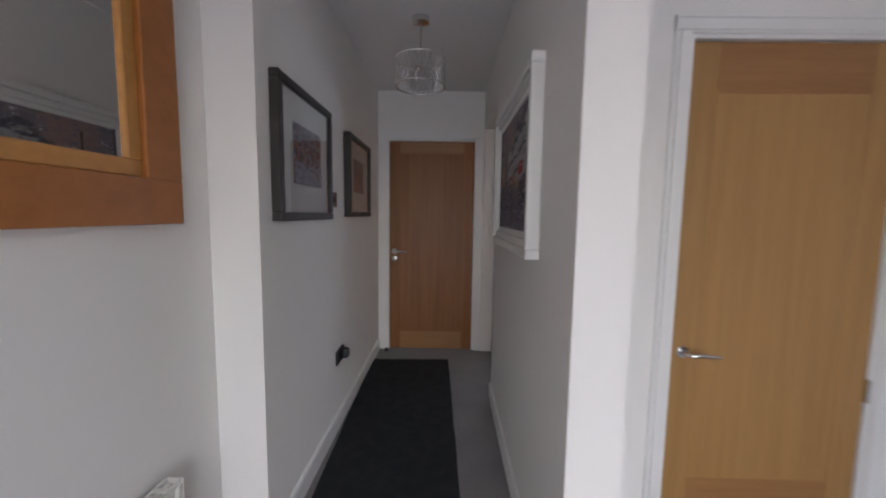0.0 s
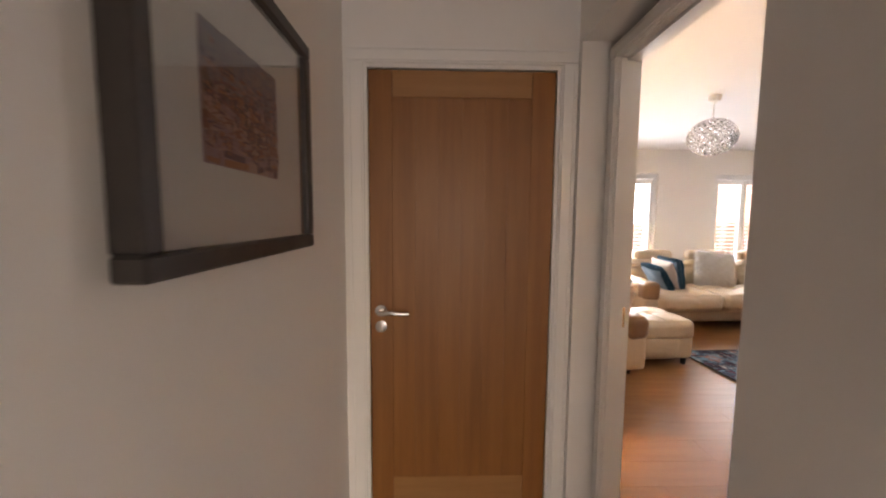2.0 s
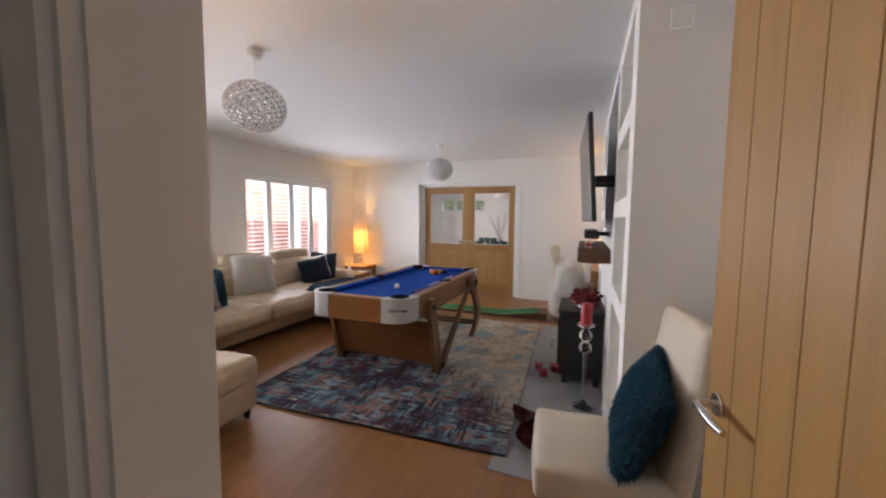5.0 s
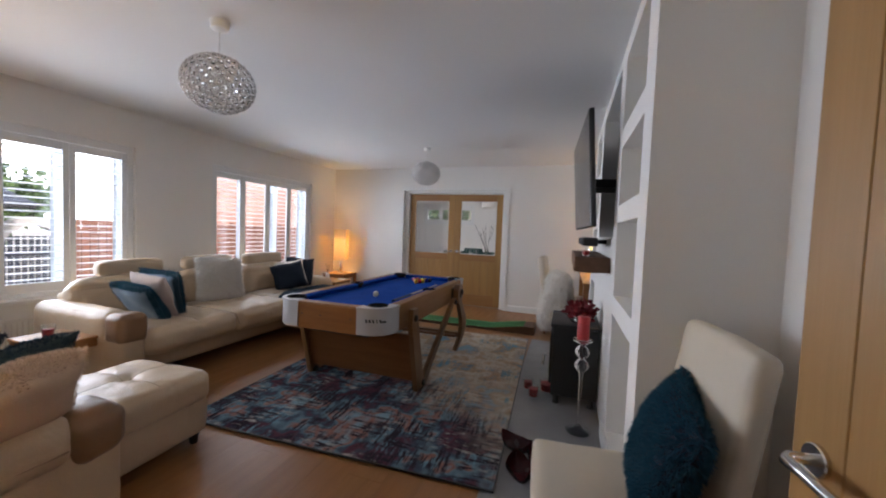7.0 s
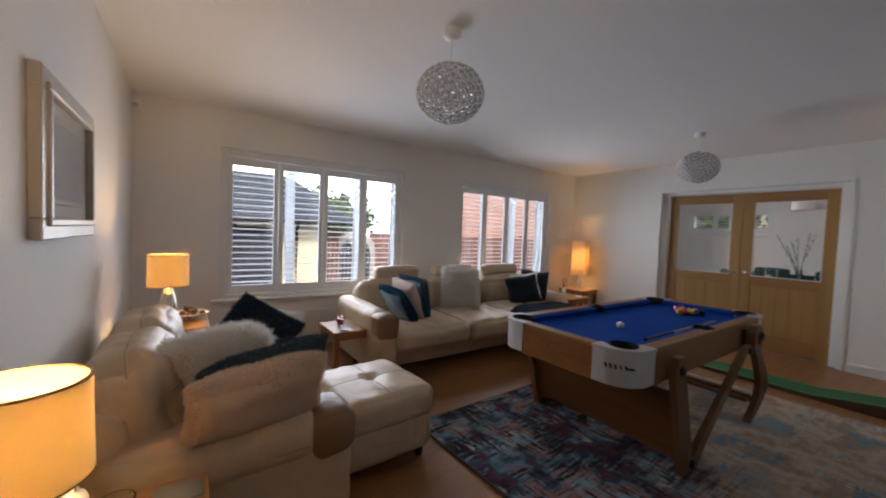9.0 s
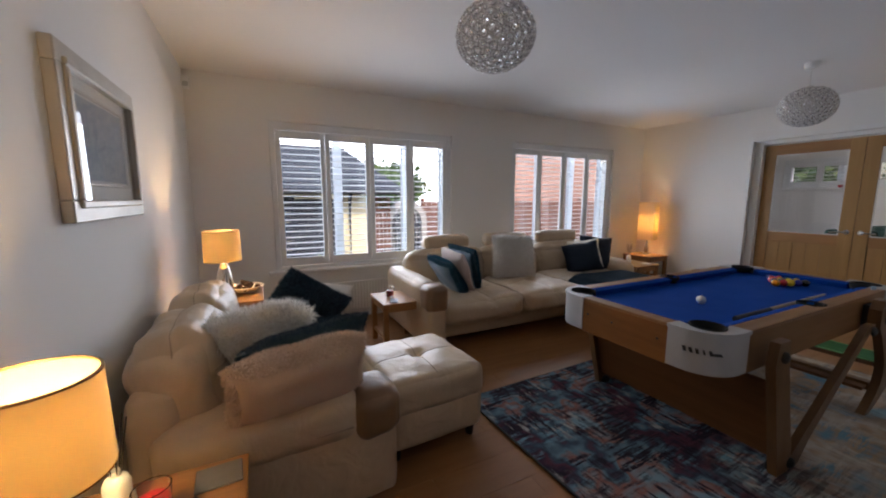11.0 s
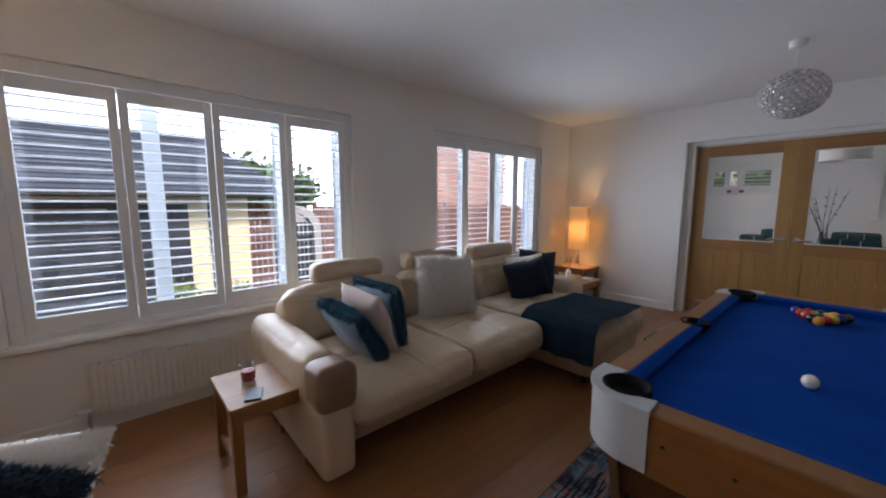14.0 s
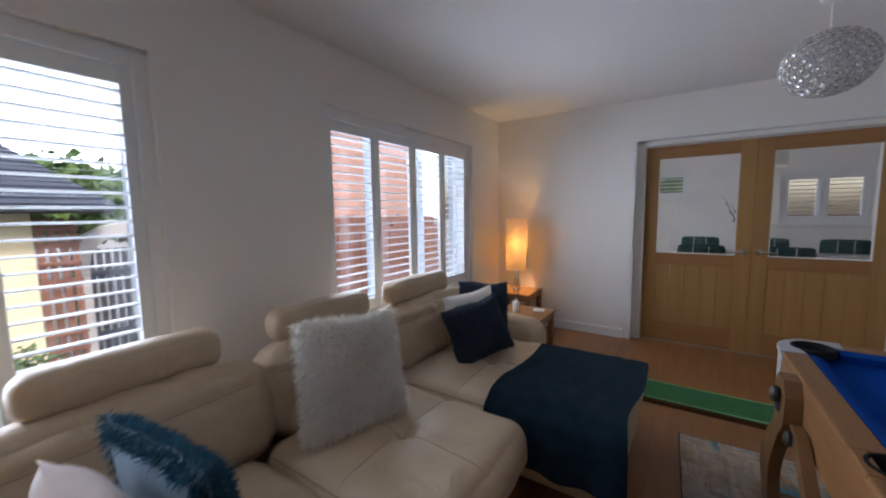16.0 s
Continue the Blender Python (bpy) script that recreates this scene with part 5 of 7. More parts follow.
    faint = n.new("ShaderNodeMapRange")
    faint.inputs[3].default_value, faint.inputs[4].default_value = 1.0, 0.2
    l.new(mr.outputs[0], faint.inputs[0])

    def worn(src):
        q = n.new("ShaderNodeMath")
        q.operation, q.use_clamp = "MULTIPLY", True
        l.new(src, q.inputs[0])
        l.new(faint.outputs[0], q.inputs[1])
        return q.outputs[0]
    def patchy(src, off, lo, hi):
        q = n.new("ShaderNodeMath")
        q.operation, q.use_clamp = "MULTIPLY", True
        l.new(src, q.inputs[0])
        l.new(streak((3.2, 3.8, 1), off, lo, hi), q.inputs[1])
        return q.outputs[0]
    c = mixc(patchy(streak((4, 30, 1), 1.0, 0.48, 0.54), 11.0, 0.53, 0.64), base, blue.outputs[0])
    c = mixc(patchy(worn(streak((34, 5, 1), 2.0, 0.52, 0.57)), 13.0, 0.42, 0.55), c, dark.outputs[0])
    c = mixc(patchy(worn(streak((4, 40, 1), 4.0, 0.48, 0.53)), 17.0, 0.44, 0.56), c, dark.outputs[0])
    c = mixc(patchy(streak((26, 6, 1), 7.0, 0.52, 0.60), 19.0, 0.52, 0.64), c, pale.outputs[0])
    l.new(c, b.inputs["Base Color"])
    f = n.new("ShaderNodeTexNoise")
    f.inputs["Scale"].default_value = 260
    l.new(tc.outputs["Object"], f.inputs["Vector"])
    bp = n.new("ShaderNodeBump")
    bp.inputs["Strength"].default_value, bp.inputs["Distance"].default_value = 0.5, 0.004
    l.new(f.outputs["Fac"], bp.inputs["Height"])
    l.new(bp.outputs["Normal"], b.inputs["Normal"])
    return m


def rug_mesh(w, d, t):
    bm = bmesh.new()
    n = 40
    g = [[None] * (n + 1) for _ in range(n + 1)]
    for i in range(n + 1):
        for j in range(n + 1):
            u, v = i / n - 0.5, j / n - 0.5
            g[i][j] = bm.verts.new((u * w + 0.004 * noise.noise(Vector((v * 9, 1, 0))) , v * d + 0.004 * noise.noise(Vector((u * 9, 4, 0))), t + 0.0015 * noise.noise(Vector((u * 12, v * 12, 0)))))
    for i in range(n):
        for j in range(n):
            bm.faces.new((g[i][j], g[i + 1][j], g[i + 1][j + 1], g[i][j + 1]))
    r = bmesh.ops.extrude_face_region(bm, geom=bm.faces[:])
    vs = [e for e in r["geom"] if isinstance(e, bmesh.types.BMVert)]
    for v in vs:
        v.co.z = 0.0
    return bm


rug = solo("area_rug", rug_mesh(2.80, 2.02, 0.012), rug_material(), "distressed multicoloured blue and rust area rug", "rug", (3.855, 1.055, 0.0075), 2.2)
part("edge_binding", boxes([(-1.405, 1.405, -1.016, -1.008, 0.001, 0.011), (-1.405, 1.405, 1.008, 1.016, 0.001, 0.011), (-1.407, -1.399, -1.008, 1.008, 0.001, 0.011), (1.399, 1.407, -1.008, 1.008, 0.001, 0.011)]), BLACK, rug, "dark bound edge")

# ---- lamps ----
MIRRORM = mat("mirror_silver", (0.90, 0.90, 0.90), (0.88, 0.88, 0.88), rough=0.03, metal=1, scale=2, fine=10, bump=0, rvar=0.01)
MERCURY = mat("mercury_glass", (0.80, 0.74, 0.64), (0.60, 0.54, 0.46), rough=0.10, metal=1, scale=9, fine=50, bump=0.12, rvar=0.07)
BRASS = mat("warm_metal", (0.62, 0.44, 0.22), (0.5, 0.34, 0.17), rough=0.25, metal=1, fine=80, bump=0.02)


def shade_material(name, base, share):
    """A fabric shade: cloth that lets a share of the bulb's light through."""
    m = mat(name, base, tuple(v * 0.94 for v in base), rough=0.9, scale=5, fine=420, bump=0.06)
    nt = m.node_tree
    tr = nt.nodes.new("ShaderNodeBsdfTranslucent")
    mx = nt.nodes.new("ShaderNodeMixShader")
    tr.inputs["Color"].default_value = (1.0, 0.84, 0.50, 1)
    mx.inputs[0].default_value = share
    nt.links.new(nt.nodes["Principled BSDF"].outputs[0], mx.inputs[1])
    nt.links.new(tr.outputs[0], mx.inputs[2])
    nt.links.new(mx.outputs[0], nt.nodes["Material Output"].inputs["Surface"])
    return m


SHADE = shade_material("lit_cream_shade", (0.74, 0.60, 0.38), 0.27)
SHADE2 = shade_material("lit_ivory_shade", (0.74, 0.60, 0.38), 0.22)


def shell(r0, r1, z0, z1, t=0.004, seg=40):
    bm = bmesh.new()
    rings = []
    for r, z in ((r0, z0), (r1, z1), (r1 - t, z1), (r0 - t, z0)):
        rings.append([bm.verts.new((r * math.cos(2 * math.pi * k / seg), r * math.sin(2 * math.pi * k / seg), z)) for k in range(seg)])
    for i in range(4):
        a, b = rings[i], rings[(i + 1) % 4]
        for k in range(seg):
            bm.faces.new((a[k], a[(k + 1) % seg], b[(k + 1) % seg], b[k]))
    return bm


def table_lamp(at, label, r=0.112, z_shade=0.275, h_shade=0.205, watts=9):
    ob = thing("table_lamp", label, "lamp", at, 0, "silver table lamps")
    part("foot", lathe([(0.050, 0.0), (0.053, 0.006), (0.045, 0.012)], 24), CHROME, ob, "chrome foot", 40)
    part("base", lathe([(0.030, 0.012), (0.046, 0.045), (0.052, 0.09), (0.048, 0.15), (0.036, 0.21), (0.022, 0.255), (0.012, 0.262)], 28), MERCURY, ob, "silver teardrop glass base", 50)
    part("stem", tube([(0, 0, 0.255), (0, 0, z_shade + 0.10)], 0.008, 8), CHROME, ob, smooth=50)
    part("shade", shell(r, r * 0.97, z_shade, z_shade + h_shade), SHADE, ob, "lit cream drum shade", 50)
    for zt, rt in ((z_shade - 0.001, r + 0.001), (z_shade + h_shade - 0.003, r * 0.97 + 0.001)):
        part("shade_trim", shell(rt, rt, zt, zt + 0.004, 0.006), BRASS, ob, "thin metal rim")
    bmb = bmesh.new()
    bmesh.ops.create_uvsphere(bmb, u_segments=12, v_segments=8, radius=0.028)
    gb = part("light_bulb", bmb, glow("bulb_glass", (1.0, 0.72, 0.36), 8.0), ob, "glowing bulb", 80, pose(0, 0, z_shade + 0.11))
    gb.visible_shadow = False
    bulb(at[0], at[1], at[2] + z_shade + 0.11, watts)
    return ob


TZ = 0.50
TZB = 0.62
table_lamp((0.865, 0.985, TZ), "silver teardrop table lamp with lit cream shade", watts=6.5)
table_lamp((1.03, 2.92, TZB), "silver teardrop lamp lit beside the bowl", watts=6)

# tall lamp in the far corner
cl = thing("corner_lamp", "tall square-shaded lamp glowing amber in the corner", "lamp", (6.69, 3.76, 0.452))
part("base", lathe([(0.055, 0), (0.05, 0.012), (0.03, 0.03), (0.038, 0.09), (0.02, 0.17), (0.012, 0.24)], 20), MERCURY, cl, "silver base", 50)
part("stem", tube([(0, 0, 0.22), (0, 0, 0.5)], 0.007, 8), CHROME, cl)
part("shade", shell(0.160, 0.160, 0.235, 0.815, 0.004, 4), SHADE2, cl, "tall square lit ivory shade", 30, pose(0, 0, 0, 0, 0, 62))
bulb(6.69, 3.76, 0.452 + 0.50, 7.5)

# desk lamp in the alcove
dlamp = thing("desk_lamp", "small amber-lit lamp on the desk", "lamp", (6.45, -0.70, 0.752))
part("base", lathe([(0.05, 0), (0.045, 0.015), (0.02, 0.04), (0.03, 0.15), (0.012, 0.26)], 18), MERCURY, dlamp, smooth=50)
part("shade", shell(0.11, 0.085, 0.27, 0.46, 0.004, 28), SHADE, dlamp, "lit amber shade", 50)
bulb(6.45, -0.70, 0.752 + 0.36, 3)

# crystal pendants
CRYST = glass("cut_crystal", 0.02, (0.97, 0.98, 1.0), 1.52)


def ring_bm(bm, centre, normal, r, t, seg=9, ring=4):
    q = Vector(normal).to_track_quat("Z", "Y")
    vs = []
    for i in range(seg):
        a = 2 * math.pi * i / seg
        row = []
        for k in range(ring):
            b = 2 * math.pi * k / ring
            row.append(bm.verts.new(centre + q @ Vector(((r + t * math.cos(b)) * math.cos(a), (r + t * math.cos(b)) * math.sin(a), t * math.sin(b)))))
        vs.append(row)
    for i in range(seg):
        for k in range(ring):
            bm.faces.new((vs[i][k], vs[(i + 1) % seg][k], vs[(i + 1) % seg][(k + 1) % ring], vs[i][(k + 1) % ring]))


PENDC = mat("dull_chrome", (0.58, 0.56, 0.53), (0.48, 0.46, 0.44), rough=0.5, metal=0.7, scale=10, fine=300, bump=0.02, rvar=0.06)


def pendant(x, y, label):
    ob = thing("pendant_light", label, "ceiling light", (x, y, 0), 0, "crystal globe pendants")
    part("ceiling_rose", lathe([(0.012, 2.37), (0.045, 2.385), (0.05, H)], 24), TRIM, ob, "white ceiling rose", 50)
    part("cord", tube([(0, 0, 2.24), (0, 0, 2.38)], 0.004, 6), TRIM, ob)
    part("lamp_holder", lathe([(0.018, 2.15), (0.022, 2.17), (0.022, 2.24), (0.008, 2.25)], 14), CHROME, ob, smooth=50)
    cage, beads = bmesh.new(), bmesh.new()
    N, A, B, cz = 270, 0.185, 0.155, 2.08
    for i in range(N):
        z = 1 - 2 * (i + 0.5) / N
        if z > 0.93:
            continue
        rr, ph = math.sqrt(1 - z * z), i * 2.399963
        c = Vector((A * rr * math.cos(ph), A * rr * math.sin(ph), cz + B * z))
        nrm = Vector((rr * math.cos(ph) / A, rr * math.sin(ph) / A, z / B)).normalized()
        ring_bm(cage, c, nrm, 0.0185, 0.0028)
        q = nrm.to_track_quat("Z", "Y").to_matrix().to_4x4()
        r = bmesh.ops.create_icosphere(beads, subdivisions=1, radius=0.0125)
        bmesh.ops.transform(beads, matrix=Matrix.Translation(c) @ q @ Matrix.Diagonal((1, 1, 0.55, 1)), verts=r["verts"])
    part("cage", cage, PENDC, ob, "chrome ring cage", 60)
    part("crystal_bead", beads, CRYST, ob, "clear cut crystal beads")["kind"] = "stuff"
    bmb = bmesh.new()
    bmesh.ops.create_uvsphere(bmb, u_segments=12, v_segments=8, radius=0.03)
    part("light_bulb", bmb, mat("opal_bulb", (0.8, 0.78, 0.74), rough=0.3), ob, "unlit opal bulb", 80, pose(0, 0, 2.10))
    return ob


pendant(2.325, 1.63, "crystal globe pendant, unlit, over the sitting area")
pendant(5.42, 1.575, "crystal globe pendant, unlit, over the pool table end")

hp = thing("hall_pendant", "drum pendant of fine wire and crystal in the hall", "ceiling light", (0.0, -1.25, 0))
part("ceiling_rose", lathe([(0.012, 2.39), (0.05, 2.40), (0.052, H)], 22), CHROME, hp, smooth=50)
part("rod", tube([(0, 0, 2.15), (0, 0, 2.40)], 0.006, 8), CHROME, hp)
for z in (2.05, 2.20):
    rb2 = bmesh.new()
    ring_bm(rb2, Vector((0, 0, z)), (0, 0, 1), 0.142, 0.004, 40, 6)
    part("hoop", rb2, CHROME, hp, smooth=60)
wires = bmesh.new()
for i in range(56):
    a, a2 = 2 * math.pi * i / 56, 2 * math.pi * (i + 3.5 * (1 if i % 2 else -1)) / 56
    t_ = tube([(0.142 * math.cos(a), 0.142 * math.sin(a), 2.05), (0.144 * math.cos((a + a2) / 2), 0.144 * math.sin((a + a2) / 2), 2.10), (0.142 * math.cos(a2), 0.142 * math.sin(a2), 2.20)], 0.0012, 4)
    me_ = bpy.data.meshes.new("w")
    t_.to_mesh(me_)
    t_.free()
    wires.from_mesh(me_)
    bpy.data.meshes.remove(me_)
part("wire_mesh", wires, CHROME, hp, "fine wire drum")["kind"] = "stuff"
for i in range(3):
    a = 2.1 * i
    part("lamp_arm", tube([(0, 0, 2.16), (0.05 * math.cos(a), 0.05 * math.sin(a), 2.15), (0.06 * math.cos(a), 0.06 * math.sin(a), 2.10)], 0.006, 6), CHROME, hp)


# ---- oak tables ----
def oak_table(name, label, x0, x1, y0, y1, h, leg=0.045, top=0.022, shelf=None, stretch=True, group=""):
    ob = thing(name, label, "table", ((x0 + x1) / 2, (y0 + y1) / 2, 0), 0, group)
    w, d = (x1 - x0) / 2, (y1 - y0) / 2
    part("tabletop", box(-w, w, -d, d, h - top, h, 0.004, 2), OAKX, ob, "oak top")
    for sx in (-1, 1):
        for sy in (-1, 1):
            cx, cy = sx * (w - leg / 2 - 0.008), sy * (d - leg / 2 - 0.008)
            part("leg", box(cx - leg / 2, cx + leg / 2, cy - leg / 2, cy + leg / 2, 0, h - top, 0.003), OAK, ob)
    for sy in (-1, 1):
        part("apron", box(-w + leg, w - leg, sy * (d - 0.03) - 0.009, sy * (d - 0.03) + 0.009, h - top - 0.06, h - top, 0.002), OAKX, ob)
    for sx in (-1, 1):
        part("apron", box(sx * (w - 0.03) - 0.009, sx * (w - 0.03) + 0.009, -d + leg, d - leg, h - top - 0.06, h - top, 0.002), OAKY, ob)
        if stretch:
            part("stretcher", box(sx * (w - 0.03) - 0.012, sx * (w - 0.03) + 0.012, -d + leg, d - leg, 0.10, 0.13, 0.002), OAKY, ob)
    if shelf:
        part("shelf", box(-w + 0.01, w - 0.01, -d + 0.012, d - 0.012, shelf, shelf + 0.018, 0.003), OAKX, ob)
    return ob


oak_table("side_table", "small oak side table beside the corner sofa", 2.15, 2.52, 2.95, 3.37, 0.43, stretch=True)
oak_table("side_table", "low oak side table behind the sofa arm", 5.60, 6.06, 3.12, 3.56, 0.44)
oak_table("lamp_table", "small oak table under the corner lamp", 6.44, 6.88, 3.52, 3.98, 0.45)
oak_table("lamp_table", "oak table carrying lamp, diffuser and red candle", 0.75, 1.195, 0.80, 1.32, TZ, shelf=0.2)
oak_table("lamp_table", "oak table with silver lamp and bowl", 0.75, 1.26, 2.82, 3.30, TZB, shelf=0.2)
oak_table("desk", "oak desk in the alcove with lamp", 5.36, 6.88, -0.97, -0.50, 0.75, leg=0.06, stretch=False)

# ---- small things on tables ----
RED = mat("red_wax", (0.42, 0.025, 0.03), (0.34, 0.015, 0.02), rough=0.45, scale=8, fine=60, bump=0.05)


def candle_glass(x, y, z, label, r=0.038, h=0.085, level=0.05):
    ob = thing("glass_candle", label, "candle", (x, y, z))
    part("glass", lathe([(r * 0.8, 0.0), (r * 0.86, 0.004), (r, h), (r - 0.003, h), (r * 0.86 - 0.003, 0.006), (0.002, 0.006)], 24, cap=False), GLASS, ob, "clear glass cup", 50)
    part("wax", lathe([(r * 0.85 - 0.004, 0.008), (r * 0.85 + (r * 0.12) * level / h - 0.003, 0.008 + level)], 24), RED, ob, "red wax", 40)
    part("wick", tube([(0, 0, level), (0.001, 0, level + 0.018)], 0.0012, 5), BLACK, ob)
    return ob


candle_glass(2.29, 3.20, 0.43, "red candle in a clear glass on the side table")
candle_glass(0.99, 1.13, TZ, "red candle in a tall glass on the oak table", 0.042, 0.10, 0.06)
solo("phone", box(-0.036, 0.036, -0.06, 0.06, 0, 0.009, 0.003), mat("slate_blue_case", (0.05, 0.09, 0.13), rough=0.4), "slate-blue coaster wallet on the side table", "coaster", (2.27, 3.03, 0.43), -20)
SLATEC = mat("slate_coaster", (0.20, 0.20, 0.20), (0.15, 0.15, 0.15), rough=0.6, fine=80, bump=0.2)
solo("coaster", box(-0.06, 0.06, -0.05, 0.05, 0, 0.007, 0.002), SLATEC, "grey slate coaster on the oak table", "coaster", (1.12, 1.24, TZ), 4)
solo("remote_control", box(-0.02, 0.02, -0.05, 0.05, 0, 0.014, 0.004), BLACK, "small black remote control on the table", "remote control", (1.08, 1.12, TZ), 30)


def diffuser(x, y, z, label):
    ob = thing("reed_diffuser", label, "diffuser", (x, y, z))
    part("bottle", lathe([(0.026, 0), (0.03, 0.006), (0.03, 0.085), (0.024, 0.10), (0.012, 0.106), (0.012, 0.122)], 22), TRIM, ob, "white ceramic bottle", 45)
    for k in range(6):
        a = k * 1.05
        part("reed", tube([(0, 0, 0.05), (0.035 * math.cos(a), 0.035 * math.sin(a), 0.26)], 0.0018, 5), BLACK, ob, "dark reed")
    return ob


diffuser(0.90, 1.21, TZ, "white reed diffuser with dark reeds")
diffuser(5.80, 3.40, 0.44, "white reed diffuser beside the sofa")
solo("coaster", box(-0.05, 0.05, -0.05, 0.05, 0, 0.008, 0.002), TRIM, "pale coaster on the low oak table", "coaster", (5.95, 3.24, 0.44), 12)

CONE = mat("dried_cone", (0.10, 0.055, 0.03), (0.06, 0.03, 0.018), rough=0.9, fine=60, bump=0.3)
bowl = thing("potpourri_bowl", "shallow bowl of dried cones and pods", "bowl", (1.15, 3.10, TZB))
part("dish", lathe([(0.03, 0), (0.05, 0.006), (0.12, 0.05), (0.115, 0.054), (0.05, 0.014), (0.002, 0.012)], 26, cap=False), IVORY, bowl, "pale dish", 50)
rng = random.Random(5)
for k in range(14):
    a, r_ = rng.uniform(0, 6.28), rng.uniform(0, 0.085)
    part("cone", lathe([(0.004, 0), (0.020, 0.010), (0.014, 0.016), (0.021, 0.022), (0.012, 0.030), (0.016, 0.034), (0.003, 0.046)], 9), CONE, bowl, m=pose(r_ * math.cos(a), r_ * math.sin(a), 0.03 + rng.uniform(0, 0.03), rng.uniform(-70, 70), rng.uniform(-70, 70), 0))
pc = thing("pine_cone", "dried dark pine cone on the oak table", "pine cone", (1.13, 1.01, TZ))
part("cone", lathe([(0.004, 0), (0.024, 0.012), (0.016, 0.018), (0.026, 0.026), (0.014, 0.036), (0.018, 0.042), (0.003, 0.056)], 10), CONE, pc)

# ---- radiators ----
RADW = mat("radiator_enamel", (0.78, 0.75, 0.69), (0.74, 0.71, 0.65), rough=0.35, fine=120, bump=0.02)


def radiator(name_at, x0, x1, z0, z1, label, rz=0.0):
    ob = tagged(thing("radiator", label, "radiator", name_at, rz), kind="")
    L = x1 - x0
    n = int(L / 0.033)
    bm = bmesh.new()
    prof = []
    for i in range(n):
        u = x0 + i * L / n
        prof += [(u, 0.0), (u + 0.010, 0.0), (u + 0.014, -0.008), (u + 0.024, -0.008), (u + 0.028, 0.0)]
    prof.append((x1, 0.0))
    a = [bm.verts.new((u, -0.07 + d, z0)) for u, d in prof]
    b = [bm.verts.new((u, -0.07 + d, z1)) for u, d in prof]
    for i in range(len(prof) - 1):
        bm.faces.new((a[i], a[i + 1], b[i + 1], b[i]))
    part("front_panel", bm, RADW, ob, "ribbed cream-white panel")
    part("rear_panel", box(x0, x1, -0.05, -0.03, z0, z1, 0.003), RADW, ob)
    part("top_grille", boxes([(x0, x1, -0.075, -0.069, z1 - 0.002, z1 + 0.012), (x0, x1, -0.032, -0.026, z1 - 0.002, z1 + 0.012)] + [(x0 + k * 0.03, x0 + k * 0.03 + 0.012, -0.069, -0.032, z1 + 0.004, z1 + 0.011) for k in range(int(L / 0.03))]), RADW, ob)
    for u in (x0 - 0.004, x1):
        part("side_cover", box(u, u + 0.004, -0.078, -0.026, z0, z1 + 0.012, 0.001), RADW, ob)
    for u in (x0 + 0.2, x1 - 0.2):
        part("bracket", box(u, u + 0.03, -0.03, -0.0005, z1 - 0.16, z1 - 0.10), RADW, ob)
    part("valve", lathe([(0.012, 0), (0.012, 0.03), (0.017, 0.034), (0.017, 0.06), (0.008, 0.066)], 12), TRIM, ob, "radiator valve", 40, pose(x0 - 0.012, -0.05, z0 + 0.03, 0, -90, 0))
    part("pipe", tube([(x0 - 0.03, -0.05, -z0 * 0 + 0.0), (x0 - 0.03, -0.05, z0 + 0.03), (x0 + 0.01, -0.05, z0 + 0.03)], 0.0075, 8), CHROME, ob, "copper tail", 50)
    return ob


radiator((0, NY, 0), 1.68, 2.95, 0.11, 0.40, "long low cream radiator under the window")
radiator((-0.66, -2.43, 0), -1.0, -0.05, 0.14, 0.525, "cream panel radiator below the mirror", 90)

# ---- pictures ----
def strokes_material(name, stops):
    m = bpy.data.materials.new(name)
    m.use_nodes = True
    n, l = m.node_tree.nodes, m.node_tree.links
    g = n.new("ShaderNodeNewGeometry")
    r = n.new("ShaderNodeValToRGB")
    r.color_ramp.interpolation = "CONSTANT"
    e = r.color_ramp.elements
    while len(e) < len(stops):
        e.new(0.5)
    for k, (el, c) in enumerate(zip(e, stops)):
        el.position, el.color = k / len(stops), (*c, 1)
    l.new(g.outputs["Random Per Island"], r.inputs["Fac"])
    l.new(r.outputs["Color"], n["Principled BSDF"].inputs["Base Color"])
    n["Principled BSDF"].inputs["Roughness"].default_value = 0.6
    return m


def stroke_field(rng, w, h, count, size, band=(0, 1), slant=0.0, lift=0.0, across=(0, 1), upright=0.35):
    """Short flat dabs of paint within a w x h field, in its xz plane, facing -y."""
    bm = bmesh.new()
    for k in range(count):
        L, t = size * rng.uniform(0.5, 1.8), size * rng.uniform(0.10, 0.4)
        if rng.random() < upright:
            L, t = t, L
        x, z = -w / 2 + w * rng.uniform(*across), h * rng.uniform(*band)
        x = min(max(x, -w / 2 + L / 2), w / 2 - L / 2)
        z = min(max(z, t / 2), h - t / 2)
        y = -0.0005 - lift - 0.0012 * k / count
        s = slant * rng.uniform(-1, 1) * L
        v = [bm.verts.new(c) for c in ((x - L / 2, y, max(z - t / 2, 0)), (x + L / 2, y, max(0, min(z - t / 2 + s, h - t))), (x + L / 2, y, max(t, min(z + t / 2 + s, h))), (x - L / 2, y, z + t / 2))]
        bm.faces.new(v)
    return bm


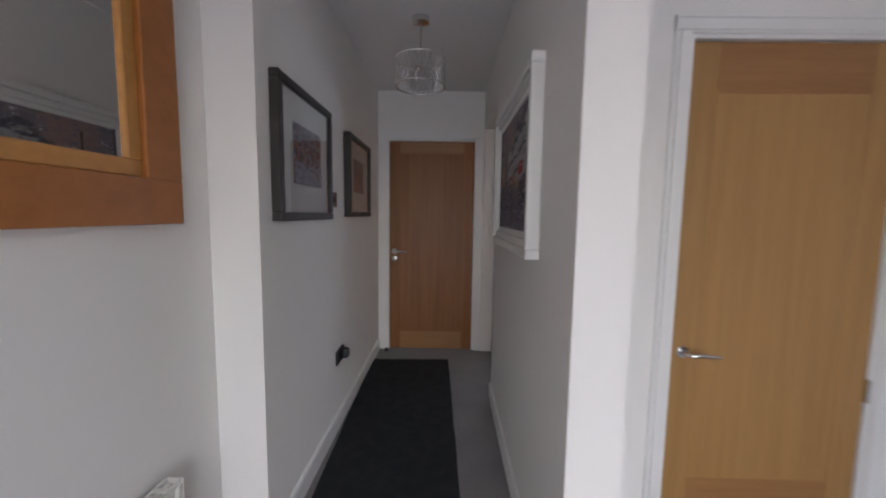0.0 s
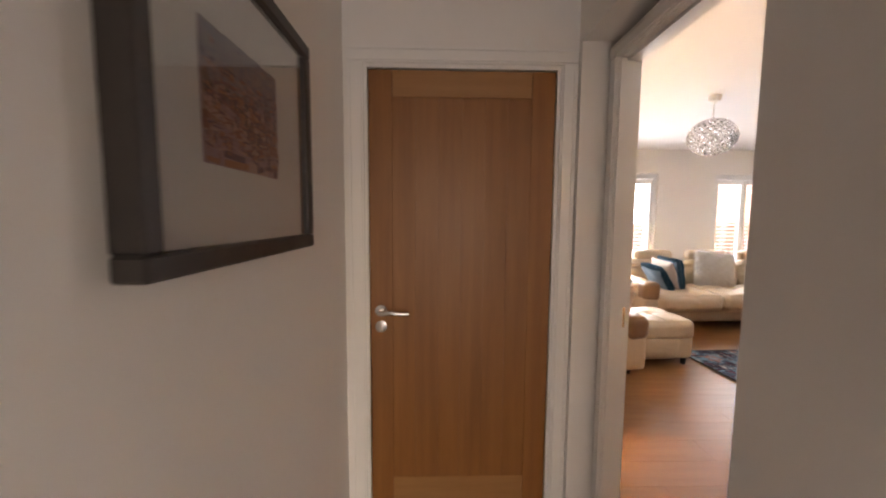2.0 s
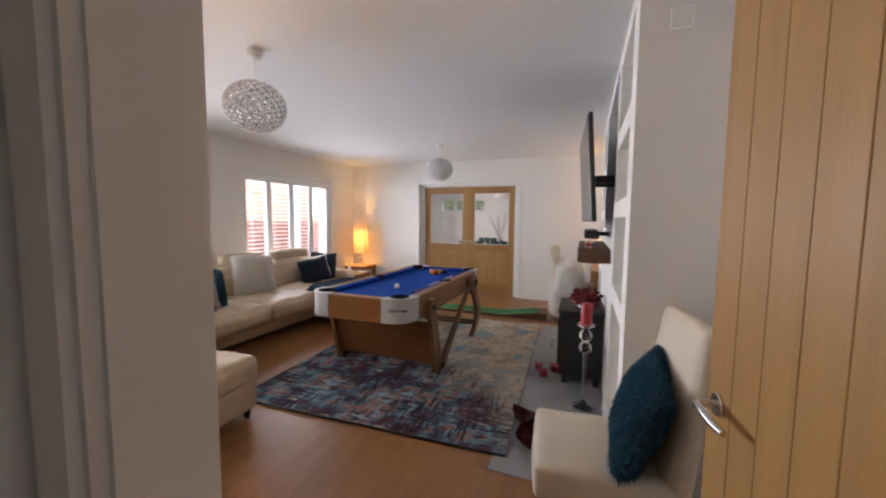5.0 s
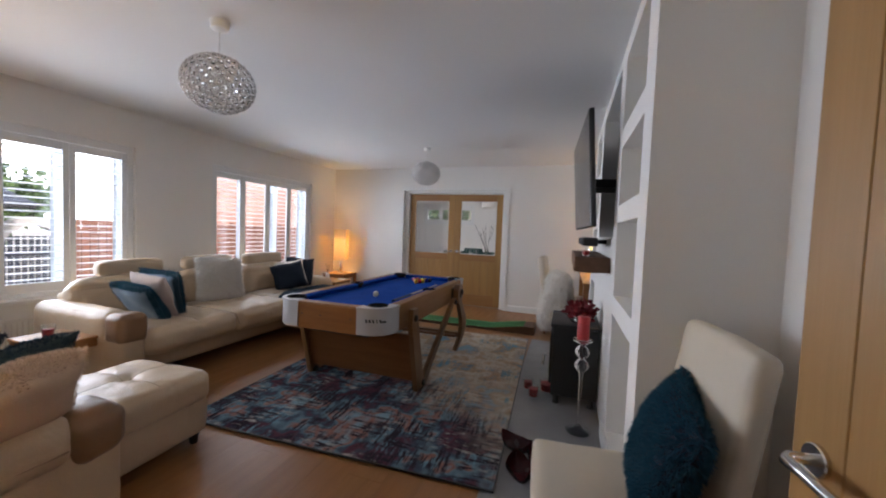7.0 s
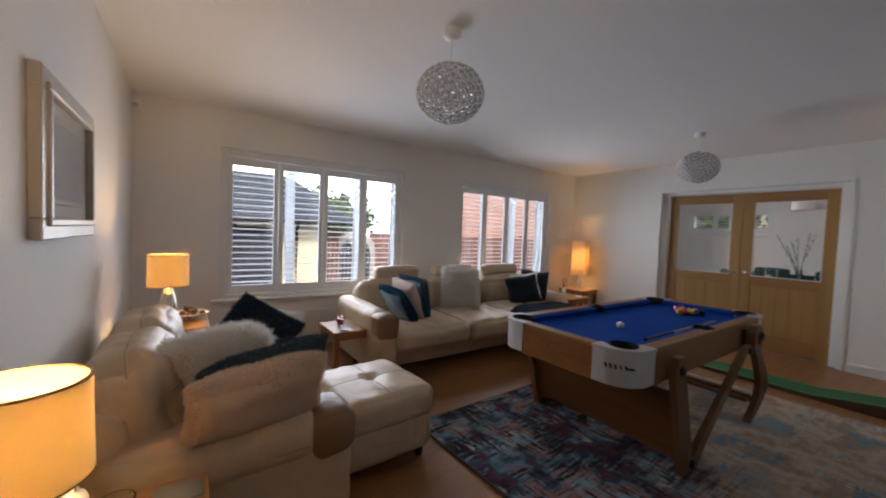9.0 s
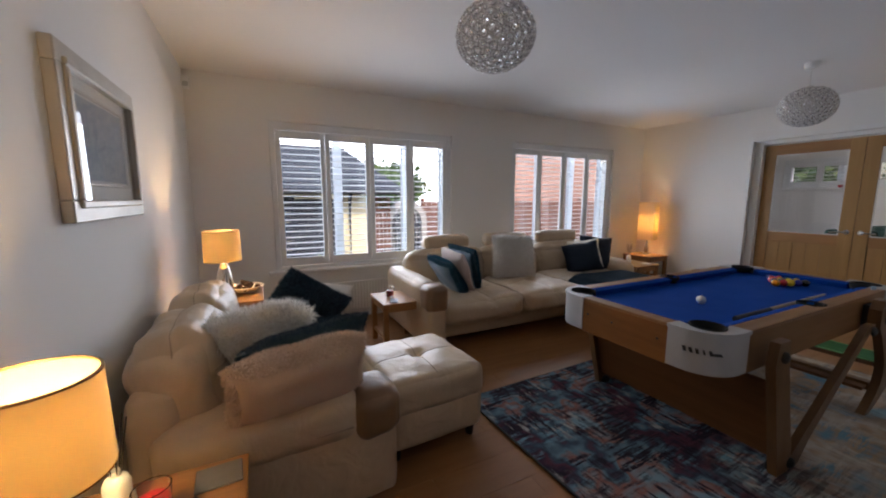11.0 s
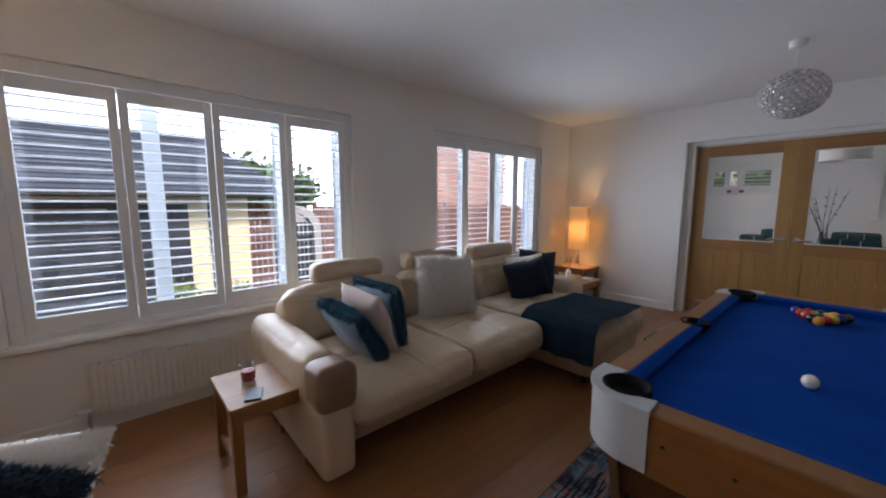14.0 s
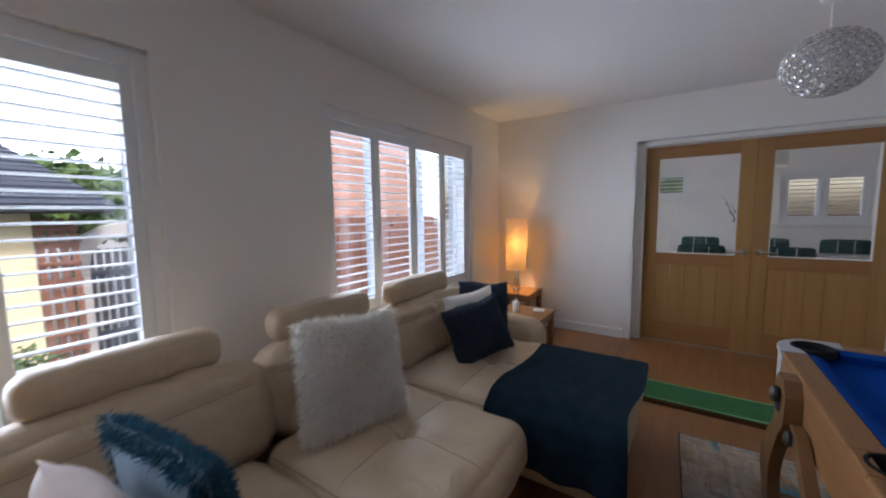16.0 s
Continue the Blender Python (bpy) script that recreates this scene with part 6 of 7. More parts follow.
STREET = strokes_material("street_dabs", [(0.18, 0.17, 0.20), (0.32, 0.31, 0.36), (0.08, 0.08, 0.10), (0.50, 0.48, 0.50), (0.14, 0.14, 0.18), (0.26, 0.16, 0.13), (0.24, 0.22, 0.25)])
SKYD = strokes_material("dusk_dabs", [(0.24, 0.21, 0.24), (0.28, 0.24, 0.26), (0.21, 0.20, 0.25), (0.31, 0.26, 0.25)])
WARM = strokes_material("autumn_dabs", [(0.30, 0.13, 0.10), (0.42, 0.20, 0.12), (0.20, 0.11, 0.13), (0.48, 0.33, 0.28), (0.14, 0.09, 0.12), (0.36, 0.25, 0.27)])
COOL = strokes_material("rain_dabs", [(0.16, 0.20, 0.33), (0.30, 0.33, 0.42), (0.10, 0.08, 0.12), (0.42, 0.24, 0.14), (0.46, 0.45, 0.50), (0.20, 0.11, 0.12), (0.5, 0.06, 0.05)])
FIGS = strokes_material("shadow_dabs", [(0.05, 0.045, 0.055), (0.08, 0.07, 0.08), (0.10, 0.07, 0.06)])
PALEB = strokes_material("pale_rain_dabs", [(0.36, 0.38, 0.46), (0.30, 0.33, 0.42), (0.44, 0.45, 0.50), (0.24, 0.25, 0.32), (0.40, 0.36, 0.34)])
PALED = strokes_material("facade_dabs", [(0.50, 0.46, 0.38), (0.40, 0.36, 0.31), (0.56, 0.53, 0.46), (0.30, 0.25, 0.22), (0.44, 0.35, 0.27)])
REDD = strokes_material("red_dabs", [(0.42, 0.10, 0.05), (0.30, 0.07, 0.05), (0.48, 0.20, 0.10)])
FRAMED = mat("dark_bronze_frame", (0.040, 0.032, 0.028), (0.024, 0.020, 0.018), rough=0.45, scale=10, fine=90, bump=0.1)
FRAMES = mat("champagne_frame", (0.55, 0.50, 0.42), (0.47, 0.42, 0.35), rough=0.4, metal=0.3, scale=10, fine=90, bump=0.06)
MOUNT = mat("mount_board", (0.74, 0.72, 0.67), (0.71, 0.69, 0.64), rough=0.9, fine=200, bump=0.03)


def frame_bars(w, h, fw, d, bev=0.004):
    return boxes([(-w / 2, w / 2, -d, 0, 0, fw), (-w / 2, w / 2, -d, 0, h - fw, h), (-w / 2, -w / 2 + fw, -d, 0, fw, h - fw), (w / 2 - fw, w / 2, -d, 0, fw, h - fw)], bev)


def framed_print(name, label, at, rz, w, h, fw, d, frame_mat, field, paints, seed, glazed=True):
    """A frame on a wall; field = (x0, x1, z0, z1) of the print; paints = bands of dabs."""
    ob = thing(name, label, "picture", at, rz)
    part("frame", frame_bars(w, h, fw, d), frame_mat, ob)
    part("mount", box(-w / 2 + fw, w / 2 - fw, -d * 0.45, -0.002, fw, h - fw), MOUNT, ob, "pale mount board")
    x0, x1, z0, z1 = field
    rng = random.Random(seed)
    for k, (pm, cnt, size, band, *more) in enumerate(paints):
        part("print", stroke_field(rng, x1 - x0, z1 - z0, cnt, size, band, 0.3, k * 0.0012, *more), pm, ob, "impressionist city print", m=pose((x0 + x1) / 2, -d * 0.45 - 0.0012, z0))["kind"] = "stuff"
    part("print_ground", box(x0, x1, -d * 0.45 - 0.0012, -d * 0.45, z0, z1), paints[0][0], ob)
    if glazed:
        g = part("glazing", box(-w / 2 + fw, w / 2 - fw, -d * 0.80, -d * 0.80 + 0.002, fw, h - fw), GLASS, ob, "picture glass")
        g.visible_shadow = False
    return ob


# faces east from the left hall wall: its own x runs to +y there
framed_print("framed_print", "city street print in dark bronze frame", (-0.485, -1.795, 1.275), 90, 0.61, 0.555, 0.034, 0.04, FRAMED, (-0.147, 0.172, 0.155, 0.405), [(STREET, 120, 0.05, (0, 1)), (COOL, 500, 0.020, (0.32, 1), (0, 1), 0.85), (FIGS, 120, 0.022, (0.4, 1), (0, 1), 0.9), (PALEB, 420, 0.020, (0, 0.36), (0, 1), 0.25), (FIGS, 26, 0.016, (0.2, 0.42), (0.2, 0.8))], 1)
framed_print("framed_print", "autumn skyline print in dark bronze frame", (-0.485, -0.85, 1.285), 90, 0.60, 0.53, 0.034, 0.045, FRAMED, (-0.145, 0.125, 0.165, 0.385), [(WARM, 60, 0.07, (0, 1)), (SKYD, 260, 0.03, (0.6, 1)), (WARM, 500, 0.014, (0.1, 0.75)), (FIGS, 60, 0.012, (0.3, 0.62), (0, 1), 0.9)], 2)
def dabs(rng, count, size, lean, where, lift, w=0.75, h=0.55):
    """Small flat strokes inside the area where(u, v) allows; lean: share of their length that stands upright."""
    bm = bmesh.new()
    k = 0
    while k < count:
        u, v = rng.random(), rng.random()
        if not where(u, v):
            continue
        k += 1
        L, t = size * rng.uniform(0.6, 1.5), size * rng.uniform(0.15, 0.32)
        if rng.random() < lean:
            L, t = t, L
        x = min(max(-w / 2 + u * w, -w / 2 + L / 2), w / 2 - L / 2)
        z = min(max(v * h, t / 2), h - t / 2)
        y = -lift - 0.0008 * k / count
        j = [rng.uniform(-0.25, 0.25) * t for _ in range(4)]
        bm.faces.new([bm.verts.new(c) for c in ((x - L / 2, y, z - t / 2 + j[0]), (x + L / 2, y, z - t / 2 + j[1]), (x + L / 2, y, z + t / 2 + j[2]), (x - L / 2, y, z + t / 2 + j[3]))])
    return bm


roofline = lambda u: 0.66 + 0.40 * max(0.0, u - 0.30) + 0.05 * math.sin(u * 23)
front = lambda u, v: u > 0.30 and 0.42 < v < roofline(u)
ROOFD = strokes_material("roof_dabs", [(0.07, 0.07, 0.09), (0.12, 0.12, 0.16), (0.18, 0.13, 0.12)])
FACD = strokes_material("pale_front_dabs", [(0.52, 0.51, 0.50), (0.47, 0.47, 0.48), (0.57, 0.55, 0.51), (0.43, 0.43, 0.45), (0.50, 0.46, 0.40)])
OCHD = strokes_material("ochre_dabs", [(0.42, 0.30, 0.18), (0.36, 0.25, 0.17), (0.28, 0.21, 0.17), (0.46, 0.37, 0.25)])
WETD = strokes_material("wet_street_dabs", [(0.17, 0.16, 0.20), (0.21, 0.20, 0.25), (0.13, 0.125, 0.16), (0.25, 0.23, 0.27), (0.19, 0.16, 0.17)])
GLIM = strokes_material("wet_glint_dabs", [(0.34, 0.33, 0.37), (0.27, 0.20, 0.18), (0.28, 0.27, 0.32), (0.24, 0.12, 0.10)])
FIGD = strokes_material("dark_dabs", [(0.03, 0.03, 0.04), (0.06, 0.05, 0.07), (0.04, 0.04, 0.05)])
DUSK = strokes_material("pink_dusk_dabs", [(0.36, 0.24, 0.22), (0.32, 0.23, 0.24), (0.40, 0.28, 0.23)])
big = thing("framed_painting", "large rainy city painting in white frame", "picture", (0.50, -1.685, 1.15), -90)
part("frame", frame_bars(0.95, 0.72, 0.035, 0.05, 0.004), TRIM, big)
part("inner_moulding", frame_bars(0.88, 0.65, 0.034, 0.038, 0.004), TRIM, big, "stepped inner moulding", m=pose(0, 0, 0.035))
part("inner_frame", frame_bars(0.812, 0.582, 0.026, 0.027, 0.003), TRIM, big, m=pose(0, 0, 0.069))
part("backing", box(-0.38, 0.38, -0.018, -0.002, 0.085, 0.637), MOUNT, big)
part("canvas_edge", frame_bars(0.766, 0.556, 0.012, 0.024, 0.001), BLACK, big, m=pose(0, 0, 0.082))
prng = random.Random(3)
for pname, pm, cnt, size, lean, where in (
        ("painted_sky", SKYD, 1500, 0.05, 0.3, lambda u, v: v > 0.40),
        ("painted_dusk", DUSK, 260, 0.035, 0.3, lambda u, v: v > 0.70 and 0.12 < u < 0.5),
        ("painted_street", WETD, 2200, 0.034, 0.6, lambda u, v: v < 0.44),
        ("painted_house", OCHD, 420, 0.016, 0.5, lambda u, v: 0.03 < u < 0.19 and 0.42 < v < 0.62 + 0.04 * math.sin(u * 60)),
        ("painted_front", FACD, 2600, 0.019, 0.35, front),
        ("painted_roof", ROOFD, 320, 0.020, 0.1, lambda u, v: u > 0.45 and roofline(u) - 0.02 < v < roofline(u) + 0.05),
        ("painted_window", ROOFD, 300, 0.010, 0.9, lambda u, v: front(u, v) and v > 0.52 and (v * 11) % 1 > 0.62),
        ("painted_cornice", ROOFD, 60, 0.045, 0.0, lambda u, v: front(u, v) and ((v - 0.22 * u) * 8) % 1 > 0.9),
        ("painted_shopfront", REDD, 150, 0.016, 0.2, lambda u, v: 0.40 < v < 0.475 and (u < 0.22 or 0.32 < u < 0.62)),
        ("painted_stall", OCHD, 130, 0.017, 0.1, lambda u, v: 0.36 < v < 0.43 and 0.45 < u < 0.75),
        ("painted_car", FIGD, 130, 0.026, 0.1, lambda u, v: u > 0.74 and 0.20 < v < 0.40),
        ("painted_glint", GLIM, 170, 0.020, 0.75, lambda u, v: v < 0.38),
        ("painted_line", GLIM, 40, 0.045, 0.0, lambda u, v: 0.08 < v < 0.30),
        ("painted_figure", FIGD, 170, 0.020, 0.95, lambda u, v: 0.16 < v < 0.40 and u < 0.62)):
    lift = 0.0005 + 0.0005 * len([c for c in big.children if c.name.startswith("painted")])
    part(pname, dabs(prng, cnt, size, lean, where, lift), pm, big, m=pose(0, -0.018, 0.0855))["kind"] = "stuff"
part("painted_spire", prism([(-0.011, 0.30), (0.011, 0.30), (0.005, 0.36), (0.004, 0.53), (0.008, 0.545), (0.0, 0.575), (-0.008, 0.545), (-0.004, 0.53), (-0.005, 0.36)], -0.0264, -0.0256), FRAMED, big, "dark painted column", m=pose(-0.175, 0, 0))
part("painted_bus", prism([(-0.048, 0.34), (-0.03, 0.333), (0.04, 0.336), (0.05, 0.35), (0.046, 0.384), (0.02, 0.390), (-0.04, 0.383), (-0.05, 0.37)], -0.0264, -0.0256), mat("red_paint", (0.45, 0.035, 0.02), (0.34, 0.02, 0.015), rough=0.5, scale=30), big, "red painted bus", m=pose(0.205, 0, 0))
part("painted_glare", box(-0.035, 0.03, -0.0268, -0.0265, 0.368, 0.376), PALED, big, m=pose(0.205, 0, 0))

sea = framed_print("framed_print", "dusky blue seascape print in champagne frame", (WX, 1.96, 1.235), 90, 0.75, 0.55, 0.07, 0.035, FRAMES, (-0.22, 0.22, 0.14, 0.42), [(strokes_material("sea_dabs", [(0.16, 0.22, 0.30), (0.22, 0.28, 0.34), (0.12, 0.17, 0.24), (0.30, 0.35, 0.38)]), 320, 0.05, (0, 1))], 4)
part("inner_frame", frame_bars(0.66, 0.46, 0.026, 0.046, 0.005), FRAMES, sea, "raised inner moulding", m=pose(0, 0, 0.045))
part("mount_slip", frame_bars(0.48, 0.32, 0.012, 0.020, 0.002), FRAMES, sea, "thin champagne slip", m=pose(0, 0, 0.12))

# mirror with a broad oak frame
MOAK = mat("orange_oak", (0.42, 0.16, 0.035), (0.32, 0.115, 0.024), rough=0.4, scale=3, fine=22, bump=0.08, stretch=(6, 0.8, 6))
mir = thing("wall_mirror", "large mirror in a broad orange oak frame", "mirror", (-0.66, -2.95, 1.27), 90)
part("frame", frame_bars(1.18, 0.98, 0.125, 0.035, 0.003), MOAK, mir)
part("inner_frame", frame_bars(0.93, 0.73, 0.045, 0.022, 0.004), mat("light_oak", (0.55, 0.27, 0.07), (0.46, 0.21, 0.05), rough=0.4, fine=22, stretch=(6, 0.8, 6)), mir, "lighter inner moulding", m=pose(0, 0, 0.125))
part("mirror_glass", box(-0.425, 0.425, -0.012, -0.008, 0.165, 0.815), MIRRORM, mir, "silvered mirror")
# switches and sockets
sw = thing("light_switch", "brushed chrome light switch plate on the hall wall", "light switch", (-0.485, -1.36, 1.385), 90)
part("plate", box(-0.043, 0.043, -0.008, 0, -0.043, 0.043, 0.003), CHROME, sw)
part("rocker", box(-0.012, 0.012, -0.013, -0.008, -0.018, 0.018, 0.002), BLACK, sw, "dark rocker")
so = thing("wall_socket", "black double socket with plug on the hall wall", "socket", (-0.485, -1.29, 0.44), 90)
part("plate", box(-0.073, 0.073, -0.010, 0, -0.043, 0.043, 0.003), BLACK, so)
part("plug", soft_box(0.012, 0.062, -0.05, -0.011, -0.028, 0.03, 0.012, 0.002, 6), BLACK, so, "black plug", 50)
so2 = thing("wall_socket", "bronze double socket beside the corner lamp", "socket", (EX, 3.64, 0.40), -90)
part("plate", box(-0.073, 0.073, -0.009, 0, -0.043, 0.043, 0.003), BRASS, so2)
for u in (-0.035, 0.035):
    part("rocker", box(u - 0.012, u + 0.012, -0.012, -0.009, -0.008, 0.012, 0.001), BLACK, so2)
sen = thing("alarm_sensor", "white alarm motion sensor high in the corner", "alarm sensor", (WX + 0.03, NY - 0.045, 2.26), 0)
part("housing", soft_box(-0.028, 0.03, -0.03, 0.045, 0, 0.10, 0.014, 0.003, 8), TRIM, sen, smooth=60)
part("lens", soft_box(-0.018, 0.02, -0.036, -0.028, 0.012, 0.05, 0.006, 0.002, 6), WHITEB, sen, "sensor lens", 60)
th = thing("thermostat", "small white wall box on the chimney breast", "thermostat", (BX0, -0.72, 2.14), -90)
part("housing", box(-0.04, 0.04, -0.028, 0, 0, 0.085, 0.006, 2), TRIM, th)
# shaggy runner in the hall
RUNF = mat("black_shag", (0.014, 0.015, 0.016), (0.006, 0.007, 0.008), rough=0.9, scale=14, fine=80, bump=0)
rn = rug_mesh(0.68, 2.75, 0.012)
rfm = fur_on(rn, 26000, 0.024, 0.0025, 4, droop=0.15, keep=lambda c: c.z > 0.006)
rfm.materials.append(RUNF)
runner = solo("hall_runner", rn, RUNF, "black shaggy runner along the hall carpet", "rug", (-0.10, -1.66, 0.0), 2.0)
fo = new("shag_cover", rfm)
fo.parent = runner
fo["kind"] = "stuff"
ds = solo("door_stop_peg", lathe([(0.018, 0), (0.018, 0.025), (0.012, 0.032)], 12), FEET, "dark rubber door stop on the carpet", "door stop", (-0.40, -0.07, 0.0), 0, 40)

# ---- chimney breast: television, stove, mantel ----
tv = thing("television", "large flat television on a swivel wall bracket", "television", (3.80, -0.40, 1.36), 3.2)
tm = pose(0, 0, 0, -4, 0, 0)
part("casing", box(-0.60, 0.60, -0.03, 0.0, 0, 0.74, 0.006, 2), BLACK, tv, "black casing", m=tm)
part("screen", box(-0.592, 0.592, 0.0005, 0.004, 0.012, 0.732, 0.001), mat("dark_screen", (0.03, 0.03, 0.032), (0.025, 0.025, 0.027), rough=0.22, scale=2, fine=10, bump=0, spec=0.9), tv, "glossy dark screen", m=tm)
part("bracket_arm", boxes([(-0.18, -0.15, -0.30, -0.03, 0.30, 0.36), (0.15, 0.18, -0.30, -0.03, 0.30, 0.36), (-0.2, 0.2, -0.302, -0.285, 0.2, 0.5)], 0.003), BLACK, tv, "folding wall bracket")
sb = thing("soundbar", "black soundbar fixed below the television", "soundbar", (3.72, -0.44, 1.235))
part("body", box(-0.36, 0.36, -0.05, 0.05, 0, 0.06, 0.012, 2), BLACK, sb)
part("grille", box(-0.35, 0.35, 0.0502, 0.054, 0.008, 0.052, 0.001), DARKW, sb, "dark cloth grille")
part("wall_bracket", box(-0.05, 0.05, -0.13, -0.05, 0.015, 0.045), BLACK, sb)
BEAM = mat("dark_oak_beam", (0.12, 0.055, 0.025), (0.07, 0.032, 0.014), rough=0.6, scale=4, fine=26, bump=0.35, stretch=(0.8, 7, 7))
solo("mantel_shelf", soft_box(3.32, 4.52, BY, -0.345, 1.06, 1.165, 0.008, 0.003, 10, 0.003), BEAM, "rough dark oak beam mantel shelf", "shelf", smooth=40)
candle_glass(3.42, -0.42, 1.166, "small red glass candle on the mantel", 0.03, 0.045, 0.03)
candle_glass(3.58, -0.43, 1.166, "low dark red candle glass on the mantel", 0.032, 0.04, 0.025)
STOVE = mat("stove_black", (0.010, 0.010, 0.011), (0.016, 0.016, 0.016), rough=0.55, scale=12, fine=160, bump=0.1)
stove = thing("wood_stove", "matt black stove on the grey hearth", "stove", (3.88, -0.36, 0.006))
part("body", box(-0.26, 0.26, -0.20, 0.13, 0.07, 0.60, 0.010, 2), STOVE, stove)
part("top_plate", box(-0.28, 0.28, -0.205, 0.15, 0.60, 0.625, 0.006, 2), STOVE, stove)
dr_ = part("fire_door", box(-0.21, 0.21, 0.131, 0.15, 0.14, 0.54, 0.006), STOVE, stove, "glazed fire door")
part("door_glass", box(-0.16, 0.16, 0.150, 0.153, 0.20, 0.49), mat("sooty_glass", (0.008, 0.008, 0.008), rough=0.08, fine=10, bump=0), dr_)
part("handle", tube([(-0.19, 0.15, 0.36), (-0.19, 0.19, 0.36), (-0.20, 0.20, 0.28)], 0.008, 8), CHROME, dr_, "steel handle", 50)
for u in (-0.21, 0.21):
    for v in (-0.16, 0.09):
        part("foot", lathe([(0.025, 0), (0.02, 0.072)], 10, u, v), STOVE, stove)
# red flowers on the stove
PETAL = mat("crimson_petal", (0.22, 0.006, 0.014), (0.12, 0.003, 0.008), rough=0.7, scale=14, fine=60, bump=0.1)
fl = thing("flower_arrangement", "crimson artificial flowers in a glass dish", "flowers", (3.74, -0.42, 0.632))
part("dish", lathe([(0.05, 0), (0.07, 0.008), (0.11, 0.06), (0.105, 0.06), (0.06, 0.014), (0.002, 0.012)], 22, cap=False), GLASS, fl, "glass dish", 50)
fme = foliage(random.Random(9), (0, 0, 0.10), (0.19, 0.13, 0.075), 620, 0.045)
fme.materials.append(PETAL)
fo2 = new("bloom", fme)
fo2.parent = fl
# tall crystal candlestick with red pillar candle
cs = thing("candlestick", "tall crystal candlestick with red pillar candle", "candlestick", (3.28, -0.425, 0.006))
part("foot", lathe([(0.075, 0), (0.078, 0.006), (0.03, 0.022), (0.012, 0.05)], 26), GLASS, cs, "clear glass foot", 50)
part("stem", lathe([(0.012, 0.04), (0.009, 0.10), (0.011, 0.36), (0.016, 0.405)], 14), GLASS, cs, "clear glass stem", 50)
for z in (0.445, 0.535):
    bmx = bmesh.new()
    bmesh.ops.create_icosphere(bmx, subdivisions=2, radius=0.047)
    part("crystal_ball", bmx, CRYST, cs, "faceted crystal ball", m=pose(0, 0, z))
part("collar", lathe([(0.02, 0.488), (0.022, 0.492), (0.02, 0.496)], 16), CHROME, cs)
part("cup", lathe([(0.014, 0.575), (0.02, 0.585), (0.062, 0.61), (0.064, 0.618), (0.055, 0.618)], 26), GLASS, cs, "glass candle cup", 50)
part("candle", lathe([(0.038, 0.619), (0.038, 0.765), (0.034, 0.77)], 24), RED, cs, "red pillar candle", 40)
part("wick", tube([(0, 0, 0.768), (0.001, 0, 0.785)], 0.0013, 5), BLACK, cs)
candle_glass(3.70, -0.10, 0.006, "red candle in a clear glass on the hearth", 0.04, 0.09, 0.06)
candle_glass(3.84, -0.045, 0.006, "red candle glass standing on the hearth", 0.038, 0.085, 0.055)
candle_glass(3.86, -0.20, 0.006, "wide red candle bowl on the hearth", 0.062, 0.075, 0.055)
DKRED = mat("dark_red_lacquer", (0.09, 0.010, 0.014), (0.05, 0.006, 0.008), rough=0.25, scale=8, fine=60, bump=0.05)


def leaf_bowl(x, y, rz, label, L=0.20):
    bm = bmesh.new()
    n, mN = 14, 8
    g = []
    for i in range(n + 1):
        u = i / n * 2 - 1
        w = 0.075 * (1 - u * u) ** 0.6 + 0.001
        g.append([bm.verts.new((u * L / 2, (k / mN * 2 - 1) * w, 0.012 + 0.055 * abs(k / mN * 2 - 1) ** 2 + 0.045 * abs(u) ** 3)) for k in range(mN + 1)])
    for i in range(n):
        for k in range(mN):
            bm.faces.new((g[i][k], g[i + 1][k], g[i + 1][k + 1], g[i][k + 1]))
    bmesh.ops.solidify(bm, geom=bm.faces[:], thickness=0.006)
    zmin = min(v.co.z for v in bm.verts)
    bmesh.ops.translate(bm, verts=bm.verts, vec=(0, 0, -zmin))
    return solo("leaf_bowl", bm, DKRED, label, "bowl", (x, y, 0.007), rz, 60)


leaf_bowl(2.66, -0.12, 20, "dark red leaf-shaped bowl on the hearth")
leaf_bowl(2.90, -0.07, 70, "dark red lacquered bowl tilted on the hearth")
leaf_bowl(2.84, -0.22, -40, "dark red lacquered leaf dish on the hearth")
# ornaments in a niche
orn = thing("ornament", "silver and dark ornament in the wall niche", "ornament", (2.64, -0.70, 1.486))
part("figure", lathe([(0.03, 0), (0.045, 0.02), (0.05, 0.07), (0.03, 0.11), (0.04, 0.15), (0.03, 0.19), (0.004, 0.20)], 18), MERCURY, orn, smooth=50)
solo("ornament", lathe([(0.028, 0), (0.034, 0.03), (0.02, 0.07), (0.004, 0.09)], 14), BLACK, "small dark ornament in the wall niche", "ornament", (2.78, -0.68, 1.486), 0, 50)


# ---- parsons chairs ----
def parsons_chair(name, label, at, rz, seat=0.48, back=1.0):
    """An upholstered dining chair; its front looks to +y."""
    ob = thing(name, label, "chair", at, rz)
    part("seat", soft_box(-0.225, 0.225, -0.22, 0.26, seat - 0.13, seat, 0.022, 0.010, 14, 0.002), CREAMC, ob, "padded seat", 60)
    part("backrest", soft_box(-0.222, 0.222, -0.04, 0.04, 0, back - seat + 0.12, 0.032, 0.006, 14, 0.002), CREAMC, ob, "tall padded back", 60, pose(0, -0.195, seat - 0.13, 8, 0, 0))
    for sx in (-1, 1):
        for y0 in (-0.20, 0.20):
            part("leg", box(sx * 0.19 - 0.02, sx * 0.19 + 0.02, y0 - 0.02, y0 + 0.02, 0, seat - 0.12, 0.003), OAK, ob)
    return ob


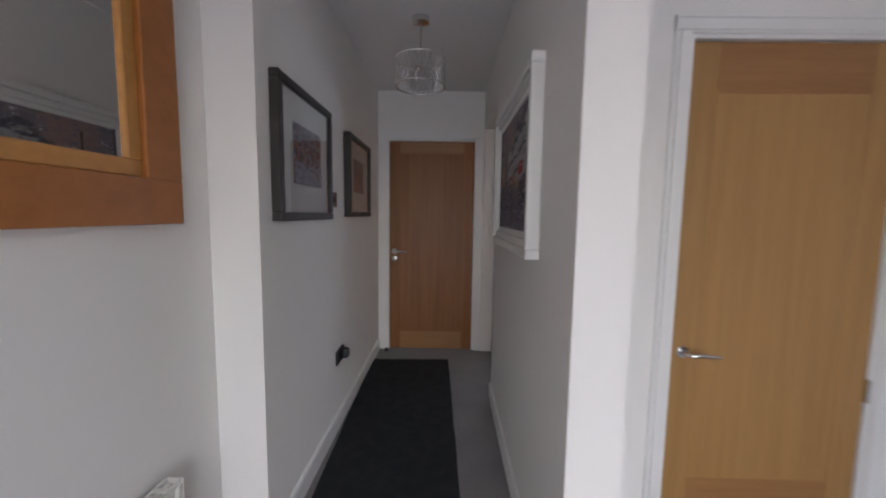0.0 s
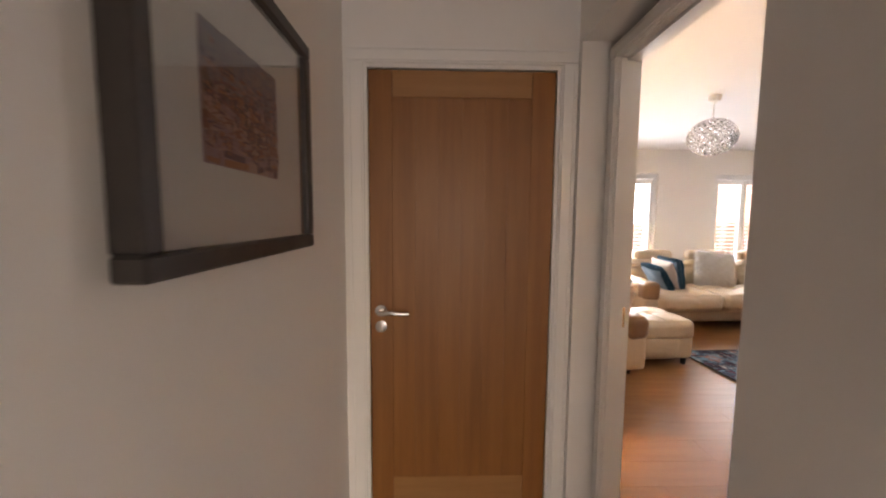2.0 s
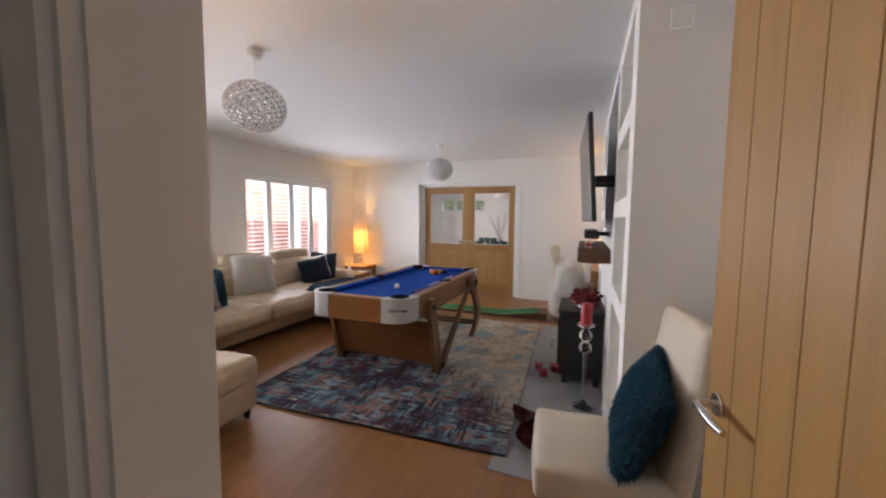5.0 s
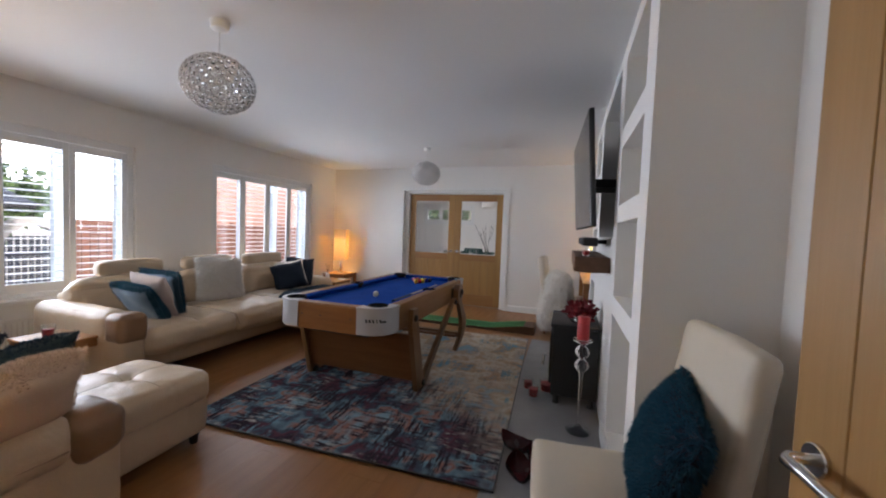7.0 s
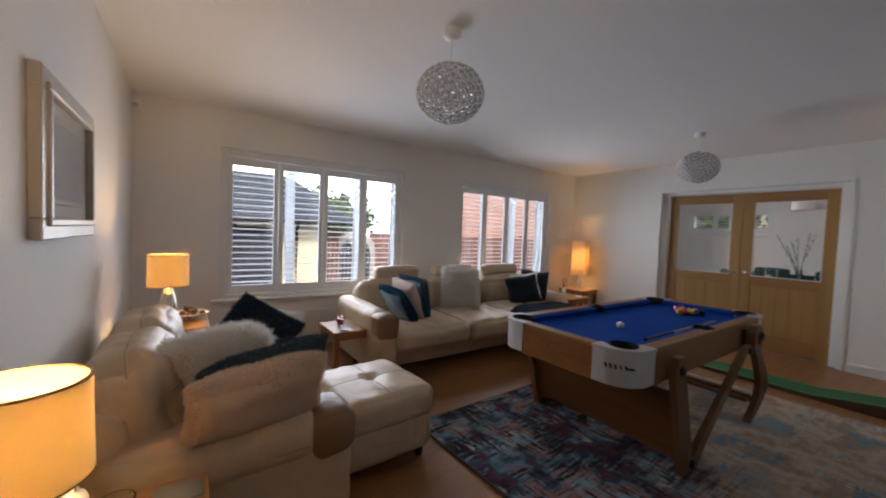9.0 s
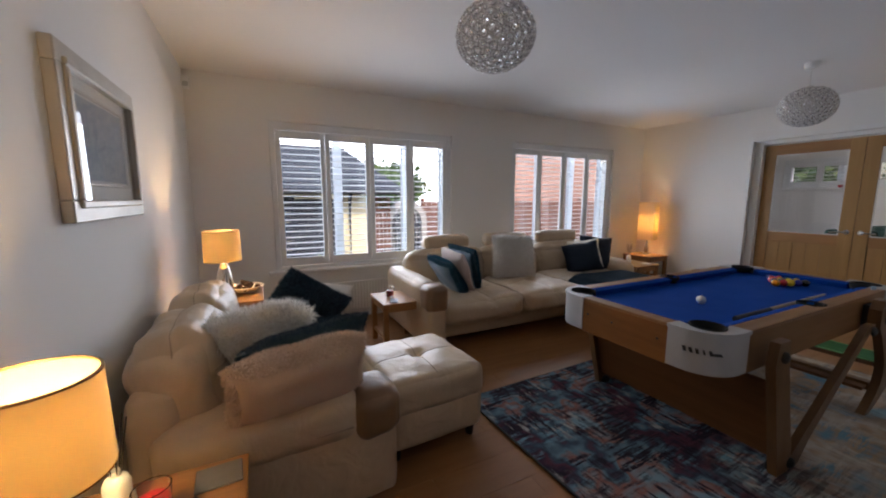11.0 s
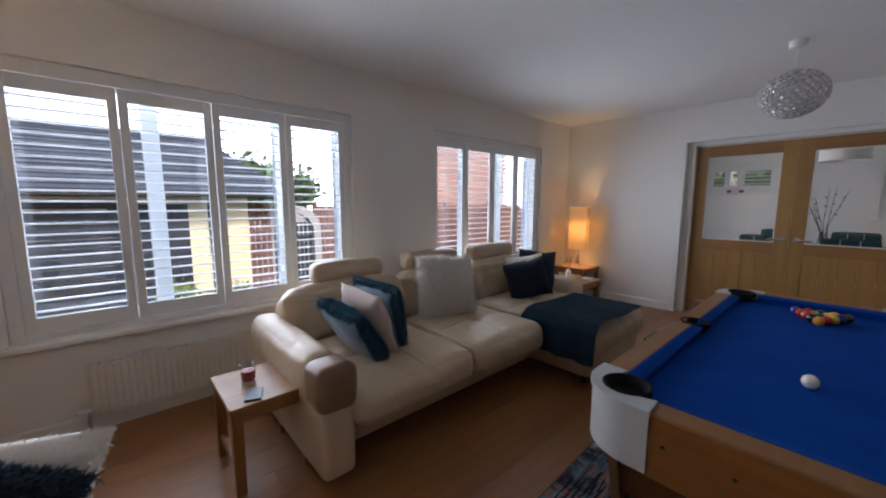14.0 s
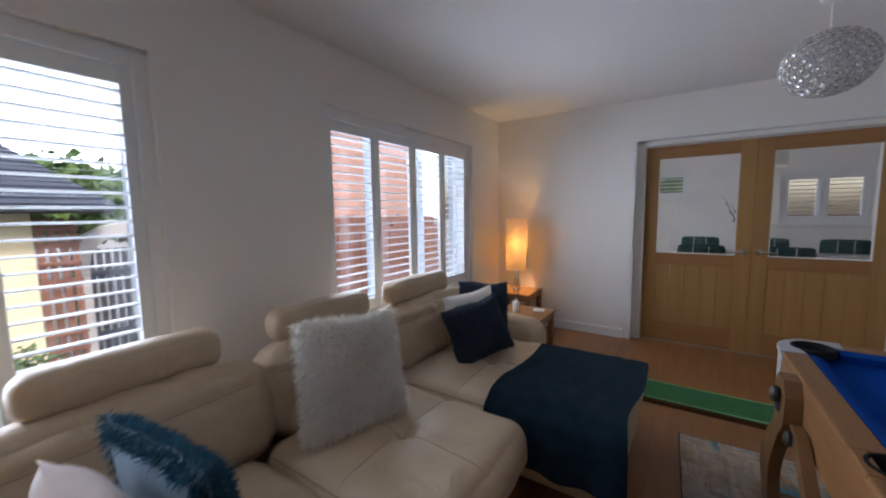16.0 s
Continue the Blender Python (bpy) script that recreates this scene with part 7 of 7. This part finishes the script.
parsons_chair("dining_chair", "cream upholstered chair in the alcove", (2.035, -0.485, 0), 5, back=1.03)
cushion("fur_cushion", "petrol-blue fur cushion on the cream chair", (2.01, -0.555, 0.482), (-17, 8, 172), 0.40, 0.38, 0.12, NAVY, TEALF, 15000, 0.020, 21)
parsons_chair("dining_chair", "cream upholstered chair at the desk", (5.92, -0.28, 0), 176, back=1.03)
# sheepskin over the desk chair's back
FURW = soft_box(-0.25, 0.25, -0.235, 0.235, 0.0, 0.70, 0.12, 0.01, 14, 0.03, (), 33, taper=(0.75, 0.5))
ffm = fur_on(FURW, 9000, 0.06, 0.003, 33, droop=0.8)
ffm.materials.append(WHITEF)
sheep = solo("sheepskin", FURW, IVORY, "shaggy ivory sheepskin hung over the chair", "sheepskin", (5.80, -0.21, 0.12), 0, 60)
sf = new("fleece", ffm)
sf.parent = sheep
sf["kind"] = "stuff"

# ---- putting mat ----
GREEN = mat("putting_green", (0.035, 0.17, 0.05), (0.02, 0.11, 0.03), rough=0.95, scale=10, fine=300, bump=0.4)
LGREEN = mat("pale_green_line", (0.22, 0.50, 0.20), rough=0.9)
golf = thing("putting_mat", "green putting mat on a sloped wooden base", "putting mat", (5.72, 1.35, 0))
part("base", prism([(-1.30, 0.0), (1.10, 0.0), (1.10, 0.03), (-0.70, 0.03), (-1.18, 0.10), (-1.30, 0.10)], -0.16, 0.16, "x"), BEAM, golf, "dark wooden base")
part("turf", prism([(-1.16, 0.1005), (-0.70, 0.0305), (1.10, 0.0305), (1.10, 0.036), (-0.70, 0.036), (-1.16, 0.106)], -0.15, 0.15, "x"), GREEN, golf, "green artificial turf")
for u in (-0.152, 0.140):
    part("edge_line", prism([(-1.16, 0.107), (-0.70, 0.037), (1.10, 0.037), (1.10, 0.039), (-0.70, 0.039), (-1.16, 0.109)], u, u + 0.012, "x"), LGREEN, golf)
solo("red_box", box(-0.05, 0.05, -0.05, 0.05, 0, 0.07, 0.006), DKRED, "small dark red box on the floor by the sofa", "box", (5.50, 2.95, 0), 15)

# ---- dining room, seen through the glazed doors ----
TABLEW = mat("pale_tabletop", (0.62, 0.58, 0.52), (0.55, 0.50, 0.44), rough=0.25, fine=40, bump=0.02)
dt = thing("dining_table", "pale dining table behind the glazed doors", "table", (9.0, 1.15, 0))
part("tabletop", box(-0.45, 0.45, -1.0, 1.15, 0.72, 0.755, 0.006, 2), TABLEW, dt)
for sx in (-1, 1):
    for y0 in (-0.9, 1.05):
        part("leg", box(sx * 0.38 - 0.035, sx * 0.38 + 0.035, y0 - 0.035, y0 + 0.035, 0, 0.72, 0.004), OAK, dt)
GRN = mat("bottle_green_velvet", (0.018, 0.07, 0.06), (0.010, 0.045, 0.04), rough=0.8, scale=10, fine=200, bump=0.2)
PIPE = mat("white_piping", (0.6, 0.6, 0.56), rough=0.8)


def green_chair(x, y, rz, label):
    ob = thing("dining_chair", label, "chair", (x, y, 0), rz, "green dining chairs")
    part("seat", soft_box(-0.23, 0.23, -0.22, 0.24, 0.40, 0.49, 0.03, 0.01, 10), GRN, ob, smooth=60)
    b = part("backrest", soft_box(-0.24, 0.24, -0.27, -0.20, 0.42, 0.91, 0.03, 0.008, 10), GRN, ob, "bottle-green padded back", 60)
    part("piping", boxes([(-0.085, -0.075, -0.284, -0.272, 0.45, 0.90), (0.075, 0.085, -0.284, -0.272, 0.45, 0.90), (-0.235, 0.235, -0.284, -0.272, 0.70, 0.71)]), PIPE, b, "white grid piping")
    part("piping", boxes([(-0.085, -0.075, -0.199, -0.188, 0.50, 0.90), (0.075, 0.085, -0.199, -0.188, 0.50, 0.90)]), PIPE, b, "white grid piping")
    for sx in (-1, 1):
        for y0 in (-0.2, 0.2):
            part("leg", box(sx * 0.2 - 0.018, sx * 0.2 + 0.018, y0 - 0.018, y0 + 0.018, 0, 0.41, 0.003), FEET, ob)
    return ob


green_chair(8.45, 1.98, -90, "bottle-green chair with white piping")
green_chair(8.45, 1.20, -90, "bottle-green chair with white piping")
green_chair(9.55, 1.95, 90, "bottle-green chair at the far side")
green_chair(9.55, 1.15, 90, "bottle-green chair at the far side")
green_chair(9.55, 0.35, 90, "bottle-green chair at the far side")
vase = thing("vase", "vase of bare budding branches on the table", "vase", (9.05, 1.45, 0.755))
part("body", lathe([(0.04, 0), (0.06, 0.05), (0.05, 0.14), (0.03, 0.20), (0.036, 0.22)], 20), GLASS, vase, "clear glass vase", 50)
rng = random.Random(12)
for k in range(8):
    a = rng.uniform(0, 6.28)
    s_ = rng.uniform(0.15, 0.34)
    hh = rng.uniform(0.55, 0.85)
    pts = [(0, 0, 0.05), (s_ * 0.3 * math.cos(a), s_ * 0.3 * math.sin(a), hh * 0.45), (s_ * math.cos(a + 0.2), s_ * math.sin(a + 0.2), hh)]
    br_ = part("branch", tube(pts, [0.006, 0.004, 0.002], 5), BARK, vase, "dark bare branch")
    for q in range(3):
        f = 0.55 + 0.15 * q
        part("bud", lathe([(0.002, -0.012), (0.012, 0), (0.002, 0.014)], 6), BARK, br_, m=pose(s_ * f * math.cos(a + 0.1) + 0.012, s_ * f * math.sin(a + 0.1), hh * (f + 0.02)))
candle = solo("pillar_candle", lathe([(0.035, 0), (0.035, 0.09), (0.03, 0.094)], 18), PIPE, "short ivory candle on the dining table", "candle", (8.75, 1.75, 0.755), 0, 40)
dp = thing("dining_pendant", "white drum shade over the dining table", "ceiling light", (9.0, 1.35, 0))
part("cord", tube([(0, 0, 2.1), (0, 0, H)], 0.004, 6), TRIM, dp)
part("shade", shell(0.24, 0.24, 1.88, 2.10), IVORY, dp, "pale drum shade", 50)
part("ceiling_rose", lathe([(0.012, 2.38), (0.05, H)], 18), TRIM, dp)
solo("sill_candle", lathe([(0.03, 0), (0.035, 0.06)], 14), RED, "red candle pot on the dining-room sill", "candle", (DX - 0.02, 2.6, 1.508), 0, 40)
solo("sill_candle", lathe([(0.03, 0), (0.035, 0.06)], 14), RED, "red candle pot on the dining-room sill", "candle", (DX - 0.02, 2.78, 1.508), 0, 40)

# ---- laminate boards ----
PL, PW = 1.285, 0.192
plank_cache = {}
row = 0
y = SY
while y < NY - 0.01:
    w = min(PW, NY - y)
    x = 0.66 - (row * 0.43) % PL
    while x < EX + 0.1:
        a, b = max(x, 0.66), min(x + PL, EX + 0.1)
        if b - a > 0.02:
            key = (round(b - a, 3), round(w, 3))
            if key not in plank_cache:
                plank_cache[key] = mesh_of("plank", box(0.0003, key[0] - 0.0003, 0.0003, key[1] - 0.0003, -0.008, 0.0, 0.0005), PLANK)
            o = new("plank", plank_cache[key])
            o.parent = floor_living
            o.location = (a, y, 0)
        x += PL
    y += PW
    row += 1
